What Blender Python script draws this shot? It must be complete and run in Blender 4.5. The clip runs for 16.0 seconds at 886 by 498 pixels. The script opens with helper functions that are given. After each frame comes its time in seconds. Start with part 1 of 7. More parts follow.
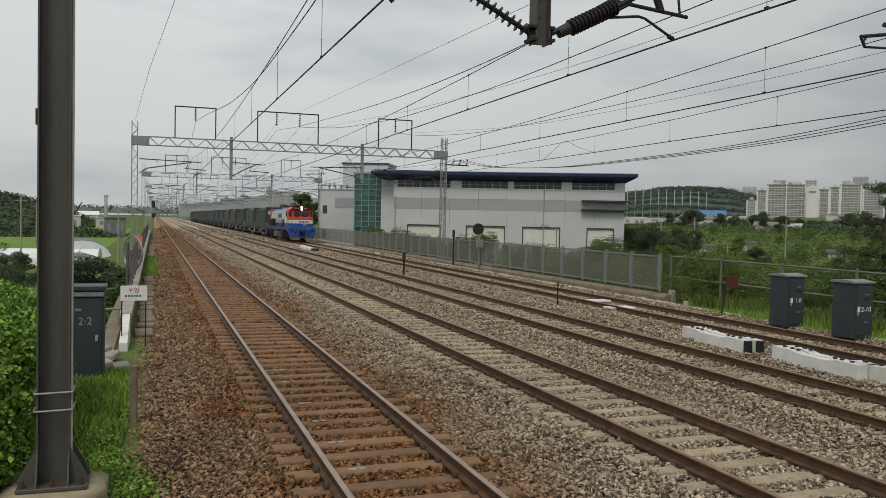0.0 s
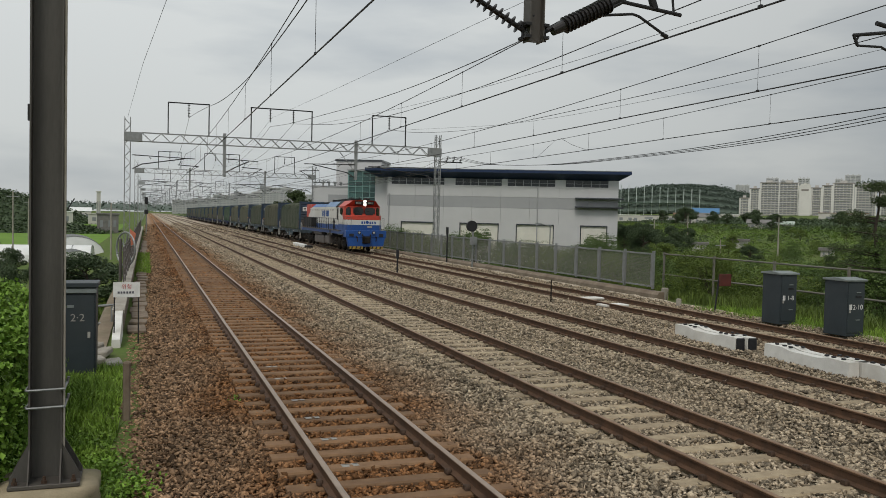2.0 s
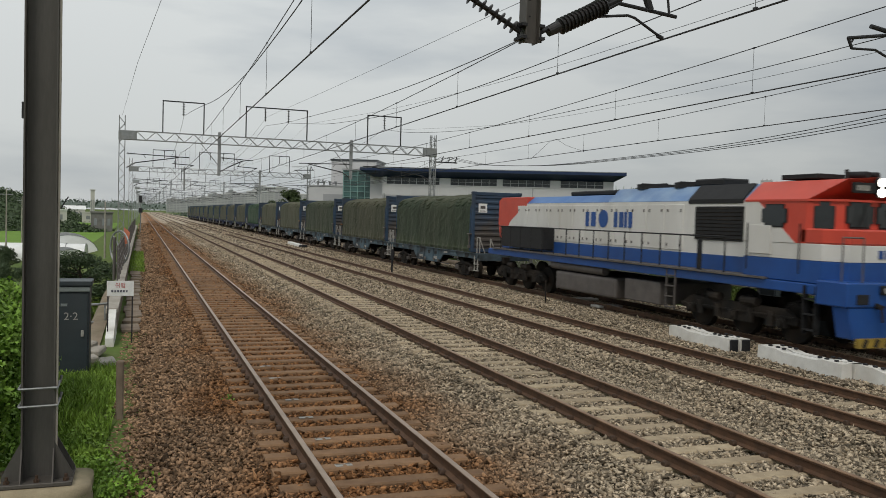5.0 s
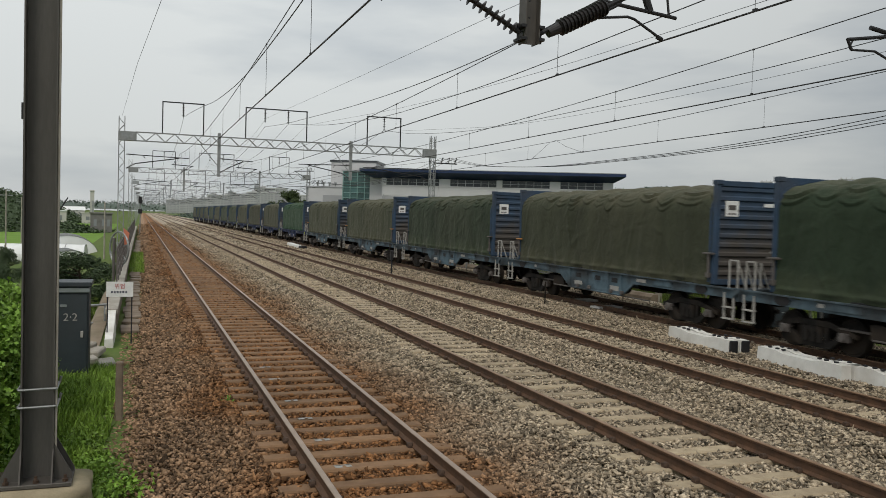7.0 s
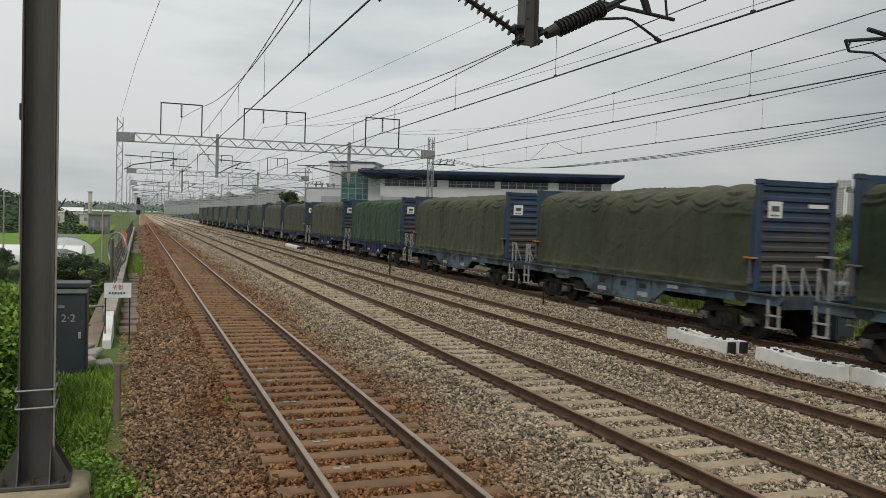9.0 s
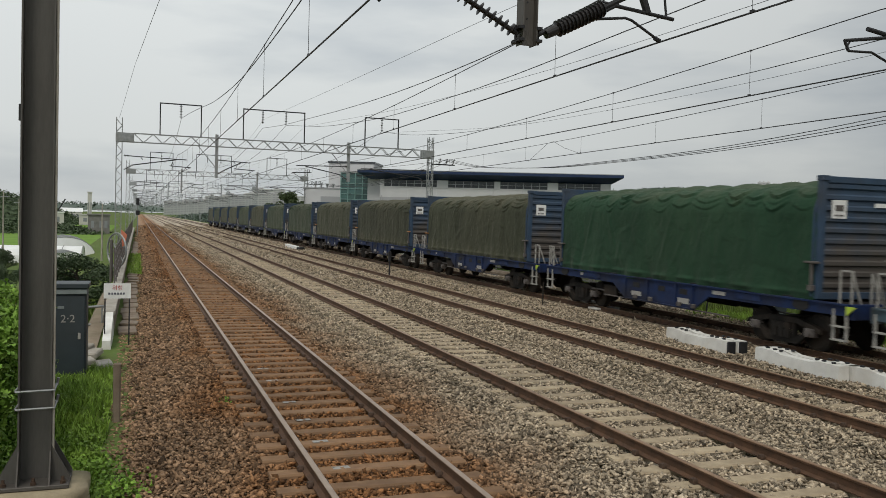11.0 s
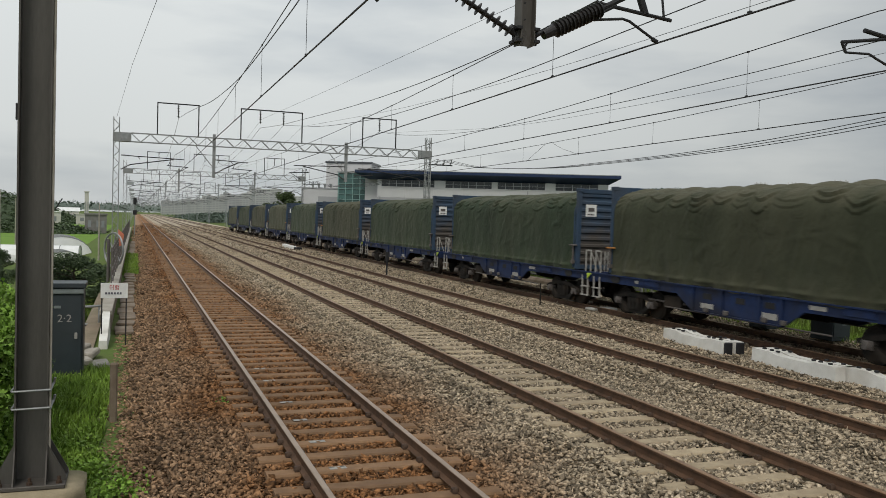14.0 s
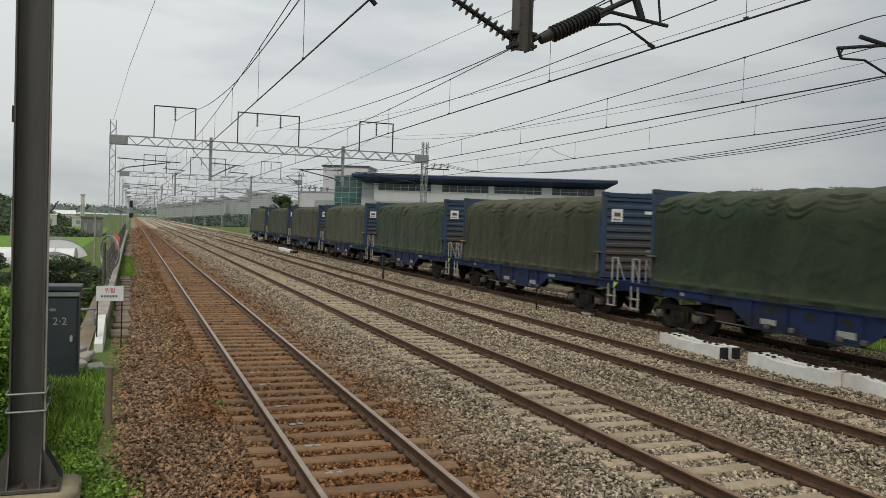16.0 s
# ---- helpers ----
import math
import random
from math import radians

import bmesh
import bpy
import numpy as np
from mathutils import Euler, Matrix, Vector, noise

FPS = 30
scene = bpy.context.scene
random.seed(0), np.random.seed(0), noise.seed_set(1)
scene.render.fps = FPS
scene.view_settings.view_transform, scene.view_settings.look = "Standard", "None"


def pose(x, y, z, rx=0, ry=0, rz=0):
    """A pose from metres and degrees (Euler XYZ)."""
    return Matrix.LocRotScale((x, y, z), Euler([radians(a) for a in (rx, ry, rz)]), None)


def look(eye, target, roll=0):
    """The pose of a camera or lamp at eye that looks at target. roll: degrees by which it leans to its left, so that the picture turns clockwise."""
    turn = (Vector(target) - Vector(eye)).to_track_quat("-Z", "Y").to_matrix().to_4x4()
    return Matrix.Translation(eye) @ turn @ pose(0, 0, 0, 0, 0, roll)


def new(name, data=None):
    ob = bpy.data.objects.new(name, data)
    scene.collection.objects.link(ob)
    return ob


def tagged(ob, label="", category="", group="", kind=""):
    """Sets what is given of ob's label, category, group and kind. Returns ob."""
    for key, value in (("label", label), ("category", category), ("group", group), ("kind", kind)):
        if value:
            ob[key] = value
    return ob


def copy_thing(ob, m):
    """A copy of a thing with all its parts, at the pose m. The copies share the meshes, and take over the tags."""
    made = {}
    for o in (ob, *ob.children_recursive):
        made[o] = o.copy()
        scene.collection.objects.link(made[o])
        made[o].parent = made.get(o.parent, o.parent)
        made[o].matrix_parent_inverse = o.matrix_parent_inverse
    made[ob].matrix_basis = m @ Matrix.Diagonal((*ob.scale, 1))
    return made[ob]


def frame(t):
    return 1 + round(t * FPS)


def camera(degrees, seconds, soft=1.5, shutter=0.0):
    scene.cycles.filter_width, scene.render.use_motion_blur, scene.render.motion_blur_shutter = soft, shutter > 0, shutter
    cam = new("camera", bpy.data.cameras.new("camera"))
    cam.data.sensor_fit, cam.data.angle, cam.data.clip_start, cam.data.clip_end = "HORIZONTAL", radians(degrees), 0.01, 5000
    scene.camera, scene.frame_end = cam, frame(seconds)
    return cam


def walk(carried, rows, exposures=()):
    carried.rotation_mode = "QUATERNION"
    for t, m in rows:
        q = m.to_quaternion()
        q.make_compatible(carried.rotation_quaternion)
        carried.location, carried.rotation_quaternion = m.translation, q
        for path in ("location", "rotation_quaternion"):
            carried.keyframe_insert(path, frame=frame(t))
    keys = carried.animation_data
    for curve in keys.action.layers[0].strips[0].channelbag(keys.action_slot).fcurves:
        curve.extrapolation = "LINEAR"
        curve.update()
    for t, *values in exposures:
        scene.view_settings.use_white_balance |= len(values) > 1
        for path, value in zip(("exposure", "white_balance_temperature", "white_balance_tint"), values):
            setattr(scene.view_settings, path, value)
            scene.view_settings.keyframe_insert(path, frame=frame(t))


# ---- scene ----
# ---------------------------------------------------------------- camera
EYE = (-1.899, 0.0, 2.805)


def aim(heading, tilt, lean):
    """Camera pose from heading (clockwise from the rails), tilt and lean in degrees."""
    h, p = radians(heading), radians(tilt)
    d = Vector((math.sin(h) * math.cos(p), math.cos(h) * math.cos(p), math.sin(p)))
    return look(EYE, Vector(EYE) + 50 * d, lean)


cam = camera(2 * math.degrees(math.atan(784 / 1467)), 16.0, soft=0.6, shutter=0.2)
walk(cam, [(t, aim(a, b, c)) for t, a, b, c in (
    (0.0, 19.257, -2.005, 1.215), (0.5, 19.323, -2.060, 1.320), (1.0, 19.408, -2.136, 1.345), (1.5, 19.620, -2.148, 1.361),
    (2.0, 19.701, -2.193, 1.352), (2.5, 19.788, -2.209, 1.412), (3.0, 19.843, -2.200, 1.450), (3.5, 19.906, -2.240, 1.540),
    (4.0, 19.977, -2.207, 1.593), (5.2, 20.080, -2.170, 1.650), (6.5, 20.146, -2.137, 1.690), (7.0, 20.090, -2.098, 1.680),
    (7.5, 20.169, -2.059, 1.690), (8.0, 20.200, -2.026, 1.630), (8.5, 20.239, -2.027, 1.640), (9.0, 20.206, -2.020, 1.700),
    (10.2, 20.225, -2.015, 1.660), (11.5, 20.237, -2.010, 1.627), (12.0, 20.271, -2.005, 1.678), (12.5, 20.274, -2.022, 1.740),
    (13.0, 20.323, -2.006, 1.747), (13.5, 20.338, -2.008, 1.736), (14.0, 20.416, -1.983, 1.755), (14.5, 20.492, -1.835, 1.855),
    (15.0, 20.592, -1.748, 1.985), (15.5, 20.652, -1.685, 1.993), (16.0, 20.653, -1.696, 1.961))],
     exposures=((0.0, -0.03, 6820, 10), (4.0, -0.06, 6820, 10), (6.5, 0.06, 6820, 10), (16.0, 0.09, 6820, 10)))

# ---------------------------------------------------------------- sky and light
SUN_EL, SUN_AZ = 52.0, 215.0
world = bpy.data.worlds.new("overcast_sky")
scene.world = world
world.use_nodes = True
wt = world.node_tree
wt.nodes.clear()
w_out = wt.nodes.new("ShaderNodeOutputWorld")
w_bg = wt.nodes.new("ShaderNodeBackground")
w_sky = wt.nodes.new("ShaderNodeTexSky")
w_sky.sky_type, w_sky.sun_disc = "NISHITA", False
w_sky.sun_elevation, w_sky.sun_rotation = radians(SUN_EL), radians(SUN_AZ)
w_co = wt.nodes.new("ShaderNodeTexCoord")
w_map = wt.nodes.new("ShaderNodeMapping")
w_map.inputs["Scale"].default_value = (1.0, 1.0, 4.2)
w_n = wt.nodes.new("ShaderNodeTexNoise")
w_n.inputs["Scale"].default_value, w_n.inputs["Detail"].default_value, w_n.inputs["Roughness"].default_value = 1.7, 6, 0.5
w_ramp = wt.nodes.new("ShaderNodeValToRGB")
w_ramp.color_ramp.elements[0].position, w_ramp.color_ramp.elements[0].color = 0.42, (5.55, 6.25, 6.95, 1)
w_ramp.color_ramp.elements[1].position, w_ramp.color_ramp.elements[1].color = 0.58, (8.40, 9.0, 9.32, 1)
w_mix = wt.nodes.new("ShaderNodeMixRGB")
w_mix.inputs[0].default_value = 0.93
wt.links.new(w_co.outputs["Generated"], w_map.inputs["Vector"])
wt.links.new(w_map.outputs["Vector"], w_n.inputs["Vector"])
wt.links.new(w_n.outputs["Fac"], w_ramp.inputs["Fac"])
wt.links.new(w_sky.outputs["Color"], w_mix.inputs[1])
wt.links.new(w_ramp.outputs["Color"], w_mix.inputs[2])
# the cloud deck is a little thicker, and darker, away from the sun's side
w_sep = wt.nodes.new("ShaderNodeSeparateXYZ")
w_thick = wt.nodes.new("ShaderNodeMapRange")
w_thick.interpolation_type = "SMOOTHSTEP"
w_thick.inputs["From Min"].default_value, w_thick.inputs["From Max"].default_value = 0.1, 1.0
w_thick.inputs["To Min"].default_value, w_thick.inputs["To Max"].default_value = 1.0, 0.72
w_hsv = wt.nodes.new("ShaderNodeHueSaturation")
wt.links.new(w_co.outputs["Generated"], w_sep.inputs[0])
wt.links.new(w_sep.outputs[0], w_thick.inputs["Value"])
# an overcast sky is brighter overhead than at the horizon
w_high = wt.nodes.new("ShaderNodeMapRange")
w_high.inputs["From Min"].default_value, w_high.inputs["From Max"].default_value = 0.0, 0.30
w_high.inputs["To Min"].default_value, w_high.inputs["To Max"].default_value = 0.85, 1.10
w_mul = wt.nodes.new("ShaderNodeMath")
w_mul.operation = "MULTIPLY"
wt.links.new(w_sep.outputs[2], w_high.inputs["Value"])
wt.links.new(w_thick.outputs[0], w_mul.inputs[0]), wt.links.new(w_high.outputs[0], w_mul.inputs[1])
wt.links.new(w_mul.outputs[0], w_hsv.inputs["Value"])
wt.links.new(w_mix.outputs["Color"], w_hsv.inputs["Color"])
wt.links.new(w_hsv.outputs["Color"], w_bg.inputs["Color"])
w_bg.inputs["Strength"].default_value = 0.08
wt.links.new(w_bg.outputs["Background"], w_out.inputs["Surface"])

sun = new("sun", bpy.data.lights.new("sun", "SUN"))
sun.data.energy, sun.data.angle, sun.data.color = 1.5, radians(20), (1.0, 0.97, 0.92)
_a, _e = radians(SUN_AZ), radians(SUN_EL)
_d = Vector((math.sin(_a) * math.cos(_e), math.cos(_a) * math.cos(_e), math.sin(_e)))
sun.matrix_world = look(_d * 100, (0, 0, 0))


# ---------------------------------------------------------------- materials
def mat(name, a, b=None, scale=8.0, rough=0.7, metal=0.0, bump=0.0, fine=60.0, stain=None, stain_amt=0.4, world_co=False, rnd=0.0,
        island=0.0, spec=0.4, streak=1.0):
    """Node material: colours a and b mixed by two scales of noise, an optional stain colour, bump and a shift from piece to piece."""
    m = bpy.data.materials.new(name)
    m.use_nodes = True
    nt = m.node_tree
    N, L = nt.nodes.new, nt.links.new
    p = nt.nodes["Principled BSDF"]
    p.inputs["Roughness"].default_value, p.inputs["Metallic"].default_value = rough, metal
    p.inputs["Specular IOR Level"].default_value = spec
    b = b or tuple(c * 0.8 for c in a)
    if world_co:
        src = N("ShaderNodeNewGeometry").outputs["Position"]
    else:
        src = N("ShaderNodeTexCoord").outputs["Object"]
    mp = N("ShaderNodeMapping")
    mp.inputs["Scale"].default_value = (1, 1, streak)
    L(src, mp.inputs["Vector"])
    src = mp.outputs["Vector"]
    n1 = N("ShaderNodeTexNoise")
    n1.inputs["Scale"].default_value, n1.inputs["Detail"].default_value = scale, 5
    n2 = N("ShaderNodeTexNoise")
    n2.inputs["Scale"].default_value, n2.inputs["Detail"].default_value = fine, 3
    L(src, n1.inputs["Vector"]), L(src, n2.inputs["Vector"])
    add = N("ShaderNodeMath")
    add.operation = "MULTIPLY_ADD"
    add.inputs[1].default_value = 0.45
    L(n2.outputs["Fac"], add.inputs[0]), L(n1.outputs["Fac"], add.inputs[2])
    mr = N("ShaderNodeMapRange")
    mr.inputs["From Min"].default_value, mr.inputs["From Max"].default_value = 0.5, 0.95
    L(add.outputs[0], mr.inputs["Value"])
    mix = N("ShaderNodeMixRGB")
    mix.inputs[1].default_value, mix.inputs[2].default_value = (*a, 1), (*b, 1)
    L(mr.outputs[0], mix.inputs[0])
    col = mix.outputs[0]
    if stain:
        n3 = N("ShaderNodeTexNoise")
        n3.inputs["Scale"].default_value, n3.inputs["Detail"].default_value = scale * 0.23, 6
        L(src, n3.inputs["Vector"])
        r3 = N("ShaderNodeMapRange")
        r3.inputs["From Min"].default_value, r3.inputs["From Max"].default_value, r3.inputs["To Max"].default_value = 0.45, 0.7, stain_amt
        L(n3.outputs["Fac"], r3.inputs["Value"])
        ms = N("ShaderNodeMixRGB")
        ms.inputs[2].default_value = (*stain, 1)
        L(r3.outputs[0], ms.inputs[0]), L(col, ms.inputs[1])
        col = ms.outputs[0]
    if rnd or island:
        hs = N("ShaderNodeHueSaturation")
        rr = N("ShaderNodeMapRange")
        k = rnd or island
        rr.inputs["To Min"].default_value, rr.inputs["To Max"].default_value = 1 - k, 1 + k
        out = N("ShaderNodeObjectInfo").outputs["Random"] if rnd else N("ShaderNodeNewGeometry").outputs["Random Per Island"]
        L(out, rr.inputs["Value"]), L(rr.outputs[0], hs.inputs["Value"]), L(col, hs.inputs["Color"])
        col = hs.outputs[0]
    L(col, p.inputs["Base Color"])
    if bump:
        bp = N("ShaderNodeBump")
        bp.inputs["Strength"].default_value, bp.inputs["Distance"].default_value = bump, 0.02
        L(add.outputs[0], bp.inputs["Height"]), L(bp.outputs[0], p.inputs["Normal"])
    return m


def glow(name, c, s):
    m = bpy.data.materials.new(name)
    m.use_nodes = True
    p = m.node_tree.nodes["Principled BSDF"]
    p.inputs["Emission Color"].default_value, p.inputs["Emission Strength"].default_value = (*c, 1), s
    return m


def ballast_mat():
    """Crushed stone: cells of grey and tan, rusty brown along the first track."""
    m = mat("crushed_stone", (0.54, 0.48, 0.385), (0.31, 0.27, 0.205), 30, 0.9, bump=0.3, fine=90, world_co=True, spec=0.2)
    nt = m.node_tree
    N, L = nt.nodes.new, nt.links.new
    p = nt.nodes["Principled BSDF"]
    base = p.inputs["Base Color"].links[0].from_socket
    g = N("ShaderNodeNewGeometry")
    vo = N("ShaderNodeTexVoronoi")
    vo.inputs["Scale"].default_value = 17
    L(g.outputs["Position"], vo.inputs["Vector"])
    sep = N("ShaderNodeSeparateColor")
    L(vo.outputs["Color"], sep.inputs["Color"])
    hs = N("ShaderNodeHueSaturation")
    r = N("ShaderNodeMapRange")
    r.inputs["To Min"].default_value, r.inputs["To Max"].default_value = 0.55, 1.5
    L(sep.outputs[0], r.inputs["Value"]), L(r.outputs[0], hs.inputs["Value"]), L(base, hs.inputs["Color"])
    L(rust_tint(nt, hs.outputs[0]), p.inputs["Base Color"])
    bp = N("ShaderNodeBump")
    bp.inputs["Strength"].default_value, bp.inputs["Distance"].default_value = 0.9, 0.04
    iv = N("ShaderNodeMath")
    iv.operation = "SUBTRACT"
    iv.inputs[0].default_value = 1
    L(vo.outputs["Distance"], iv.inputs[1]), L(iv.outputs[0], bp.inputs["Height"]), L(bp.outputs[0], p.inputs["Normal"])
    return m


def rust_tint(nt, col):
    """Brake dust and rust: strong round the first track and its shoulder, faint elsewhere, broken up by noise."""
    N, L = nt.nodes.new, nt.links.new
    g = N("ShaderNodeNewGeometry")
    sx = N("ShaderNodeSeparateXYZ")
    L(g.outputs["Position"], sx.inputs[0])
    no = N("ShaderNodeTexNoise")
    no.inputs["Scale"].default_value, no.inputs["Detail"].default_value = 0.5, 5
    L(g.outputs["Position"], no.inputs["Vector"])
    wob = N("ShaderNodeMath")
    wob.operation = "MULTIPLY_ADD"
    wob.inputs[1].default_value = 2.6
    L(no.outputs["Fac"], wob.inputs[0]), L(sx.outputs[0], wob.inputs[2])
    r = N("ShaderNodeMapRange")
    r.interpolation_type = "SMOOTHSTEP"
    r.inputs["From Min"].default_value, r.inputs["From Max"].default_value = 2.6, 5.0
    r.inputs["To Min"].default_value, r.inputs["To Max"].default_value = 0.92, 0.12
    L(wob.outputs[0], r.inputs["Value"])
    # the outer shoulder beyond the first track is only faintly stained
    r2 = N("ShaderNodeMapRange")
    r2.interpolation_type = "SMOOTHSTEP"
    r2.inputs["From Min"].default_value, r2.inputs["From Max"].default_value = -0.2, 1.3
    r2.inputs["To Min"].default_value, r2.inputs["To Max"].default_value = 0.69, 1.0
    L(wob.outputs[0], r2.inputs["Value"])
    mm = N("ShaderNodeMath")
    mm.operation = "MULTIPLY"
    L(r.outputs[0], mm.inputs[0]), L(r2.outputs[0], mm.inputs[1])
    m1 = N("ShaderNodeMixRGB")
    m1.blend_type = "MULTIPLY"
    m1.inputs[2].default_value = (0.55, 0.272, 0.118, 1)
    L(mm.outputs[0], m1.inputs[0]), L(col, m1.inputs[1])
    return m1.outputs[0]


M = {
    "ballast": ballast_mat(),
    "rail": mat("rusty_rail_web", (0.130, 0.070, 0.040), (0.070, 0.041, 0.026), 6, 0.75, 0.3, 0.2, world_co=True),
    "railhead": mat("polished_rail_head", (0.39, 0.30, 0.235), (0.28, 0.215, 0.165), 3, 0.45, 0.35, world_co=True),
    "railrust": mat("dull_rail_head", (0.30, 0.19, 0.115), (0.19, 0.115, 0.07), 3, 0.5, 0.3, world_co=True),
    "clip": mat("dark_rusty_clip", (0.10, 0.062, 0.042), (0.055, 0.036, 0.026), 30, 0.7, 0.4),
    "sleeper": mat("weathered_concrete_sleeper", (0.415, 0.335, 0.225), (0.27, 0.213, 0.14), 5, 0.9, bump=0.25, world_co=True, rnd=0.16,
                   stain=(0.20, 0.15, 0.10), stain_amt=0.5),
    "sleeper_rust": mat("rust_stained_concrete_sleeper", (0.255, 0.150, 0.080), (0.165, 0.094, 0.050), 5, 0.9, bump=0.25, world_co=True,
                        rnd=0.16, stain=(0.13, 0.078, 0.045), stain_amt=0.6),
    "white": mat("white_paint", (0.75, 0.75, 0.73), (0.62, 0.62, 0.60), 6, 0.6),
    "steel": mat("galvanised_steel", (0.33, 0.34, 0.34), (0.23, 0.24, 0.24), 5, 0.5, 0.55, 0.05, stain=(0.25, 0.24, 0.22)),
    # pale bluish copy of the steel, with distance haze put into its colour
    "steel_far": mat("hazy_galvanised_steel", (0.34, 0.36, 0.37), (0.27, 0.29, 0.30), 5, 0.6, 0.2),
    "pole": mat("dark_weathered_steel_column", (0.105, 0.099, 0.090), (0.068, 0.064, 0.058), 4, 0.6, 0.35, 0.12, stain=(0.12, 0.10, 0.085), streak=0.15),
    "dark": mat("dark_iron_fitting", (0.030, 0.030, 0.032), (0.018, 0.018, 0.020), 14, 0.6, 0.3),
    "wire": mat("weathered_overhead_wire", (0.045, 0.045, 0.048), (0.03, 0.03, 0.032), 2, 0.6, 0.3),
    "insul": mat("brown_black_insulator", (0.020, 0.017, 0.016), (0.012, 0.011, 0.011), 10, 0.35),
    "concrete": mat("weathered_concrete", (0.40, 0.37, 0.32), (0.28, 0.255, 0.215), 4, 0.9, bump=0.3, stain=(0.17, 0.15, 0.12), stain_amt=0.6, world_co=True),
    "trough": mat("pale_concrete_trough", (0.74, 0.73, 0.69), (0.60, 0.59, 0.55), 4, 0.85, bump=0.2, stain=(0.40, 0.36, 0.30), stain_amt=0.5, world_co=True),
    "cabinet": mat("dark_slate_painted_metal", (0.036, 0.048, 0.055), (0.027, 0.036, 0.042), 3, 0.5, 0.1, 0.05, stain=(0.085, 0.09, 0.09), stain_amt=0.4),
    "cabinet_top": mat("pale_worn_metal_lid", (0.24, 0.27, 0.265), (0.17, 0.195, 0.19), 6, 0.6, 0.2),
    "earth": mat("grassy_earth", (0.115, 0.165, 0.042), (0.072, 0.110, 0.030), 1.2, 0.95, bump=0.4, fine=14, world_co=True,
                 stain=(0.13, 0.11, 0.06), stain_amt=0.5, spec=0.1),
    "field": mat("bright_paddy_green", (0.16, 0.27, 0.05), (0.115, 0.205, 0.04), 0.15, 0.95, world_co=True, fine=3, spec=0.1),
    "wall": mat("pale_grey_cladding", (0.52, 0.52, 0.525), (0.475, 0.475, 0.485), 0.6, 0.6, 0.0, 0.02, fine=12, stain=(0.41, 0.41, 0.41), stain_amt=0.35),
    "wall_band": mat("mid_grey_cladding", (0.34, 0.345, 0.355), (0.31, 0.315, 0.325), 0.6, 0.6, stain=(0.34, 0.34, 0.34)),
    "roof_blue": mat("dark_blue_metal_fascia", (0.018, 0.036, 0.092), (0.013, 0.027, 0.070), 1.5, 0.45, 0.2),
    "shutter": mat("cream_roller_shutter", (0.70, 0.68, 0.61), (0.63, 0.61, 0.55), 1.5, 0.6),
    "window_dark": mat("dark_louvre_glazing", (0.060, 0.065, 0.072), (0.04, 0.044, 0.05), 1, 0.25, 0.0),
    "glass_green": mat("green_tinted_curtain_glass", (0.055, 0.125, 0.115), (0.032, 0.080, 0.076), 0.8, 0.12, 0.0, rnd=0.35, spec=0.6),
    "frame_green": mat("pale_green_mullion", (0.20, 0.33, 0.31), (0.16, 0.28, 0.265), 2, 0.5, 0.3),
}


# ---------------------------------------------------------------- building blocks
def box(bm, c, s, rz=0.0, rot=None):
    """A box of full size s round c."""
    m = Matrix.LocRotScale(c, (rot or Euler((0, 0, radians(rz)))), s)
    return bmesh.ops.create_cube(bm, size=1, matrix=m)["verts"]


def bar(bm, a, b, w, h=None):
    """A square bar from a to b."""
    a, b = Vector(a), Vector(b)
    d = b - a
    q = d.to_track_quat("Z", "Y" if abs(d.normalized().y) < 0.9 else "X")
    bmesh.ops.create_cube(bm, size=1, matrix=Matrix.LocRotScale((a + b) / 2, q, (w, h or w, d.length)))


def rod(bm, a, b, r, n=8, r2=None):
    """A round bar from a to b."""
    a, b = Vector(a), Vector(b)
    d = b - a
    q = d.to_track_quat("Z", "Y")
    bmesh.ops.create_cone(bm, cap_ends=True, segments=n, radius1=r, radius2=r if r2 is None else r2, depth=d.length,
                          matrix=Matrix.LocRotScale((a + b) / 2, q, None))


def soft(bm, w=0.01, n=1):
    bmesh.ops.bevel(bm, geom=bm.edges[:], offset=w, segments=n, affect="EDGES", profile=0.6)
    return bm


def prism(bm, pts, axis, lo, hi):
    """A prism over the outline pts, drawn in the two axes other than `axis`."""
    i = "xyz".index(axis)

    def at(p, v):
        q = list(p)
        q.insert(i, v)
        return q
    a = [bm.verts.new(at(p, lo)) for p in pts]
    b = [bm.verts.new(at(p, hi)) for p in pts]
    n = len(pts)
    fs = [bm.faces.new(a), bm.faces.new(b[::-1])]
    for k in range(n):
        fs.append(bm.faces.new((a[k], b[k], b[(k + 1) % n], a[(k + 1) % n])))
    bmesh.ops.recalc_face_normals(bm, faces=fs)
    return fs


def mesh_of(name, bm, material, smooth=False):
    me = bpy.data.meshes.new(name)
    bm.to_mesh(me)
    bm.free()
    me.materials.append(M[material] if isinstance(material, str) else material)
    if smooth:
        me.polygons.foreach_set("use_smooth", [True] * len(me.polygons))
    return me


def part(name, bm, material, parent=None, label="", smooth=False, at=None):
    ob = new(name, bm if isinstance(bm, bpy.types.Mesh) else mesh_of(name, bm, material, smooth))
    if parent:
        ob.parent = parent
    if at is not None:
        ob.matrix_basis = at
    return tagged(ob, label)


def thing(name, label, category, m=None, group="", kind=""):
    ob = new(name)
    ob.empty_display_size = 0.2
    if m is not None:
        ob.matrix_basis = m
    return tagged(ob, label, category, group, kind)


def B():
    return bmesh.new()


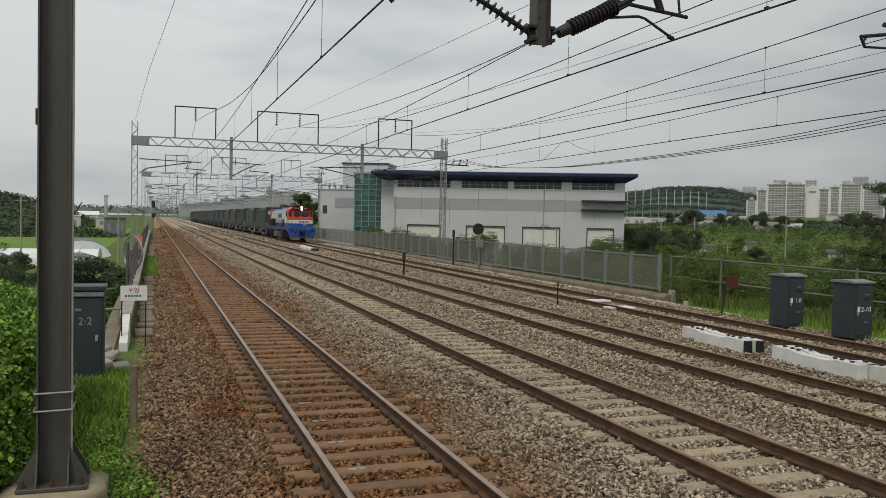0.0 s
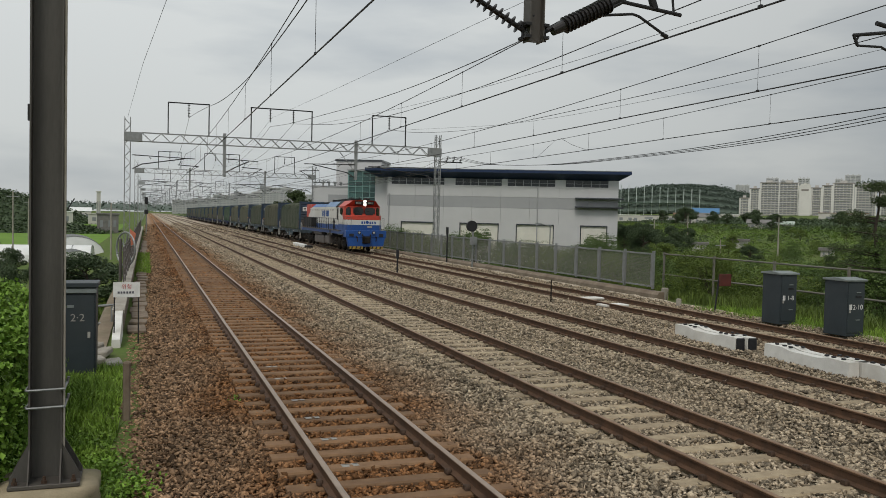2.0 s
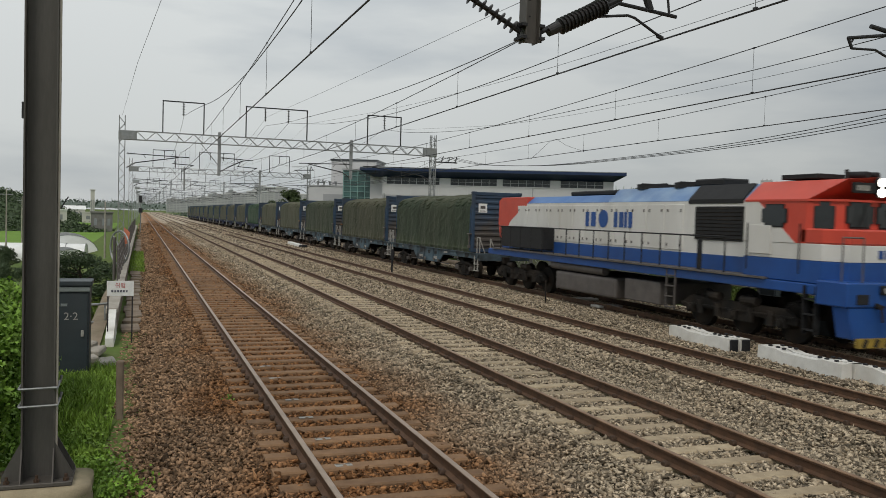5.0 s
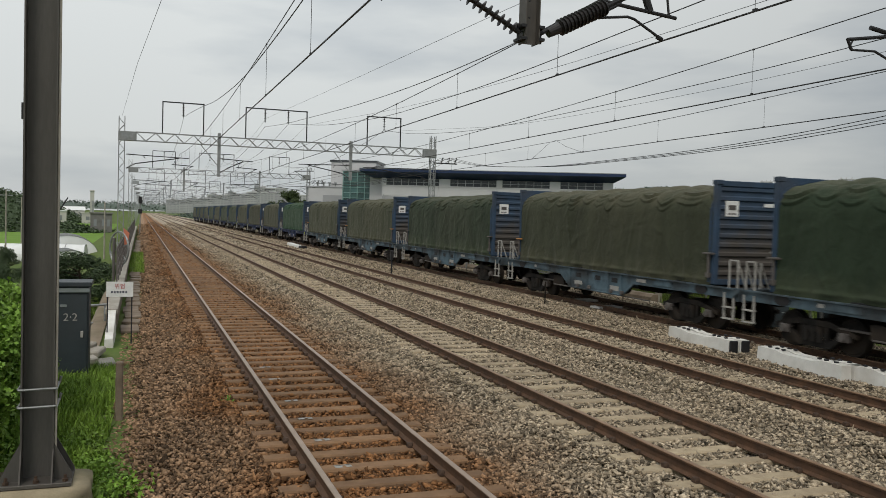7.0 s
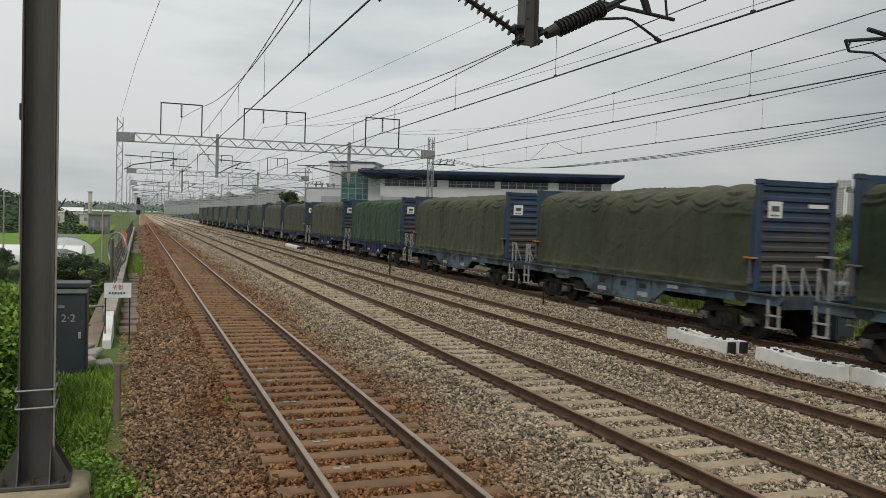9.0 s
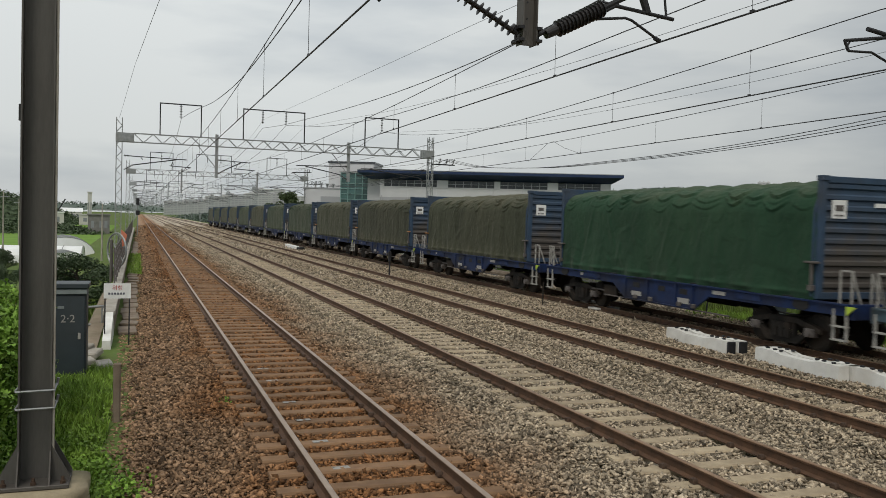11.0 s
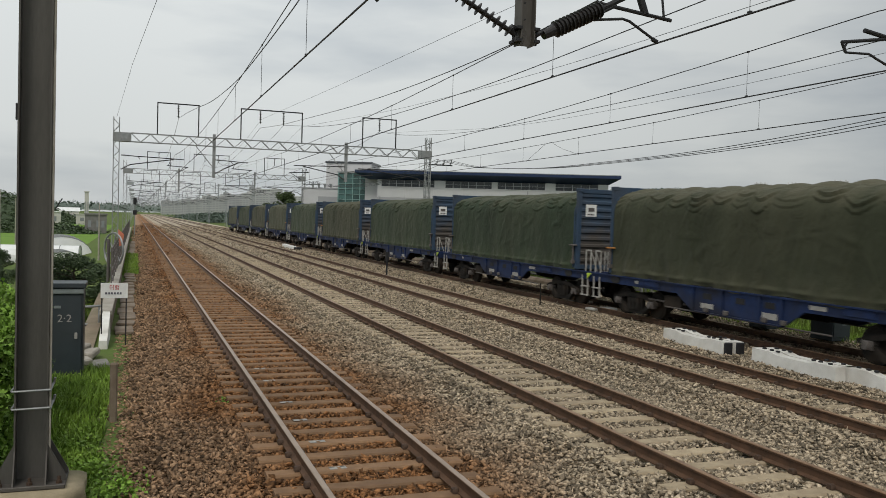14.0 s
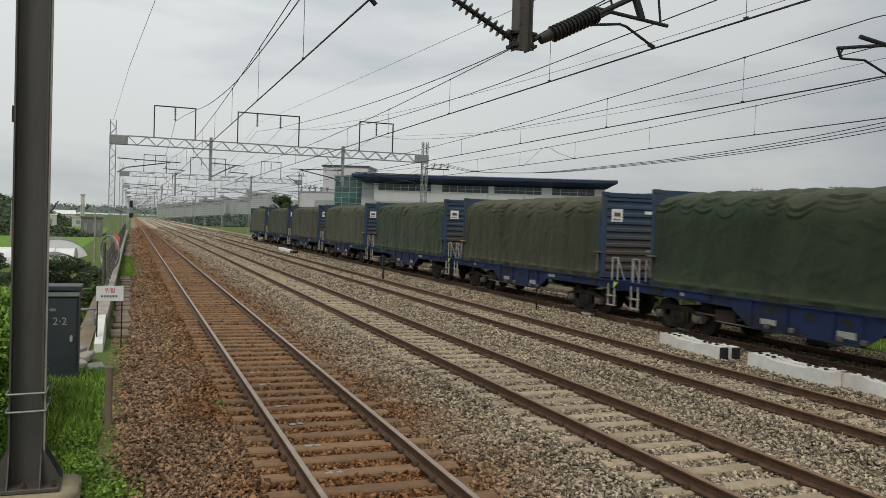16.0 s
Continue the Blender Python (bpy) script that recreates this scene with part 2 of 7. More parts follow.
def raw(name, verts, faces, material, smooth=False):
    """A mesh from numpy arrays of vertices and equal-sided faces."""
    me = bpy.data.meshes.new(name)
    verts, faces = np.asarray(verts, float), np.asarray(faces, int)
    k = faces.shape[1]
    me.vertices.add(len(verts))
    me.vertices.foreach_set("co", verts.ravel())
    me.loops.add(faces.size)
    me.loops.foreach_set("vertex_index", faces.ravel())
    me.polygons.add(len(faces))
    me.polygons.foreach_set("loop_start", np.arange(0, faces.size, k))
    me.polygons.foreach_set("loop_total", np.full(len(faces), k))
    if smooth:
        me.polygons.foreach_set("use_smooth", np.ones(len(faces), bool))
    me.update(calc_edges=True)
    me.materials.append(M[material] if isinstance(material, str) else material)
    return me


# ---------------------------------------------------------------- ground
TRACKS = (0.7525, 5.037, 9.068, 13.80)  # centre lines of the four tracks
GAUGE = 1.505


def smooth(a, b, v):
    k = np.clip((v - a) / (b - a), 0, 1)
    return k * k * (3 - 2 * k)


def ground_z(x, y):
    """Railway bank, low fields on both sides, a rise to the east and a wooded hill far off."""
    x, y = np.asarray(x, float), np.asarray(y, float)
    z = np.full(np.broadcast(x, y).shape, -0.42)
    z = z + 0.15 * smooth(15.2, 16.2, x) * smooth(19.6, 18.6, x)
    left = smooth(-3.1, -3.9, x) * smooth(17.5, 21, y)
    z = z - 2.6 * left
    z = z - 1.6 * smooth(-4.5, -13, x) * smooth(20, 40, y)
    z = z - 2.2 * smooth(19.5, 30, x)
    z = z + 4.4 * smooth(38, 190, x) * smooth(-60, 60, y)
    z = z + 17 * smooth(300, 950, x) * smooth(100, 500, y)
    return z


xs = np.unique(np.concatenate([np.linspace(-2500, -80, 26), np.linspace(-80, -6, 38), np.linspace(-6, 24, 61), np.linspace(24, 120, 49),
                               np.linspace(120, 600, 40), np.linspace(600, 3000, 16)]))
ys = np.unique(np.concatenate([np.linspace(-400, -20, 10), np.linspace(-20, 40, 61), np.linspace(40, 160, 61), np.linspace(160, 600, 45), np.linspace(600, 4000, 22)]))
gx, gy = np.meshgrid(xs, ys)
gz = ground_z(gx, gy)
nx, ny = len(xs), len(ys)
ii = (np.arange(ny - 1)[:, None] * nx + np.arange(nx - 1)[None]).ravel()
ground = new("ground", raw("ground", np.stack([gx, gy, gz], -1).reshape(-1, 3), np.stack([ii, ii + 1, ii + nx + 1, ii + nx], -1), "earth", True))
tagged(ground, "green overgrown earth and fields beside the railway", "ground", kind="structure")


def bed_z(x, y):
    """Top of the crushed stone: shoulders, cribs and hollows between the tracks."""
    z = np.full(np.shape(x), -0.315)  # level of the upper stones
    for c in TRACKS:
        z = z + (0.125 if c > 8 else 0.108 if c > 4 else 0.098) * (1 - smooth(1.25, 1.75, np.abs(x - c)))
    z = z - 0.13 * smooth(-1.35, -2.2, x) + 0.10 * smooth(15.7, 16.4, x) + 0.10 * smooth(16.4, 17.0, x)
    z = z + 0.08 * smooth(11.0, 11.4, x) * smooth(12.6, 12.3, x)
    return z


bx = np.arange(-2.35, 17.01, 0.2)
by = np.unique(np.concatenate([np.arange(-12, 60, 0.5), np.linspace(60, 900, 60)]))
gx, gy = np.meshgrid(bx, by)
gz = bed_z(gx, gy) - 0.045 * smooth(90, 50, gy) + np.random.normal(0, 0.012, gx.shape)
nx, ny = len(bx), len(by)
ii = (np.arange(ny - 1)[:, None] * nx + np.arange(nx - 1)[None]).ravel()
bed = new("ballast_bed", raw("ballast_bed", np.stack([gx, gy, gz], -1).reshape(-1, 3), np.stack([ii, ii + 1, ii + nx + 1, ii + nx], -1), "ballast", True))
tagged(bed, "grey and rust-brown crushed stone under the tracks", "ballast", kind="structure")


# ---------------------------------------------------------------- tracks
def rail_profile(x, y0, y1):
    """Foot, web and head of one rail, and its running surface apart."""
    web, head = B(), B()
    pts = [(-0.066, -0.16), (0.066, -0.16), (0.066, -0.148), (0.012, -0.125), (0.010, -0.042), (0.034, -0.030), (0.034, -0.012),
           (-0.034, -0.012), (-0.034, -0.030), (-0.010, -0.042), (-0.012, -0.125), (-0.066, -0.148)]
    prism(web, [(x + a, b) for a, b in pts], "y", y0, y1)
    pts = [(-0.034, -0.012), (0.034, -0.012), (0.033, -0.005), (0.024, 0.0), (-0.024, 0.0), (-0.033, -0.005)]
    prism(head, [(x + a, b + 0.0005) for a, b in pts], "y", y0, y1)
    return web, head


def sleeper_mesh(material):
    bm = B()
    prof = [(-0.15, -0.35), (0.15, -0.35), (0.115, -0.02), (0.095, 0.0), (-0.095, 0.0), (-0.115, -0.02)]
    prism(bm, prof, "x", -1.2, 1.2)
    for v in bm.verts:  # the waist is lower than the rail seats
        if v.co.z > -0.1 and abs(v.co.x) < 0.4:
            v.co.z -= 0.03
    return mesh_of("sleeper", bm, material)


def clip_mesh():
    """Spring clip on its shoulder, swept as one bent piece."""
    bm = B()
    prism(bm, [(-0.05, -0.168), (0.05, -0.168), (0.046, -0.13), (0.03, -0.104), (-0.03, -0.104), (-0.046, -0.13)], "x", -0.034, 0.034)
    return mesh_of("rail_clip", soft(bm, 0.008), "clip")


def build_track(n, cx, smat, head_mat, label):
    t = thing("railway_track", label, "railway track", group="parallel railway tracks")
    for s in (-1, 1):
        web, head = rail_profile(cx + s * GAUGE / 2, -14, 900)
        r = part("rail", web, "rail", t)
        part("rail_head", head, head_mat, r, "worn running surface")
    me = sleeper_mesh(smat)
    y, k = 4.0, 0
    y += {0: 0.12, 1: 0.31, 2: 0.22, 3: 0.05}[n]
    clip_me = clip_mesh()
    while y < 66:
        part("sleeper", me, smat, t, at=pose(cx + random.uniform(-0.02, 0.02), y, -0.168 + random.uniform(-0.008, 0.004), 0, 0, random.uniform(-0.5, 0.5)))
        if y < 24:
            for s in (-1, 1):
                for q in (-0.085, 0.085):
                    part("rail_clip", clip_me, "clip", t, at=pose(cx + s * GAUGE / 2 + q, y, 0))
        y += 0.6
    far = B()
    while y < 220:
        box(far, (cx, y, -0.21), (2.4, 0.24, 0.08))
        y += 0.6
    tagged(part("sleeper_run", far, smat, t), kind="stuff")
    return t


build_track(0, TRACKS[0], "sleeper_rust", "railhead", "ballasted track with rust-brown concrete sleepers and polished rails")
build_track(1, TRACKS[1], "sleeper", "railrust", "ballasted track with pale concrete sleepers and brown rails")
build_track(2, TRACKS[2], "sleeper", "railrust", "ballasted track with sleepers half buried in stone")
build_track(3, TRACKS[3], "sleeper", "railrust", "ballasted track with dark rusty rails beside the fence")

# ---------------------------------------------------------------- lattice gantries
G_X0, G_X1, G_STEP = -3.15, 18.8, 49.5


def lattice_mast(bm, x, y, z0, z1, w=0.36, step=0.42, t=0.05):
    h = w / 2
    for a in (-h, h):
        for b in (-h, h):
            bar(bm, (x + a, y + b, z0), (x + a, y + b, z1), t)
    z, k = z0 + 0.1, 1
    while z + step < z1:
        for b in (-h, h):
            bar(bm, (x - h * k, y + b, z), (x + h * k, y + b, z + step), t * 0.6)
            bar(bm, (x + b, y - h * k, z), (x + b, y + h * k, z + step), t * 0.6)
        z, k = z + step, -k


def truss(bm, x0, x1, y, z0, z1, w=0.30, step=0.62, t=0.055, simple=False):
    for b in (-w / 2, w / 2):
        for z in (z0, z1):
            bar(bm, (x0, y + b, z), (x1, y + b, z), t)
        n = round((x1 - x0) / step)
        for i in range(n):
            a, c = x0 + (x1 - x0) * i / n, x0 + (x1 - x0) * (i + 1) / n
            p, q = (z0, z1) if i % 2 else (z1, z0)
            bar(bm, (a, y + b, p), (c, y + b, q), t * 0.7)
        if simple:
            break


def turned(bm, a, b, prof, seg=8):
    """A body of revolution from a to b; prof holds (fraction of the length, radius)."""
    a, b = Vector(a), Vector(b)
    d = b - a
    q = d.to_track_quat("Z", "Y")
    e, f = q @ Vector((1, 0, 0)), q @ Vector((0, 1, 0))
    rings = [[bm.verts.new(a + d * u + r * (math.cos(2 * math.pi * i / seg) * e + math.sin(2 * math.pi * i / seg) * f)) for i in range(seg)] for u, r in prof]
    for p, n in zip(rings, rings[1:]):
        for i in range(seg):
            bm.faces.new((p[i], p[(i + 1) % seg], n[(i + 1) % seg], n[i]))
    bm.faces.new(rings[0][::-1]), bm.faces.new(rings[-1])


def insulator(bm, a, b, r=0.075, n=8, seg=8, core=0.028):
    """A string of sheds from a to b, turned in one piece."""
    prof = [(0.0, core)]
    for i in range(n):
        prof += [((i + 0.33) / n, core), ((i + 0.36) / n, r), ((i + 0.44) / n, r * 0.97), ((i + 0.66) / n, core)]
    turned(bm, a, b, prof + [(1.0, core)], seg)


def portal(bm, x0, x1, y, z0, z1, t=0.075):
    bar(bm, (x0, y, z0), (x0, y, z1), t)
    bar(bm, (x1, y, z0), (x1, y, z1), t)
    bar(bm, (x0 - t / 2, y, z1), (x1 + t / 2, y, z1), t)
    bar(bm, (x0, y - 0.12, z0), (x0, y, z0 + 0.6), t * 0.6)
    bar(bm, (x1, y - 0.12, z0), (x1, y, z0 + 0.6), t * 0.6)


def cantilever(y, post_x, track_x, side, parent, fine=True):
    """Registration arm that holds the wires over one track; side is the way from the post to the track."""
    s = side
    ar, ins = B(), B()
    top, low = 6.95, 5.55
    reach = track_x - 0.15 * s
    n = 8 if fine else 6
    rod(ar, (post_x + 0.65 * s, y, low + 0.34), (reach - 0.1 * s, y, 6.38), 0.035, n)
    rod(ar, (post_x + 0.6 * s, y, 6.48), (reach + 0.55 * s, y, 6.40), 0.03, n)
    rod(ar, (post_x + 1.3 * s, y, low + 0.72), (post_x + 1.15 * s, y, 6.44), 0.02, n)
    rod(ar, (reach - 0.55 * s, y, 5.95), (reach + 0.85 * s, y, 5.88), 0.028, n)
    rod(ar, (reach - 0.35 * s, y, 6.2), (reach - 0.45 * s, y, 5.94), 0.02, n)
    rod(ar, (reach + 0.80 * s, y, 5.88), (reach + 0.02 * s, y, 5.42), 0.018, n)
    insulator(ins, (post_x + 0.1 * s, y, low), (post_x + 0.66 * s, y, low + 0.34), 0.085, 7)
    insulator(ins, (post_x + 0.1 * s, y, 6.5), (post_x + 0.62 * s, y, 6.48), 0.085, 6)
    a = part("cantilever_arm", ar, "dark", parent, "dark tubular wire support arm")
    part("arm_insulator", ins, "insul", a, "brown ribbed insulators")


def build_gantry(i, y):
    far = i > 2
    g = thing("lattice_gantry", "galvanised lattice portal gantry carrying overhead wires across four tracks", "gantry", pose(0, y, 0), "overhead line gantries")
    # gantries farther off take the haze-tinted steel
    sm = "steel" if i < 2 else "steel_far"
    for x, lab in ((G_X0, "mast"), (G_X1, "mast")):
        bm = B()
        lattice_mast(bm, x, 0, -0.45, 9.0, step=0.42 if not far else 0.9)
        part("mast", bm, sm, g, "square lattice mast")
    bm = B()
    truss(bm, G_X0 + 0.9, G_X1 - 0.8, 0, 7.42, 8.0, simple=far)
    part("cross_beam", bm, sm, g, "zigzag lattice beam")
    for x in (G_X0 + 0.35, G_X1 - 0.25):
        bm = B()
        box(bm, (x, 0, 7.70), (1.15 if x < 0 else 1.0, 0.42, 0.62))
        part("beam_joint", soft(bm, 0.02), sm, g, "boxed beam end")
    for a, b in ((-0.59, 2.08), (4.92, 9.2), (13.67, 16.22)):
        bm = B()
        portal(bm, a, b, 0, 8.02, 10.15)
        p = part("feeder_frame", bm, "dark", g, "dark steel frame for the feeder wires")
        for q in ((0.5,) if b - a < 3 else (0.31, 0.69)):
            ib = B()
            insulator(ib, (a + (b - a) * q, 0, 10.1), (a + (b - a) * q, 0, 9.2), 0.10, 5, 8)
            part("hanging_insulator", ib, "insul", p, "dark hanging insulator")
    for x, z in ((3.14, 5.25), (12.47, 5.4)):
        bm = B()
        box(bm, (x, 0, (z + 8.25) / 2), (0.20, 0.20, 8.25 - z))
        bar(bm, (x - 1.25, 0, 7.42), (x, 0, 5.9), 0.05)
        part("drop_post", bm, sm, g, "hanging post")
    for px, tx, s in ((G_X0 + 0.2, TRACKS[0], 1), (3.14, TRACKS[1], 1), (12.47, TRACKS[2], -1), (G_X1 - 0.2, TRACKS[3], -1)):
        if i < 7:
            cantilever(0, px, tx, s, g, fine=i < 2)
    bm = B()
    rod(bm, (G_X1 + 0.1, 0, 7.0), (G_X1 + 2.0, 0, 7.0), 0.045, 6)
    part("side_bracket", bm, "dark", g, "side bracket for three feeder insulators")
    for k in range(3):
        ib = B()
        insulator(ib, (G_X1 + 0.7 + 0.55 * k, 0, 7.0), (G_X1 + 0.85 + 0.55 * k, 0, 7.45), 0.10, 4)
        part("bracket_insulator", ib, "insul", g, "dark feeder insulator")
    return g


for i in range(14):
    build_gantry(i, 59.5 + G_STEP * i)


# ---------------------------------------------------------------- overhead wires
def strand(bm, pts, r, n=5):
    """One unbroken round wire through the points."""
    pts = [Vector(p) for p in pts]
    rings = []
    for k, p in enumerate(pts):
        d = (pts[min(k + 1, len(pts) - 1)] - pts[max(k - 1, 0)]).normalized()
        e = d.cross(Vector((0, 0, 1))).normalized()
        f = e.cross(d)
        rings.append([bm.verts.new(p + r * (math.cos(2 * math.pi * i / n) * e + math.sin(2 * math.pi * i / n) * f)) for i in range(n)])
    for a, b in zip(rings, rings[1:]):
        for i in range(n):
            bm.faces.new((a[i], a[(i + 1) % n], b[(i + 1) % n], b[i]))


def sag(p, q, d, n=8):
    p, q = Vector(p), Vector(q)
    return [p.lerp(q, k / n) - Vector((0, 0, 4 * d * (k / n) * (1 - k / n))) for k in range(n + 1)]


SPANS = [10 + G_STEP * k for k in range(-1, 9)]
WIRES = ((0.55, 0.58, 5.30, 6.72, 0.62), (4.84, 5.16, 5.35, 6.38, 0.45), (9.0, 9.45, 5.34, 6.30, 0.45), (13.5, 14.35, 5.48, 6.48, 0.42))
for xa, xb, zc, zm, dip in WIRES:
    line = thing("overhead_line", "dark carrier wire with droppers and contact wire above a track", "overhead wire", group="overhead lines")
    cw, mw, cpts, mpts = B(), B(), [], []
    for k, (a, b) in enumerate(zip(SPANS, SPANS[1:])):
        sa, sb = (xa, xb) if k % 2 else (xb, xa)
        cpts += [(sa, a, zc)]
        mpts += sag((sa, a, zm), (sb, b, zm), dip, 12)[:-1]
        if k < 4:
            for f in (0.06, 0.16, 0.26, 0.36, 0.46, 0.56, 0.66, 0.76, 0.86, 0.96):
                x, y = sa + (sb - sa) * f, a + (b - a) * f
                top = zm - 4 * dip * f * (1 - f)
                dr = B()
                rod(dr, (x, y, zc), (x, y, top), 0.0045, 4)
                box(dr, (x, y, zc + 0.012), (0.03, 0.06, 0.035))
                box(dr, (x, y, top), (0.025, 0.05, 0.03))
                part("dropper", dr, "wire", line)
    strand(cw, cpts, 0.013)
    strand(mw, mpts, 0.0095)
    part("contact_wire", cw, "wire", line)
    part("carrier_wire", mw, "wire", line)


def feeder(x, prof, r=0.012):
    """A feeder wire: its heights in the first span, then even sags from gantry to gantry."""
    bm = B()
    (y0, z0), (y1, z1) = prof[0], prof[-1]
    pts = []
    ys_, zs_ = [p[0] for p in prof], [p[1] for p in prof]
    for k in range(25):
        y = y0 + (y1 - y0) * k / 24
        pts.append((x, y, float(np.interp(y, ys_, zs_))))
    for _ in range(2):
        pts = [pts[0]] + [(x, q[1], (p[2] + 2 * q[2] + n[2]) / 4) for p, q, n in zip(pts, pts[1:], pts[2:])] + [pts[-1]]
    pts = [(x, -39.5, z0 + 0.4), (x, -15, z0 - 0.2)] + pts
    for k in range(6):
        pts += sag((x, 59.5 + G_STEP * k, z1), (x, 59.5 + G_STEP * (k + 1), z1), 1.3, 10)[1:]
    strand(bm, pts, r)
    tagged(part("feeder_wire", bm, "wire"), "dark feeder wire sagging between gantries", "overhead wire", "feeder wires")


feeder(0.77, ((9.3, 6.85), (15, 6.60), (24, 6.56), (33, 7.05), (41, 7.76), (50, 8.5), (59.5, 9.2)))
feeder(6.24, ((9.3, 7.1), (18.0, 6.92), (21.8, 6.94), (27.2, 7.06), (33.7, 7.32), (51.1, 8.27), (59.5, 8.9)))
feeder(7.88, ((9.3, 7.05), (16, 6.97), (22.5, 6.86), (34, 7.05), (46, 7.82), (59.5, 9.2)))
feeder(6.3, ((9.3, 7.5), (19.7, 7.93), (28.9, 8.27), (38.5, 8.64), (59.5, 9.5)), 0.006)
feeder(14.94, ((9.3, 7.65), (15.7, 7.46), (18.7, 7.39), (23.5, 7.36), (31.3, 7.41), (37.0, 7.46), (40.6, 7.56), (44.8, 7.76), (53.4, 8.4), (59.5, 9.2)))
feeder(9.2, ((9.3, 7.1), (12.9, 7.12), (20.7, 7.19), (26.9, 7.38), (37.1, 7.82), (43.4, 8.2), (59.5, 9.2)), 0.006)
feeder(14.80, ((9.3, 7.25), (15.7, 7.09), (21.3, 7.05), (32.5, 7.22), (38.6, 7.5), (59.5, 9.1)), 0.006)
for k, x in enumerate((19.5, 20.05, 20.6)):
    feeder(x, ((9.3, 7.2), (20.3, 6.25 + 0.005 * k), (27.6, 5.91 + 0.02 * k), (42, 5.86 + 0.04 * k), (52.9, 6.45), (59.5, 7.4)), 0.014)
bm = B()
strand(bm, [(14.0, 32.7, 5.46), (14.0, 31.7, 5.82), (14.0, 30.9, 6.10), (14.0, 30.4, 6.13), (14.0, 29.5, 5.81), (14.0, 28.1, 5.48)], 0.007)
tagged(part("jumper_wire", bm, "wire"), "thin looped jumper wire between overhead wires", "overhead wire")
bm = B()
strand(bm, [(0.6, -20, 8.0), (-0.55, 9.3, 8.05), (-1.26, 20, 8.36), (-2.1, 35, 8.55), (-3.15, 59.5, 9.0)], 0.007)
tagged(part("guard_wire", bm, "wire"), "thin guard wire to the top of a mast", "overhead wire")


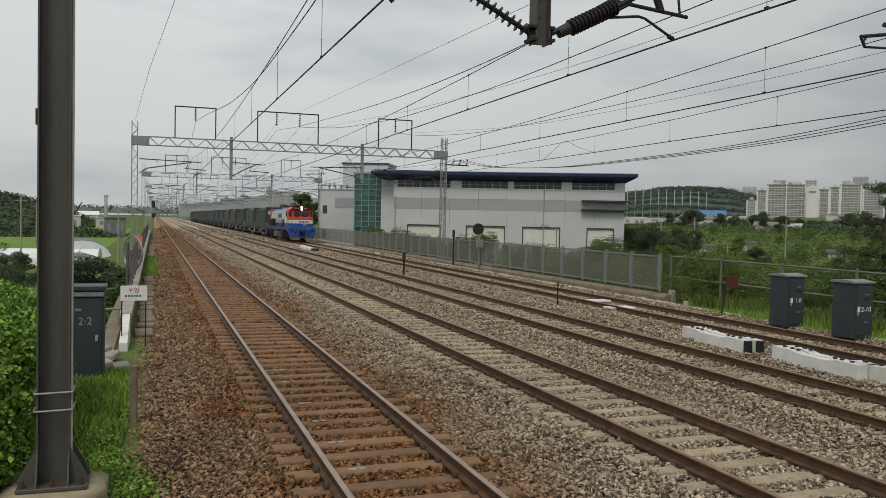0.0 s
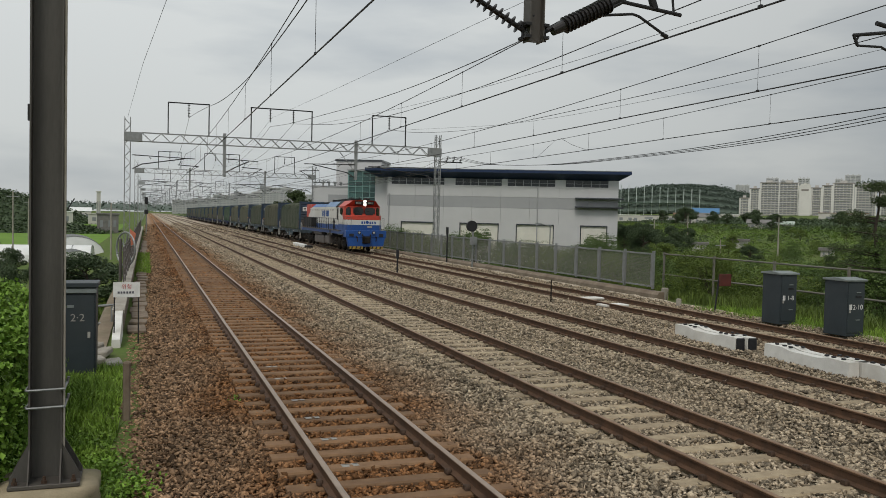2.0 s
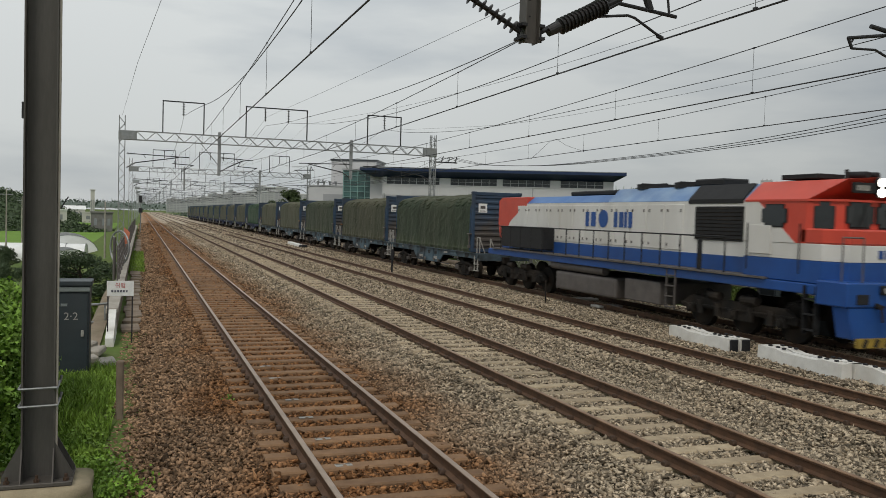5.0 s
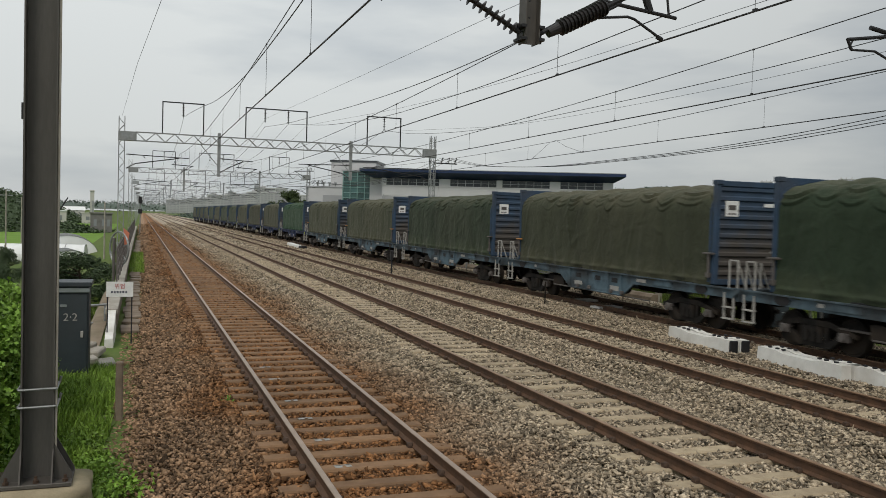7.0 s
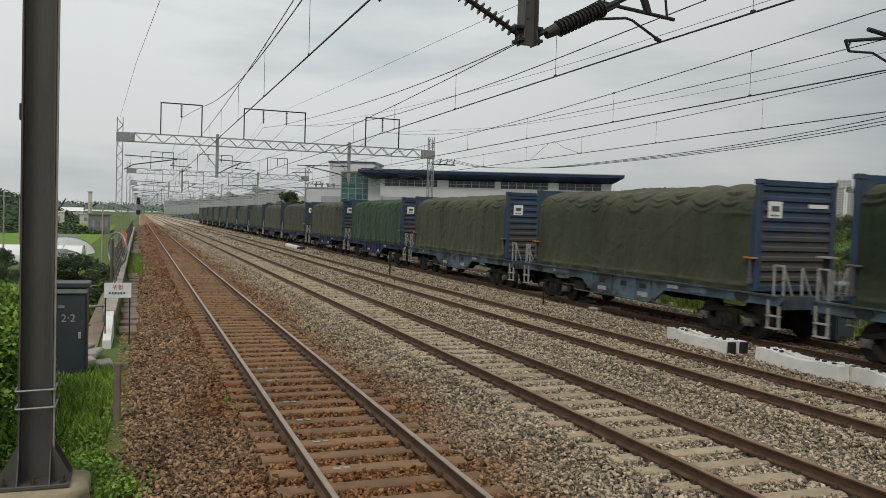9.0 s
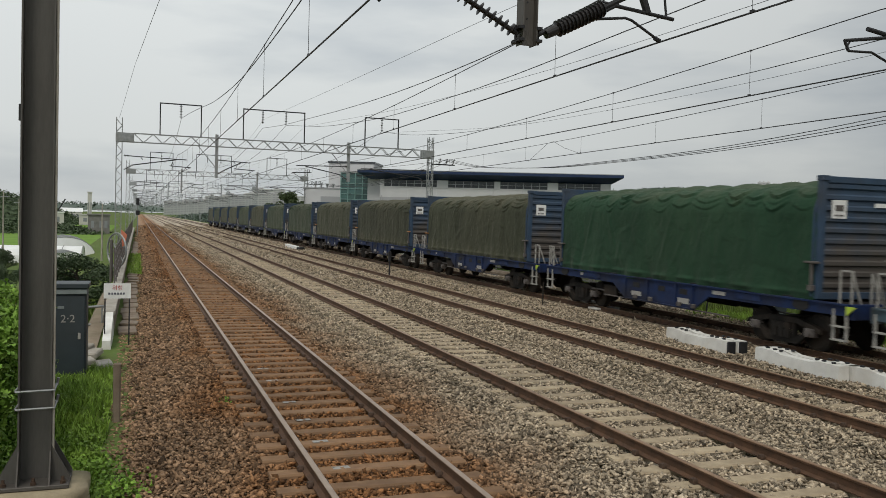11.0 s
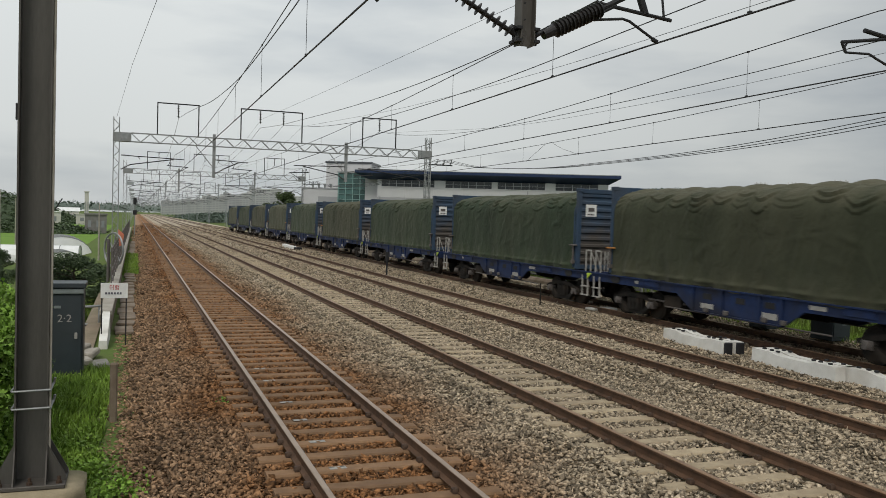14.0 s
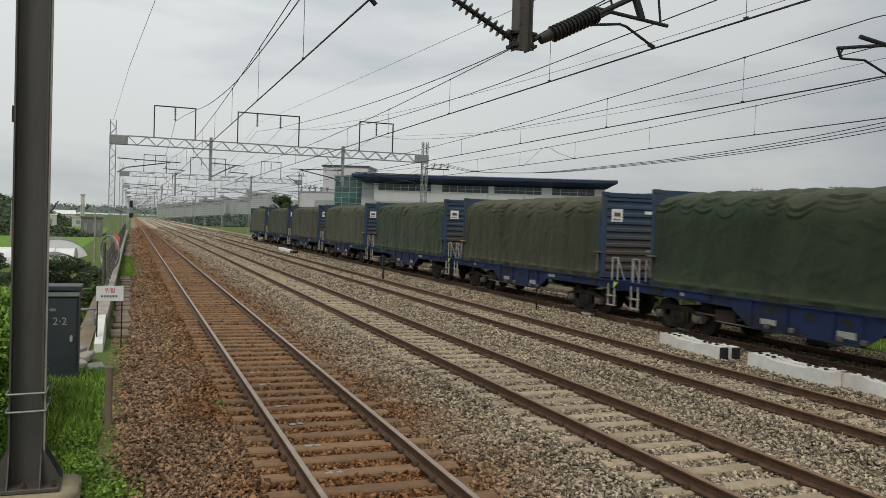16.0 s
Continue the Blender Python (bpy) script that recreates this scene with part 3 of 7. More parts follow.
# ---------------------------------------------------------------- train: materials
M.update({
    "loco_blue": mat("deep_blue_locomotive_paint", (0.012, 0.075, 0.290), (0.010, 0.058, 0.23), 2, 0.4, 0.0, 0.02, stain=(0.03, 0.055, 0.11), stain_amt=0.35),
    "loco_white": mat("off_white_locomotive_paint", (0.66, 0.65, 0.62), (0.58, 0.57, 0.54), 2, 0.45, 0.0, 0.02, stain=(0.42, 0.39, 0.34), stain_amt=0.4, streak=0.3),
    "loco_red": mat("red_orange_locomotive_paint", (0.58, 0.070, 0.042), (0.50, 0.056, 0.034), 2, 0.42, 0.0, 0.02, stain=(0.35, 0.07, 0.05), stain_amt=0.4),
    "loco_sky": mat("faded_light_blue_roof_paint", (0.25, 0.36, 0.50), (0.10, 0.20, 0.40), 1.5, 0.5, stain=(0.10, 0.14, 0.22), stain_amt=0.5),
    "loco_roof": mat("mid_blue_roof_paint", (0.05, 0.14, 0.36), (0.10, 0.21, 0.42), 1.5, 0.5, stain=(0.04, 0.07, 0.13), stain_amt=0.5),
    "soot": mat("sooty_black_metal", (0.022, 0.022, 0.023), (0.014, 0.014, 0.015), 5, 0.7, 0.2, 0.1),
    "bogie": mat("oily_dark_bogie_metal", (0.022, 0.020, 0.018), (0.012, 0.011, 0.010), 6, 0.75, 0.0, 0.15, stain=(0.058, 0.044, 0.033), stain_amt=0.6, spec=0.12),
    "tank": mat("dusty_grey_brown_tank", (0.14, 0.125, 0.115), (0.09, 0.08, 0.075), 3, 0.6, 0.2, 0.1, stain=(0.06, 0.05, 0.045)),
    "glass_dark": mat("dark_cab_glass", (0.020, 0.024, 0.024), (0.012, 0.015, 0.015), 2, 0.06, 0.0, spec=0.6),
    "hazard": mat("worn_yellow_paint", (0.36, 0.24, 0.035), (0.22, 0.15, 0.03), 8, 0.6),
    "lamp_on": glow("lit_headlamp", (1.0, 0.96, 0.86), 6.0),
    "lamp_off": mat("clear_lamp_lens", (0.45, 0.45, 0.42), (0.3, 0.3, 0.3), 8, 0.15),
    "tarp": mat("olive_green_canvas_tarpaulin", (0.050, 0.056, 0.036), (0.030, 0.035, 0.022), 1.1, 0.9, 0.0, 0.10, fine=26,
                stain=(0.074, 0.072, 0.048), stain_amt=0.6, rnd=0.22, spec=0.08, streak=0.35),
    "tarp_green": mat("dark_green_canvas_tarpaulin", (0.033, 0.050, 0.031), (0.021, 0.032, 0.020), 1.1, 0.9, 0.0, 0.10, fine=26,
                      stain=(0.064, 0.068, 0.044), stain_amt=0.55, rnd=0.18, spec=0.08, streak=0.35),
    "box_blue": mat("dusty_blue_container_steel", (0.038, 0.070, 0.118), (0.025, 0.048, 0.082), 2, 0.65, 0.0, 0.05, stain=(0.072, 0.066, 0.060), stain_amt=0.75, spec=0.2),
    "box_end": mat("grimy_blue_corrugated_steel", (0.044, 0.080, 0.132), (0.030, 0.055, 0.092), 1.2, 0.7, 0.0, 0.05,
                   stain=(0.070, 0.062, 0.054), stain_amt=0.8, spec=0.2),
    "chassis_old": mat("faded_light_blue_wagon_paint", (0.110, 0.165, 0.198), (0.052, 0.086, 0.110), 4.0, 0.65, 0.0, 0.06, stain=(0.030, 0.028, 0.026), stain_amt=0.95, spec=0.2),
    "chassis_new": mat("navy_blue_wagon_paint", (0.014, 0.032, 0.100), (0.008, 0.018, 0.058), 4.0, 0.6, 0.0, 0.04, stain=(0.018, 0.019, 0.026), stain_amt=0.9, spec=0.2),
    "rail_white": mat("grubby_white_handrail", (0.38, 0.37, 0.34), (0.26, 0.25, 0.23), 8, 0.6),
    "lime": mat("lime_yellow_marker", (0.45, 0.60, 0.06), (0.38, 0.5, 0.05), 8, 0.6),
    "orange": mat("orange_painted_lever", (0.40, 0.17, 0.04), (0.28, 0.12, 0.03), 8, 0.6),
})


def add_height_tint(m, colour, z0, z1, amount):
    """Colour blended in by height with a ragged edge, full at z0 and none at z1; brown brake dust on lower parts."""
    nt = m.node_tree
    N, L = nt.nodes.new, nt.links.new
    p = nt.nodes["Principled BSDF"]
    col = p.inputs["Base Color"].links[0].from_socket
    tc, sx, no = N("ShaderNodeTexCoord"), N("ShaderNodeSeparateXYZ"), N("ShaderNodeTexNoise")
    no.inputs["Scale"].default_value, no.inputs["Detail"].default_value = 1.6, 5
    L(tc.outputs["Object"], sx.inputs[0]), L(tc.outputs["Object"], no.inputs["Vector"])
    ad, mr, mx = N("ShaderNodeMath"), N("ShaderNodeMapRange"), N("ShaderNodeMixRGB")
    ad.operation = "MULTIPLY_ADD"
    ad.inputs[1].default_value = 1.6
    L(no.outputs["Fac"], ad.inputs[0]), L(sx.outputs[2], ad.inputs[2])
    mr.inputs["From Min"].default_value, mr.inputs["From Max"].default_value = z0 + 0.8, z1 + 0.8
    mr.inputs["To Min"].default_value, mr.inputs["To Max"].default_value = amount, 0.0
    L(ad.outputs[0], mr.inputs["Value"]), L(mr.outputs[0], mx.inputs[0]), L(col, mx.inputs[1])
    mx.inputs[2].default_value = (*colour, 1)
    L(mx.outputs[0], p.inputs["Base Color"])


M["tarp_bright"] = mat("fresh_green_canvas_tarpaulin", (0.024, 0.062, 0.035), (0.016, 0.043, 0.025), 1.1, 0.9, 0.0, 0.10, fine=26,
                       stain=(0.045, 0.082, 0.046), stain_amt=0.5, spec=0.08, streak=0.35)
# fresh green canvas turns paler towards its top
add_height_tint(M["tarp_bright"], (0.085, 0.096, 0.062), 4.05, 3.5, 0.45)
add_height_tint(M["box_end"], (0.080, 0.068, 0.056), 2.2, 3.2, 0.9)
# olive canvas: paler tan towards its top, dirt along the hem
add_height_tint(M["tarp"], (0.115, 0.106, 0.074), 4.05, 3.35, 0.6)
add_height_tint(M["tarp"], (0.082, 0.080, 0.052), 0.9, 1.9, 0.7)
# dark green canvas: paler towards its top, dirt along the hem
add_height_tint(M["tarp_green"], (0.098, 0.096, 0.066), 4.05, 3.4, 0.55)
add_height_tint(M["tarp_green"], (0.070, 0.082, 0.050), 0.9, 1.9, 0.7)
# light blue chassis gets darker towards the top of its sill
add_height_tint(M["chassis_old"], (0.034, 0.031, 0.028), 1.30, 0.75, 0.55)
add_height_tint(M["chassis_new"], (0.024, 0.023, 0.025), 0.35, 0.9, 0.5)


def add_creases(m, scale, strength):
    """Irregular crumpled relief, finer than the folds of the mesh."""
    nt = m.node_tree
    N, L = nt.nodes.new, nt.links.new
    p = nt.nodes["Principled BSDF"]
    tc, mp, no, bp = N("ShaderNodeTexCoord"), N("ShaderNodeMapping"), N("ShaderNodeTexNoise"), N("ShaderNodeBump")
    mp.inputs["Scale"].default_value = (1, 1, 0.8)
    no.inputs["Scale"].default_value, no.inputs["Detail"].default_value, no.inputs["Distortion"].default_value = scale, 7, 0.8
    bp.inputs["Strength"].default_value, bp.inputs["Distance"].default_value = strength, 0.14
    L(tc.outputs["Object"], mp.inputs["Vector"]), L(mp.outputs[0], no.inputs["Vector"]), L(no.outputs["Fac"], bp.inputs["Height"])
    if p.inputs["Normal"].links:
        L(p.inputs["Normal"].links[0].from_socket, bp.inputs["Normal"])
    L(bp.outputs[0], p.inputs["Normal"])


for key_ in ("tarp", "tarp_green", "tarp_bright"):
    add_creases(M[key_], 2.2, 0.42)
    p_ = M[key_].node_tree.nodes["Principled BSDF"]  # dusty nap of the canvas
    p_.inputs["Sheen Weight"].default_value, p_.inputs["Sheen Roughness"].default_value, p_.inputs["Sheen Tint"].default_value = 0.09, 0.45, (0.85, 0.84, 0.74, 1)


def wheel_mesh(r, w=0.135):
    bm = B()
    rod(bm, (-w / 2, 0, 0), (w / 2, 0, 0), r, 28)
    rod(bm, (w / 2, 0, 0), (w / 2 + 0.03, 0, 0), r + 0.028, 28)
    rod(bm, (-w / 2 - 0.02, 0, 0), (-w / 2, 0, 0), r * 0.86, 28, r * 0.9)
    rod(bm, (-w / 2 - 0.07, 0, 0), (-w / 2 - 0.02, 0, 0), r * 0.3, 16)
    return mesh_of("wheel", bm, "bogie")


def bogie(parent, yc, axles, r, half=0.98):
    """Side frames, springs, axle boxes and wheels of one bogie."""
    b = thing("bogie", "", "")
    b.parent = parent
    b.matrix_basis = pose(0, yc, 0)
    wm = wheel_mesh(r)
    L = max(axles) + 0.45
    for s in (-1, 1):
        fr = B()
        x = s * (half + 0.06)
        prism(fr, [(-L, r + 0.12), (-L + 0.4, r + 0.34), (L - 0.4, r + 0.34), (L, r + 0.12), (L, r - 0.02), (0.6, r + 0.06), (0.5, r - 0.14), (-0.5, r - 0.14), (-0.6, r + 0.06), (-L, r - 0.02)],
              "x", x - 0.06, x + 0.06)
        for q in (-1.35, -0.62, 0.62, 1.35):
            rod(fr, (x + s * 0.07, q, r - 0.12), (x + s * 0.07, q, r + 0.24), 0.10, 10)
        rod(fr, (x + s * 0.1, -0.9, r + 0.42), (x + s * 0.1, -0.35, r + 0.42), 0.11, 10)
        rod(fr, (x + s * 0.1, 0.5, r + 0.42), (x + s * 0.1, 0.95, r + 0.42), 0.11, 10)
        bar(fr, (x + s * 0.09, -L, r + 0.16), (x + s * 0.09, L, r + 0.10), 0.04)
        part("side_frame", fr, "bogie", b)
        for a in axles:
            for m in ((-1, 1) if a else (1,)):
                ab = B()
                box(ab, (x + s * 0.05, a * m, r), (0.2, 0.27, 0.24))
                rod(ab, (x + s * 0.10, a * m, r), (x + s * 0.20, a * m, r), 0.10, 12)
                part("axle_box", soft(ab, 0.015), "bogie", b)
                part("wheel", wm, "bogie", b, at=pose(s * 0.76, a * m, r, 0, 0, 0 if s < 0 else 180))
    return b


def bars_text(bm, y_or_x, x, z, widths, h, depth, axis):
    """A row of upright bars that stand for small unreadable marks."""
    p = y_or_x
    for w in widths:
        if axis == "y":
            box(bm, (x, p + w / 2, z), (depth, w, h))
        else:
            box(bm, (p + w / 2, x, z), (w, depth, h))
        p += w * 1.5


# ---------------------------------------------------------------- locomotive
def build_locomotive():
    t = thing("locomotive", "diesel locomotive in red, white and blue with headlamps lit", "locomotive")
    # underframe and front pilot
    bm = B(); box(bm, (0, 10.2, 1.42), (2.9, 19.0, 0.24)); part("underframe", soft(bm, 0.02), "loco_blue", t)
    bm = B(); prism(bm, [(-1.58, 1.12), (1.58, 1.12), (1.58, 1.66), (-1.58, 1.66)], "y", 0.0, 0.9)
    prism(bm, [(-1.34, 0.42), (1.34, 0.42), (1.50, 1.13), (-1.50, 1.13)], "y", 0.03, 0.5)
    part("front_pilot", soft(bm, 0.03), "loco_blue", t, "blue buffer beam block")
    for s in (-1, 1):
        bm = B(); box(bm, (s * 0.78, -0.03, 0.36), (1.0, 0.10, 0.20)); part("snow_plough", bm, "hazard", t, "worn yellow and black plough plate")
        bm = B()
        for k in range(3):
            box(bm, (s * 0.78 + (k - 1) * 0.32, -0.085, 0.36), (0.10, 0.012, 0.19), rot=Euler((0, 0.5, 0)))
        part("plough_stripe", bm, "soot", t, "black stripes")
        bm = B(); box(bm, (s * 0.565, -0.03, 1.50), (0.22, 0.14, 0.20)); ml = part("marker_lamp", soft(bm, 0.02), "soot", t, "small square marker lamp")
        bm = B(); rod(bm, (s * 0.565, -0.10, 1.50), (s * 0.565, -0.112, 1.50), 0.075, 14); part("lamp_lens", bm, "lamp_off", ml)
        bm = B(); rod(bm, (s * 0.75, 0.02, 1.17), (s * 0.75, -0.16, 1.13), 0.06, 10); rod(bm, (s * 0.75, -0.14, 1.13), (s * 0.72, -0.16, 0.82), 0.03, 8)
        part("brake_hose", bm, "bogie", t)
        bm = B()
        for z in (0.5, 0.85, 1.2):
            box(bm, (s * 1.45, 1.12, z), (0.16, 0.36, 0.03))
        box(bm, (s * 1.45, 0.95, 0.95), (0.16, 0.02, 1.1)); box(bm, (s * 1.45, 1.3, 0.95), (0.16, 0.02, 1.1))
        part("cab_steps", bm, "soot", t)
        bm = B(); rod(bm, (s * 1.2, -0.02, 2.62), (s * 1.2, -0.02, 1.66), 0.018, 8); rod(bm, (s * 1.2, -0.02, 2.62), (s * 1.45, 0.3, 2.62), 0.018, 8)
        rod(bm, (s * 1.45, 0.3, 2.62), (s * 1.45, 0.3, 1.66), 0.018, 8); part("end_handrail", bm, "tank", t, "dusty grey front handrail")
    bm = B(); box(bm, (0, -0.15, 0.95), (0.32, 0.5, 0.36)); box(bm, (0, -0.45, 0.95), (0.36, 0.2, 0.42)); box(bm, (0, 0.0, 0.95), (0.62, 0.1, 0.55))
    part("coupler", soft(bm, 0.03), "bogie", t, "dark knuckle coupler")
    # cab, built in colour bands over one faceted plan
    def plan(f, c, hw=1.40, fw=0.88, back=3.5):
        return [(-fw, f), (fw, f), (hw, c), (hw, back), (-hw, back), (-hw, c)]
    bm = B(); prism(bm, plan(0.42, 0.95, fw=1.12), "z", 1.55, 2.07); part("cab_base", soft(bm, 0.02), "loco_blue", t, "blue lower cab band")
    bm = B(); prism(bm, plan(0.42, 0.95, fw=1.12), "z", 2.07, 2.45); part("cab_band", soft(bm, 0.008), "loco_white", t, "white cab band")
    bm = B()
    prism(bm, plan(0.42, 0.95, fw=1.12, back=1.6), "z", 2.45, 2.80)
    part("nose_ledge", soft(bm, 0.035), "loco_red", t, "red ledge under the windscreen")
    bm = B()
    prism(bm, plan(0.86, 1.45, back=3.5), "z", 2.45, 3.42)
    prism(bm, plan(0.80, 1.40, hw=1.42, fw=0.90, back=3.5), "z", 3.42, 3.47)
    fs = prism(bm, [(-1.42, 3.46), (1.42, 3.46), (0.88, 3.93), (0.0, 4.0), (-0.88, 3.93)], "y", 0.80, 3.5)
    for v in bm.verts:
        if v.co.y < 0.81 and v.co.z > 3.45 and abs(v.co.x) > 1.3:
            v.co.y = 1.40
    part("cab_upper", bm, "loco_red", t, "red upper cab and sloping roof edge")
    bm = B(); box(bm, (0, 0.79, 3.74), (1.5, 0.06, 0.24)); part("number_board", soft(bm, 0.01), "soot", t, "black number board with pale bars")
    for x0 in (-0.66, 0.26):
        for k in range(4):
            bm = B(); box(bm, (x0 + 0.035 + 0.1 * k, 0.752, 3.74), (0.065, 0.012, 0.12)); part("number_mark", bm, "rail_white", t)
    for z in (3.64, 3.87):
        bm = B(); rod(bm, (0.02, 0.80, z), (0.02, 0.70, z), 0.118, 20); h = part("headlamp_ring", bm, "soot", t)
        bm = B(); rod(bm, (0.02, 0.705, z), (0.02, 0.69, z), 0.104, 20); part("headlamp_lens", bm, "lamp_on", h, "lit white headlamp")
    def pane(name, c, w, h, rz, m="glass_dark"):
        bm = B(); box(bm, (0, 0, 0), (w, 0.05, h)); bmesh.ops.bevel(bm, geom=[e for e in bm.edges if abs(e.verts[0].co.y - e.verts[1].co.y) > 0.01], offset=0.11, segments=4, affect="EDGES")
        fr = part(name + "_frame", bm, "soot", t, at=pose(c[0], c[1], c[2], 0, 0, rz))
        bm = B(); box(bm, (0, -0.012, 0), (w - 0.07, 0.05, h - 0.07)); bmesh.ops.bevel(bm, geom=[e for e in bm.edges if abs(e.verts[0].co.y - e.verts[1].co.y) > 0.01], offset=0.09, segments=4, affect="EDGES")
        part(name, bm, m, fr, "dark glass pane")
    for s in (-1, 1):
        pane("windscreen", (s * 0.44, 0.85, 3.13), 0.82, 0.62, 0)
        pane("corner_window", (s * 1.15, 1.16, 3.06), 0.44, 0.74, s * 48)
        pane("side_window", (s * 1.395, 2.45, 3.08), 0.85, 0.56, 90 if s > 0 else -90)
        bm = B(); rod(bm, (s * 0.5, 0.80, 2.86), (s * 0.3, 0.78, 3.25), 0.012, 6); part("wiper", bm, "soot", t)
        bm = B(); box(bm, (s * 1.42, 2.9, 2.5), (0.03, 0.75, 0.7)); part("cab_door", soft(bm, 0.008), "loco_white" if s < 0 else "loco_white", t, "white cab door panel")
        bm = B(); prism(bm, [(1.75, 2.45), (3.5, 2.45), (3.5, 3.44), (3.05, 3.44)], "x", s * 1.402, s * 1.412); part("cab_side_panel", bm, "loco_white", t, "white slanted cab side panel")
        for y in (1.55, 3.3):
            bm = B(); rod(bm, (s * 1.47, y, 1.75), (s * 1.47, y, 2.9), 0.016, 6); part("door_handrail", bm, "soot", t)
        bm = B(); rod(bm, (s * 0.3, -0.02, 1.35), (s * 0.3, -0.12, 1.28), 0.05, 10); rod(bm, (s * 0.3, -0.10, 1.3), (s * 0.28, -0.12, 0.75), 0.028, 8); part("air_hose", bm, "soot", t)
        bm = B(); box(bm, (s * 1.15, -0.012, 1.30), (0.34, 0.03, 0.22)); part("jumper_socket", soft(bm, 0.01), "soot", t)
    # abstract emblem instead of lettering
    bm = B(); rod(bm, (0.16, 0.425, 2.27), (0.16, 0.40, 2.27), 0.12, 20); bars_text(bm, -0.30, 0.41, 2.25, (0.13, 0.10), 0.19, 0.02, "x"); bars_text(bm, 0.34, 0.41, 2.25, (0.12, 0.10, 0.05, 0.09), 0.18, 0.02, "x")
    part("front_emblem", bm, "loco_blue", t, "blue emblem shapes")
    bm = B(); box(bm, (0.35, 0.40, 1.93), (0.36, 0.03, 0.14)); part("number_plate", bm, "rail_white", t, "small white plate")
    # roof gear on the cab
    bm = B()
    box(bm, (-0.45, 2.3, 4.03), (0.8, 1.2, 0.12)); rod(bm, (0.25, 1.3, 4.08), (0.25, 1.9, 4.10), 0.09, 10); rod(bm, (0.5, 1.25, 4.08), (0.5, 1.75, 4.1), 0.08, 10)
    rod(bm, (-0.2, 1.5, 3.97), (-0.2, 1.5, 4.2), 0.05, 8); part("roof_gear", soft(bm, 0.015), "soot", t, "horns and dark roof equipment")
    # long hood
    HW = 0.95
    bm = B(); box(bm, (0, 11.4, 1.80), (2 * HW + 0.01, 15.8, 0.42)); part("hood_skirt", soft(bm, 0.01), "loco_blue", t, "blue lower hood band")
    bm = B(); prism(bm, [(-HW, 2.0), (HW, 2.0), (HW, 3.47), (-HW, 3.47)], "y", 3.5, 17.6); part("hood_side", bm, "loco_white", t, "white engine hood")
    bm = B(); prism(bm, [(-HW, 3.47), (HW, 3.47), (0.52, 3.92), (-0.52, 3.92)], "y", 3.55, 10.8); part("hood_roof", soft(bm, 0.02), "loco_sky", t, "faded light blue hood roof")
    bm = B(); prism(bm, [(-HW, 3.47), (HW, 3.47), (0.60, 3.74), (-0.60, 3.74)], "y", 10.8, 17.4); part("rear_roof", soft(bm, 0.02), "loco_roof", t, "blue rear hood roof")
    bm = B(); prism(bm, [(17.6, 2.0), (19.6, 2.0), (19.8, 2.6), (19.8, 3.62), (19.5, 3.74), (17.0, 3.74), (17.0, 3.47)], "x", -HW - 0.006, HW + 0.006)
    part("hood_end", soft(bm, 0.02), "loco_red", t, "red rear hood end")
    bm = B(); prism(bm, [(17.6, 2.01), (19.2, 2.01), (18.6, 2.7), (17.2, 3.4)], "x", -HW - 0.012, HW + 0.012); part("hood_flash", bm, "loco_white", t)
    for s in (-1, 1):
        x = s * (HW + 0.012)
        bm = B(); box(bm, (x, 5.05, 2.86), (0.05, 2.0, 0.92)); g = part("side_grille", soft(bm, 0.01), "soot", t, "dark radiator grille")
        bm = B()
        for k in range(9):
            box(bm, (x + s * 0.02, 5.05, 2.46 + 0.1 * k), (0.03, 1.9, 0.022), rot=Euler((0, s * 0.5, 0)))
        part("grille_slats", bm, "bogie", g)
        bm = B(); prism(bm, [(s * 0.965, 3.40), (s * 0.965, 3.52), (s * 0.56, 3.94), (s * 0.50, 3.90)], "y", 4.1, 6.4); part("roof_intake", bm, "soot", t, "black roof intake")
        # doors with handles along the hood
        y = 6.6
        while y < 17.0:
            bm = B(); box(bm, (x, y + 0.44, 2.72), (0.026, 0.86, 1.32)); d = part("hood_door", soft(bm, 0.008), "loco_white", t, "white engine door")
            bm = B()
            for z in (2.2, 3.2):
                box(bm, (x + s * 0.018, y + 0.12, z), (0.03, 0.05, 0.09))
                box(bm, (x + s * 0.018, y + 0.76, z), (0.03, 0.05, 0.09))
            part("door_latch", bm, "tank", d)
            y += 0.94
        bm = B(); rod(bm, (x + s * 0.014, 11.0, 2.92), (x + s * 0.03, 11.0, 2.92), 0.30, 20); bars_text(bm, 11.5, x + s * 0.024, 2.90, (0.30, 0.22), 0.50, 0.02, "y"); bars_text(bm, 9.25, x + s * 0.024, 2.90, (0.20, 0.14, 0.24, 0.2), 0.50, 0.02, "y")
        part("side_emblem", bm, "loco_blue", t, "large blue emblem shapes")
        # walkway, rail, boxes
        bm = B(); box(bm, (s * 1.24, 10.9, 1.57), (0.56, 16.6, 0.05)); part("walkway", bm, "tank", t)
        bm = B(); rod(bm, (s * 1.45, 4.1, 2.52), (s * 1.45, 18.6, 2.52), 0.021, 8); hr = part("handrail", bm, "soot", t, "dark walkway handrail")
        for k in range(16):
            bm = B(); rod(bm, (s * 1.45, 4.15 + 0.95 * k, 1.58), (s * 1.45, 4.15 + 0.95 * k, 2.52), 0.021, 8); part("handrail_post", bm, "soot", hr)
        bm = B(); box(bm, (s * 1.22, 16.45, 2.12), (0.46, 3.8, 0.84)); part("equipment_box", soft(bm, 0.02), "soot", t, "black equipment box on the walkway")
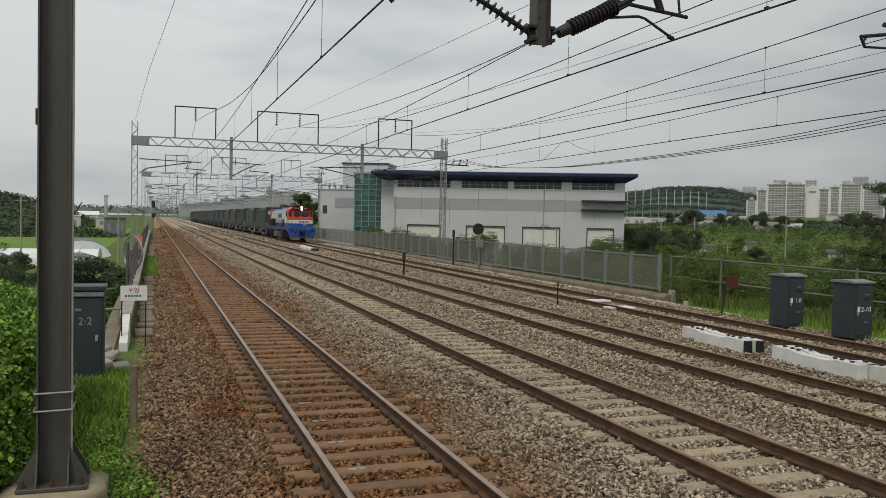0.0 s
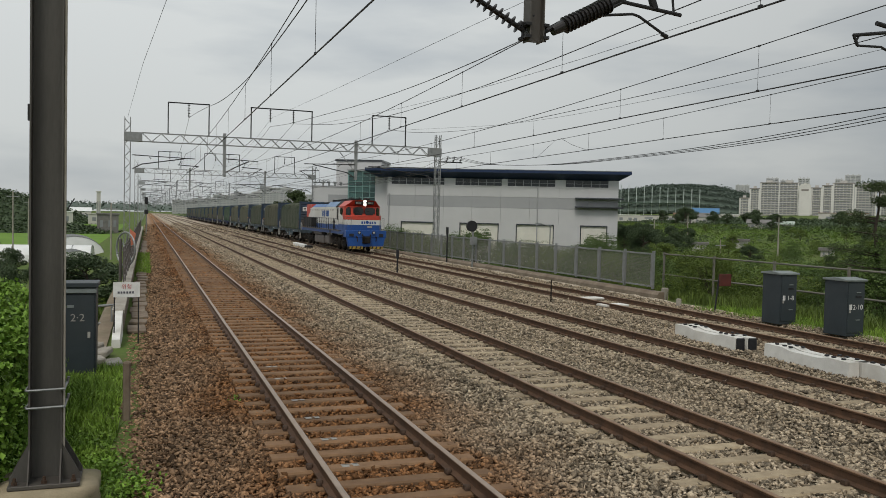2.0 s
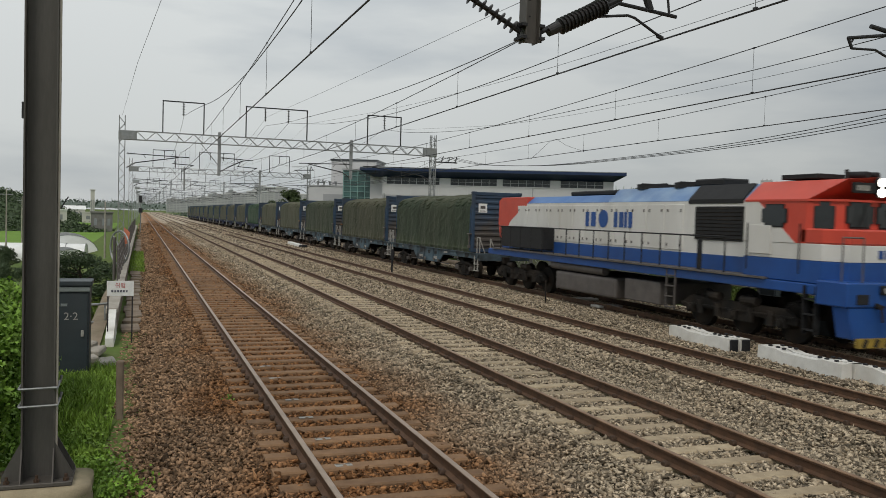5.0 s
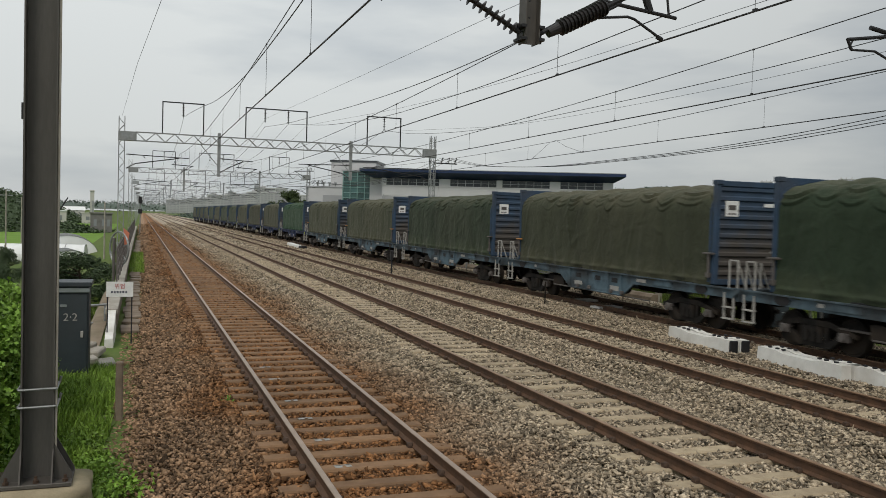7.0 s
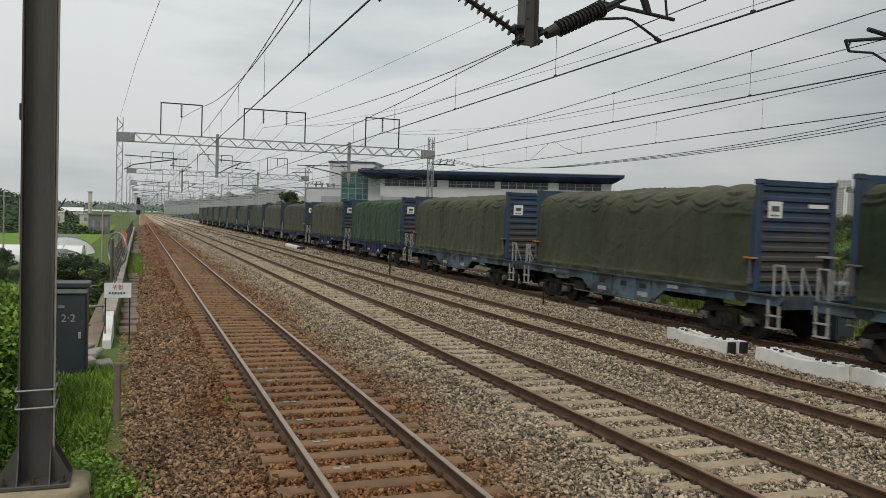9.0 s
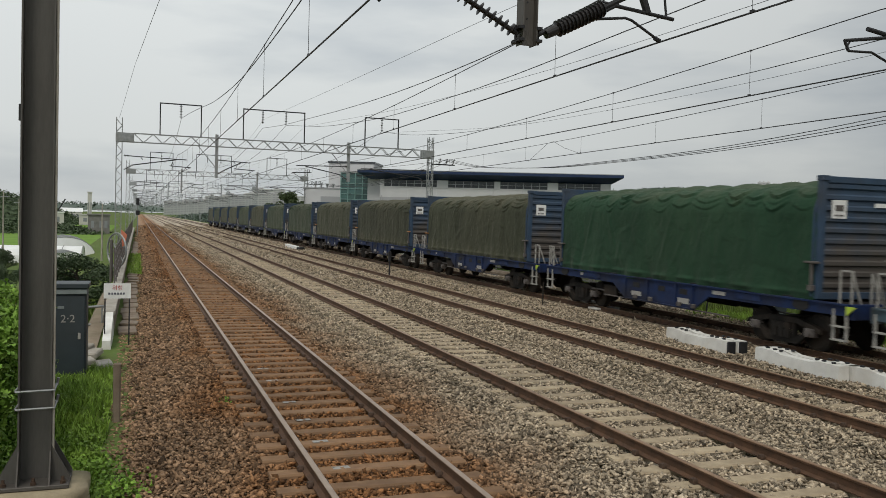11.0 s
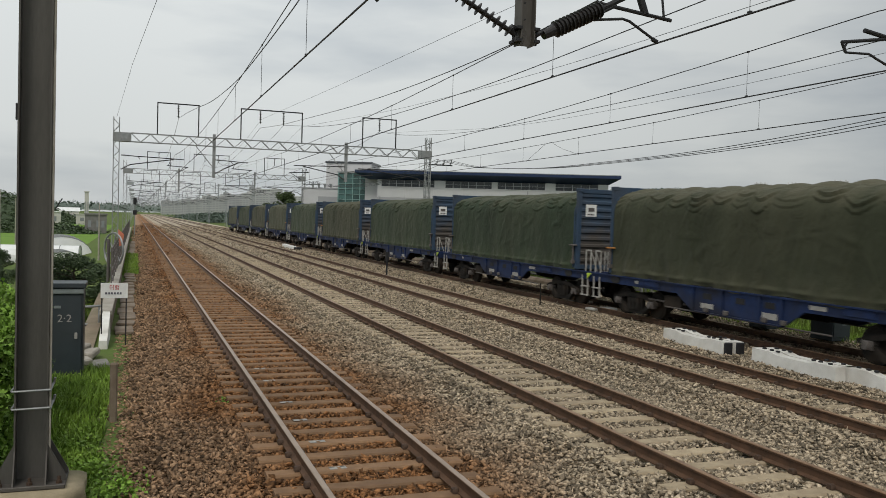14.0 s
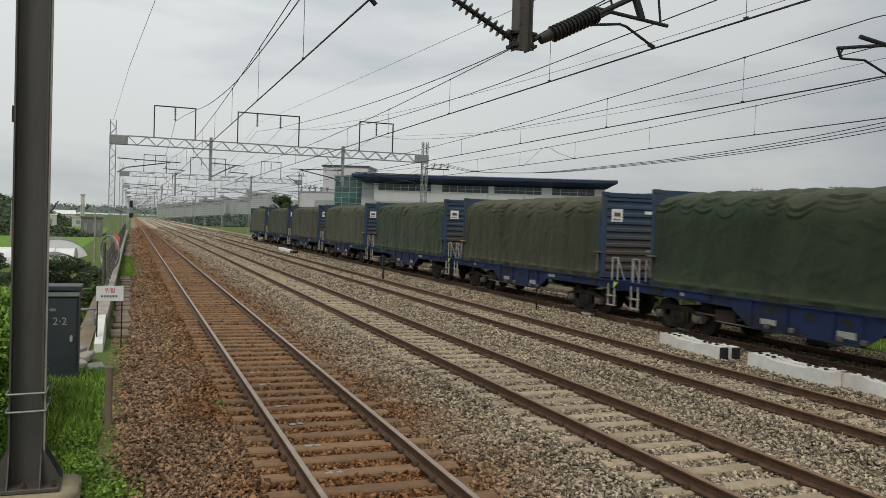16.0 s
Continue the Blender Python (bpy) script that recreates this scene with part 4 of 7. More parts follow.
        bm = B(); rod(bm, (s * 1.22, 10.3, 1.18), (s * 1.22, 14.0, 1.18), 0.15, 14); part("air_reservoir", bm, "tank", t, "grey air cylinder")
        bm = B(); box(bm, (s * 1.36, 5.3, 2.0), (0.1, 0.14, 0.85)); part("hose_reel", soft(bm, 0.03), "soot", t)
        bm = B()
        for yy in (6.2, 6.6):
            box(bm, (s * 1.46, yy, 0.95), (0.05, 0.03, 1.15))
        for z in (0.45, 0.75, 1.05, 1.35):
            box(bm, (s * 1.46, 6.4, z), (0.12, 0.4, 0.03))
        part("side_ladder", bm, "tank", t)
    bm = B(); box(bm, (0, 11.6, 0.66), (2.66, 4.1, 0.66)); part("fuel_tank", soft(bm, 0.12, 3), "tank", t, "dusty rounded fuel tank")
    bm = B(); box(bm, (0, 8.1, 0.74), (2.6, 1.9, 0.66)); part("battery_box", soft(bm, 0.03), "tank", t)
    for y in (7.4, 9.4):
        bm = B(); rod(bm, (0, y, 3.9), (0, y, 4.06), 0.62, 24); box(bm, (0, y, 4.07), (1.1, 0.06, 0.04)); box(bm, (0, y, 4.075), (0.06, 1.1, 0.04))
        part("roof_fan", bm, "soot", t, "dark round roof fan")
    bm = B(); box(bm, (0, 6.2, 4.03), (0.9, 1.3, 0.2)); box(bm, (0, 12.8, 3.84), (0.8, 3.2, 0.16)); part("exhaust_housing", soft(bm, 0.04), "soot", t, "sooty exhaust housing")
    bogie(t, 4.0, (0, 1.75), 0.51, 1.08)
    bogie(t, 17.0, (0, 1.75), 0.51, 1.08)
    return t


# ---------------------------------------------------------------- wagons and their covered containers
W_LEN = 12.19


def build_wagon(paint, label):
    """Flat wagon; y = 0 is the leading face of its load."""
    t = thing("flat_wagon", label, "freight wagon", group="freight train")
    bm = B(); box(bm, (0, W_LEN / 2, 1.10), (1.6, W_LEN + 1.2, 0.16)); part("deck", bm, "bogie", t)
    for s in (-1, 1):
        bm = B()
        prism(bm, [(-0.95, 1.22), (W_LEN + 0.95, 1.22), (W_LEN + 0.95, 0.96), (8.55, 0.94), (7.85, 0.52), (4.40, 0.52), (3.75, 0.94), (-0.95, 0.96)], "x", s * 1.24 - 0.03, s * 1.24 + 0.03)
        part("side_sill", bm, paint, t, "deep-bellied side sill")
        bm = B(); box(bm, (s * 1.25, W_LEN / 2, 1.205), (0.16, W_LEN + 1.9, 0.035)); box(bm, (s * 1.25, 6.12, 0.535), (0.14, 3.4, 0.03))
        part("sill_flange", bm, paint, t)
        for y in (4.45, 5.2, 6.6, 7.8):
            bm = B(); box(bm, (s * 1.29, y, 0.87), (0.05, 0.08, 0.66)); part("rib", bm, paint, t)
        for y, w, h, z in ((3.35, 0.5, 0.10, 1.08), (7.2, 0.5, 0.13, 0.72), (4.85, 0.5, 0.15, 0.72), (W_LEN - 1.9, 0.7, 0.09, 1.09)):
            bm = B(); box(bm, (s * 1.276, y, z), (0.012, w, h)); part("marking_plate", bm, "rail_white", t, "pale illegible marking")
        for y in (4.85, 5.9, 7.2):
            bm = B(); box(bm, (s * 1.274, y, 0.98), (0.014, 0.34, 0.15)); part("sill_opening", bm, "soot", t, "dark slot")
        bm = B(); rod(bm, (s * 0.7, 5.0, 0.72), (s * 0.7, 6.2, 0.72), 0.2, 12); part("brake_cylinder", bm, "bogie", t)
    for y, q in ((-0.98, -1), (W_LEN + 0.98, 1)):
        bm = B(); box(bm, (0, y, 1.06), (2.5, 0.14, 0.34)); part("headstock", soft(bm, 0.015), paint, t)
        bm = B(); box(bm, (0, y + q * 0.15, 0.92), (0.3, 0.34, 0.3)); part("coupler", soft(bm, 0.02), "bogie", t)
        for s in (-1, 1):
            bm = B()
            for a in (0.0, 0.32):
                bar(bm, (s * 1.2, y - q * (0.06 + a), 1.2), (s * 1.2, y - q * (0.06 + a), 1.95), 0.036)
            bar(bm, (s * 1.2, y - q * 0.06, 1.94), (s * 1.2, y - q * 0.38, 1.94), 0.036)
            bar(bm, (s * 1.2, y - q * 0.06, 1.9), (s * 0.95, y - q * 0.04, 1.22), 0.034)
            bar(bm, (s * 0.7, y, 1.2), (s * 0.7, y, 1.9), 0.036); bar(bm, (s * 0.7, y, 1.9), (s * 0.42, y, 1.22), 0.034)
            part("end_handrail", bm, "rail_white", t, "grubby white handrail")
            bm = B()
            for a in (0.0, 0.36):
                bar(bm, (s * 1.27, y - q * (0.1 + a), 1.1), (s * 1.27, y - q * (0.1 + a), 0.4), 0.045)
            for z in (0.42, 0.72):
                box(bm, (s * 1.27, y - q * 0.28, z), (0.14, 0.38, 0.03))
            part("step_ladder", bm, "rail_white", t, "grubby white step")
    bm = B(); rod(bm, (0.15, -0.86, 1.2), (0.15, -0.86, 2.14), 0.09, 10); bw = part("brake_post", bm, "soot", t, "dark hand brake post")
    bm = B(); rod(bm, (0.15, -0.86, 2.14), (0.15, -0.86, 2.18), 0.24, 20); part("brake_wheel", bm, "rail_white", bw, "pale hand brake wheel")
    for s in (-1, 1):
        # black strip paints the line of shade between sill and load
        bm = B(); box(bm, (s * 1.10, W_LEN / 2, 1.235), (0.22, W_LEN - 0.3, 0.05)); part("top_plank", bm, "soot", t, "dark strip for the shade in the gap under the load")
        for y in (0.45, W_LEN - 0.45):
            bm = B(); rod(bm, (s * 1.272, 0, 0), (s * 1.29, 0, 0), 0.13, 16)
            for v in bm.verts:
                v.co.y *= 2.0
                v.co += Vector((0, y, 1.09))
            part("sill_hole", bm, "soot", t, "dark oval opening")
        for y, w_ in ((2.2, 0.85), (W_LEN - 2.3, 1.1)):
            bm = B(); box(bm, (s * 1.282, y, 1.09), (0.03, w_, 0.17)); part("side_panel", soft(bm, 0.008), paint, t)
        for y in (4.35, 5.0, 6.4, 7.2):
            bm = B(); box(bm, (s * 1.31, y, 0.62), (0.07, 0.16, 0.12)); part("lashing_ring", soft(bm, 0.015), "tank", t)
        bm = B(); rod(bm, (s * 1.18, 3.0, 0.50), (s * 1.18, W_LEN - 3.0, 0.50), 0.022, 6); rod(bm, (s * 1.05, 8.4, 0.62), (s * 1.05, 10.2, 0.62), 0.03, 6); part("brake_rigging", bm, "tank", t, "thin brake rod")
        bm = B(); box(bm, (s * 0.9, 8.9, 0.66), (0.5, 0.8, 0.34)); part("brake_box", soft(bm, 0.02), "bogie", t)
    bm = B(); prism(bm, [(-0.9, 1.18), (-1.16, 1.18), (-0.9, 0.98)], "x", -1.33, -1.30)
    part("corner_marker", bm, "lime" if paint == "chassis_new" else paint, t)
    return t


def tarp_mesh(seed, material):
    """Canvas over hoops: near-vertical sides, wide round shoulders, hanging scalloped folds, pulled creases and a rolled hem."""
    rng = np.random.RandomState(seed)
    ny_ = 261
    half = [(-1.25, z) for z in np.linspace(1.24, 1.50, 8)] + [(-1.25, z) for z in np.linspace(1.50, 3.15, 26)[1:]]
    for k in range(1, 41):  # round shoulder, then the nearly flat top
        a = math.pi / 2 * k / 40
        half.append((-1.25 + 0.66 * (1 - math.cos(a)), 3.15 + 0.72 * math.sin(a)))
    half += [(x, 3.87 + 0.11 * (1 - (x / 0.59) ** 2)) for x in np.linspace(-0.59, 0, 10)[1:]]
    P_ = np.array(half + [(-x, z) for x, z in half[-2::-1]])
    n = len(P_)
    tx, tz = np.gradient(P_[:, 0]), np.gradient(P_[:, 1])
    nrm = np.stack([-tz, tx], 1) / np.hypot(tx, tz)[:, None]
    nrm *= np.sign((nrm * (P_ - [0, 2.4])).sum(1))[:, None]
    y = np.linspace(0.10, W_LEN - 0.10, ny_)
    ph = rng.uniform(0, 6, 8)
    h, Y = P_[:, 1][None], y[:, None]
    arc = np.abs(np.concatenate([[0], np.cumsum(np.hypot(np.diff(P_[:, 0]), np.diff(P_[:, 1])))]))
    arc = np.minimum(arc, arc[-1] - arc)[None]  # length of cloth up from the nearer hem
    warp = Y + 0.22 * np.sin(Y * 0.8 + ph[0]) + 0.12 * np.sin(Y * 2.1 + ph[1])
    bay_no = np.floor(warp / 0.95)
    bay = np.abs(np.sin(math.pi * warp / 0.95))
    depth = 0.20 + 0.09 * np.sin(bay_no * 2.3 + ph[2])
    d = np.zeros((ny_, n))
    for off, amp, k in ((0.0, 0.075, 3.7), (0.17, 0.055, 5.1), (0.34, 0.040, 7.9)):  # hanging folds, one below the other
        s = arc - (2.60 - off - depth * bay)
        amp = amp * np.clip(0.62 + 0.62 * np.sin(bay_no * k + off * 9 + ph[5]), 0.0, 1.15) * np.clip(bay * 2.2, 0.15, 1)
        d += amp * np.where(s > 0, np.exp(-s / 0.12), -0.45 * np.exp(s / 0.06))
    side = np.clip((3.3 - h) / 0.5, 0, 1)
    d += side * (0.013 * np.sin(Y * 3.3 + ph[3] + 0.7 * np.sin(h * 1.7 + ph[4])) + 0.004 * np.sin(Y * 8.3 + ph[5] + 0.6 * h))
    for _ in range(46):  # creases pulled tight across the sides
        yc, zc, a = rng.uniform(0, W_LEN), rng.uniform(1.3, 3.3), rng.choice([rng.uniform(0.9, 2.2), rng.uniform(-0.5, 0.5)])
        u = (Y - yc) * math.cos(a) + (h - zc) * math.sin(a)
        v = -(Y - yc) * math.sin(a) + (h - zc) * math.cos(a)
        d += rng.uniform(-0.022, 0.034) * np.exp(-(v / rng.uniform(0.03, 0.07)) ** 2 - (u / rng.uniform(0.25, 0.8)) ** 2)
    low = np.clip((1.9 - h) / 0.66, 0, 1)
    d += low * (0.045 * np.sin(Y * 2.4 + ph[6] + 1.3 * np.sin(Y * 0.9)) + 0.02 * np.sin(Y * 9.0 + ph[7]))
    d += (0.035 + 0.02 * np.sin(Y * 5.3 + ph[1])) * np.exp(-((h - 1.36) / 0.05) ** 2)
    top = np.clip((h - 3.82) / 0.05, 0, 1)
    d += top * (0.035 * np.sin(math.pi * 2 * warp / 0.95) + 0.02 * np.sin(Y * 5.1 + ph[3]))
    ends = np.exp(-(Y - 0.1) / 0.12) + np.exp(-(W_LEN - 0.1 - Y) / 0.12)
    d *= 1 - np.clip(ends, 0, 1)
    d += rng.normal(0, 0.002, (ny_, n))
    x = P_[None, :, 0] + nrm[None, :, 0] * d
    z = P_[None, :, 1] + nrm[None, :, 1] * d - 0.09 * (h < 1.3) * (0.5 + 0.5 * np.sin(Y * 1.9 + ph[2]))
    V = np.stack([x, np.repeat(Y, n, 1), z], -1).reshape(-1, 3)
    i = (np.arange(ny_ - 1)[:, None] * n + np.arange(n - 1)[None]).ravel()
    return raw("tarpaulin", V, np.stack([i, i + n, i + n + 1, i + 1], -1), material, True)


def build_container(seed, material, label):
    t = thing("covered_container", label, "container", group="tarpaulin-covered containers")
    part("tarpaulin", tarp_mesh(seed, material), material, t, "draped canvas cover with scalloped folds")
    bm = B(); box(bm, (0, W_LEN / 2, 1.30), (2.36, W_LEN - 0.1, 0.14)); part("floor_frame", bm, "box_blue", t)
    for y, q in ((0.06, -1), (W_LEN - 0.06, 1)):
        fr = B()
        for s in (-1, 1):
            box(fr, (s * 1.17, y, 2.65), (0.16, 0.14, 2.8))
            box(fr, (s * 1.15, y, 4.0), (0.22, 0.2, 0.12))
        box(fr, (0, y, 3.97), (2.4, 0.13, 0.15)); box(fr, (0, y, 1.32), (2.4, 0.13, 0.16))
        f = part("end_frame", soft(fr, 0.012), "box_blue", t, "blue steel end frame")
        arch = [(-1.27, 1.3), (-1.27, 3.15)] + [(-1.27 + 0.67 * (1 - math.cos(math.pi / 2 * k / 10)), 3.15 + 0.74 * math.sin(math.pi / 2 * k / 10)) for k in range(1, 11)]
        arch += [(-0.3, 3.965), (0.3, 3.965)] + [(-a_, b_) for a_, b_ in arch[::-1]]
        bm = B()
        for a_, b_ in zip(arch, arch[1:]):
            bar(bm, (a_[0], y - q * 0.10, a_[1]), (b_[0], y - q * 0.10, b_[1]), 0.035, 0.05)
        part("cover_rim", bm, "box_blue", f, "blue rim that clamps the canvas")
        for s in (-1, 1):  # plate that fills the corner above the round shoulder
            bm = B(); prism(bm, [(s * 1.20, 3.10)] + [(-s * a_, b_) for a_, b_ in arch[2:12]] + [(s * 0.55, 4.0), (s * 1.20, 4.0)], "y", y - q * 0.065, y - q * 0.085)
            part("corner_plate", bm, "box_blue", f)
        bm = B()
        pts = []
        for k in range(10):
            z0 = 1.38 + k * 0.252
            pts += [(y + q * 0.0, z0), (y + q * 0.0, z0 + 0.10), (y + q * 0.045, z0 + 0.135), (y + q * 0.045, z0 + 0.215)]
        pts = pts + [(y + q * 0.0, 3.92), (y - q * 0.05, 3.92), (y - q * 0.05, 1.38)]
        prism(bm, pts, "x", -1.09, 1.09)
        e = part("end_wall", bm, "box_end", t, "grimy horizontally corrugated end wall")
        if q < 0:
            bm = B(); box(bm, (-0.72, y - 0.06, 3.30), (0.42, 0.02, 0.42)); p = part("placard", bm, "white", e, "white placard with dark marks")
            bm = B(); box(bm, (-0.72, y - 0.074, 3.33), (0.24, 0.012, 0.13)); bars_text(bm, -0.86, y - 0.074, 3.16, (0.08, 0.05, 0.06), 0.04, 0.012, "x"); part("placard_mark", bm, "tank", p)
            bm = B(); box(bm, (0.66, y - 0.06, 3.42), (0.62, 0.02, 0.10)); part("marking_strip", bm, "white", e, "illegible white marking strip")
        for s in (-1, 1):
            bm = B(); rod(bm, (s * 1.31, y - q * 0.08, 1.42), (s * 1.31, y - q * 0.08, 2.05), 0.035, 8); box(bm, (s * 1.31, y - q * 0.08, 1.50), (0.09, 0.14, 0.12))
            lv = part("locking_lever", bm, "tank", f)
            bm = B(); box(bm, (s * 1.31, y - q * 0.08, 2.08), (0.1, 0.42, 0.05)); part("lever_handle", soft(bm, 0.01), "orange" if (seed == 11 and q > 0) or seed == 7 else "tank", lv)
    return t


def wagon_bogie(parent, yc):
    """Two-axle freight bogie."""
    b = thing("bogie", "", "")
    b.parent = parent
    b.matrix_basis = pose(0, yc, 0)
    r = 0.43
    wm = wheel_mesh(r)
    for s in (-1, 1):
        x = s * 1.0
        fr = B()
        prism(fr, [(-1.22, r + 0.10), (-1.02, r + 0.17), (-0.45, r + 0.30), (0.45, r + 0.30), (1.02, r + 0.17), (1.22, r + 0.10), (1.22, r + 0.0), (1.0, r + 0.05), (0.45, r + 0.17), (-0.45, r + 0.17), (-1.0, r + 0.05), (-1.22, r + 0.0)],
              "x", x - 0.07, x + 0.07)
        prism(fr, [(-0.95, r + 0.04), (-0.78, r + 0.04), (-0.38, r - 0.20), (0.38, r - 0.20), (0.78, r + 0.04), (0.95, r + 0.04), (0.48, r - 0.32), (-0.48, r - 0.32)], "x", x - 0.07, x + 0.07)
        for q in (-0.36, 0.36):
            box(fr, (x, q, r - 0.02), (0.13, 0.09, 0.42))
        box(fr, (x + s * 0.03, 0, r + 0.09), (0.16, 0.5, 0.14))
        part("side_frame", fr, "bogie", b)
        for q in (-0.2, 0.0, 0.2):
            sp = B(); rod(sp, (x + s * 0.07, q, r - 0.2), (x + s * 0.07, q, r + 0.14), 0.08, 10); part("coil_spring", sp, "bogie", b)
        for a in (-0.89, 0.89):
            ab = B(); box(ab, (x + s * 0.03, a, r), (0.18, 0.28, 0.20)); rod(ab, (x + s * 0.1, a, r), (x + s * 0.18, a, r), 0.10, 12)
            part("axle_box", soft(ab, 0.015), "tank", b, "dusty axle box")
            part("wheel", wm, "bogie", b, at=pose(s * 0.76, a, r, 0, 0, 0 if s < 0 else 180))
    bm = B(); box(bm, (0, 0, r + 0.2), (2.0, 0.4, 0.2)); part("bolster", bm, "bogie", b)
    return b


LOCO = build_locomotive()
OLD = build_wagon("chassis_old", "flat freight wagon with faded light blue dirty chassis")
NEW = build_wagon("chassis_new", "flat freight wagon with navy blue chassis")
for w_ in (OLD, NEW):
    for yc in (1.25, W_LEN - 1.25):
        wagon_bogie(w_, yc)
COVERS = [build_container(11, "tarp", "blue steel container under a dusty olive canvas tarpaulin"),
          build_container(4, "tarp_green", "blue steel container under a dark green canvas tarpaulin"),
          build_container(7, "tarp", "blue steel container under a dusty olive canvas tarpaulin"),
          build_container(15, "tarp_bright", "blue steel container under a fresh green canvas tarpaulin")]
SPEED, FRONT = 15.87, 92.9
STARTS = (115.1, 129.45, 144.4, 159.5, 174.5, 189.2, 204.1, 219.2, 233.3, 247.65, 262.6, 277.5, 292.2, 307.0, 321.6, 336.2, 350.8)
KIND = (0, 0, 0, 0, 0, 1, 1, 1, 1, 1, 1, 1, 1, 1, 1, 1, 1)
COVER = (1, 0, 1, 2, 0, 3, 0, 2, 0, 1, 1, 0, 1, 2, 0, 1, 2)
TRAIN = [(LOCO, FRONT)]
used = set()
for y0, kd, cv in zip(STARTS, KIND, COVER):
    for src in ((OLD, NEW)[kd], COVERS[cv]):
        ob = copy_thing(src, Matrix()) if src.name in used else src
        used.add(src.name)
        TRAIN.append((ob, y0))


def motions():
    """The train runs at one speed along the track beside the fence."""
    for ob, y0 in TRAIN:
        walk(ob, [(t, pose(TRACKS[3], y0 - SPEED * t, 0)) for t in (0, 4, 8, 12, 16)])


M["stained"] = mat("rust_stained_concrete", (0.26, 0.21, 0.16), (0.17, 0.13, 0.095), 4, 0.9, bump=0.3, stain=(0.12, 0.085, 0.06), stain_amt=0.7, world_co=True)
M["footing"] = mat("mossy_tan_concrete", (0.36, 0.30, 0.20), (0.24, 0.20, 0.13), 4, 0.95, bump=0.5, stain=(0.13, 0.12, 0.06), stain_amt=0.7, world_co=True)
# ---------------------------------------------------------------- near supports of the overhead line
NY = 9.3
col = thing("steel_column", "dark weathered steel H-section column bolted to a concrete footing", "column", pose(-2.845, NY, 0))
bm = B()
for s in (-1, 1):
    box(bm, (s * 0.147, 0, 4.9), (0.016, 0.30, 9.8))
box(bm, (0, 0, 4.9), (0.28, 0.012, 9.8))
part("shaft", bm, "pole", col)
bm = B(); box(bm, (0, 0, 0.02), (0.66, 0.56, 0.04)); part("base_plate", soft(bm, 0.006), "pole", col, "rusty base plate")
for s in (-1, 1):
    for y in (-0.13, 0.13):
        bm = B(); prism(bm, [(s * 0.155, 0.04), (s * 0.33, 0.04), (s * 0.33, 0.09), (s * 0.155, 0.42)], "y", y - 0.007, y + 0.007)
        part("gusset", bm, "pole", col)
    bm = B(); prism(bm, [(-0.15, 0.04), (-0.27, 0.04), (-0.15, 0.36)], "x", s * 0.147 - 0.007, s * 0.147 + 0.007); part("gusset", bm, "pole", col)
for x in (-0.27, 0.0, 0.27):
    bm = B(); rod(bm, (x, -0.22, 0.04), (x, -0.22, 0.11), 0.016, 8); rod(bm, (x, -0.22, 0.04), (x, -0.22, 0.07), 0.03, 6); part("anchor_bolt", bm, "clip", col)
for z in (0.97, 0.79):
    bm = B()
    for a, b in (((-0.175, -0.17), (0.175, -0.17)), ((0.175, -0.17), (0.175, 0.17)), ((0.175, 0.17), (-0.175, 0.17)), ((-0.175, 0.17), (-0.175, -0.17))):
        rod(bm, (*a, z), (*b, z + 0.01), 0.012, 8)
    rod(bm, (0.175, 0.17, z), (0.19, 0.17, z + 0.07), 0.014, 8)
    part("clamp_band", bm, "steel", col, "bent steel clamp rod")
bm = B(); rod(bm, (0.168, -0.12, 0.2), (0.168, -0.12, 9.6), 0.014, 8); part("earth_cable", bm, "concrete", col, "pale earthing cable")
bm = B(); box(bm, (-0.165, -0.1, 3.75), (0.02, 0.07, 0.16)); part("tag_bracket", bm, "dark", col)
bm = B(); box(bm, (-2.84, 9.34, -0.25), (1.0, 0.9, 0.49)); bmesh.ops.subdivide_edges(bm, edges=bm.edges[:], cuts=5, use_grid_fill=True)
for v in bm.verts:
    e_ = v.co - Vector((-2.84, 9.34, -0.25))
    k_ = 1 - 0.16 * max(0, (e_.x / 0.5) ** 2 + (e_.y / 0.45) ** 2 - 1.0)
    v.co.x, v.co.y = -2.84 + e_.x * k_, 9.34 + e_.y * k_
    if max(abs(e_.x) / 0.36, abs(e_.y) / 0.33) > 1:
        v.co += Vector((noise.noise(v.co * 4), noise.noise(v.co * 4 + Vector((9, 0, 0))), noise.noise(v.co * 5) - 0.6)) * 0.05
tagged(part("column_footing", bm, "footing", smooth=True), "stained concrete footing under a steel column", "footing")

near = thing("near_gantry", "overhead line cross beam with hanging posts above the tracks", "gantry", pose(0, NY, 0))
bm = B(); truss(bm, -2.8, 18.8, 0, 7.45, 8.05); part("cross_beam", bm, "steel", near)
bm = B(); lattice_mast(bm, 18.9, 0, -0.5, 9.0); part("mast", bm, "steel", near)


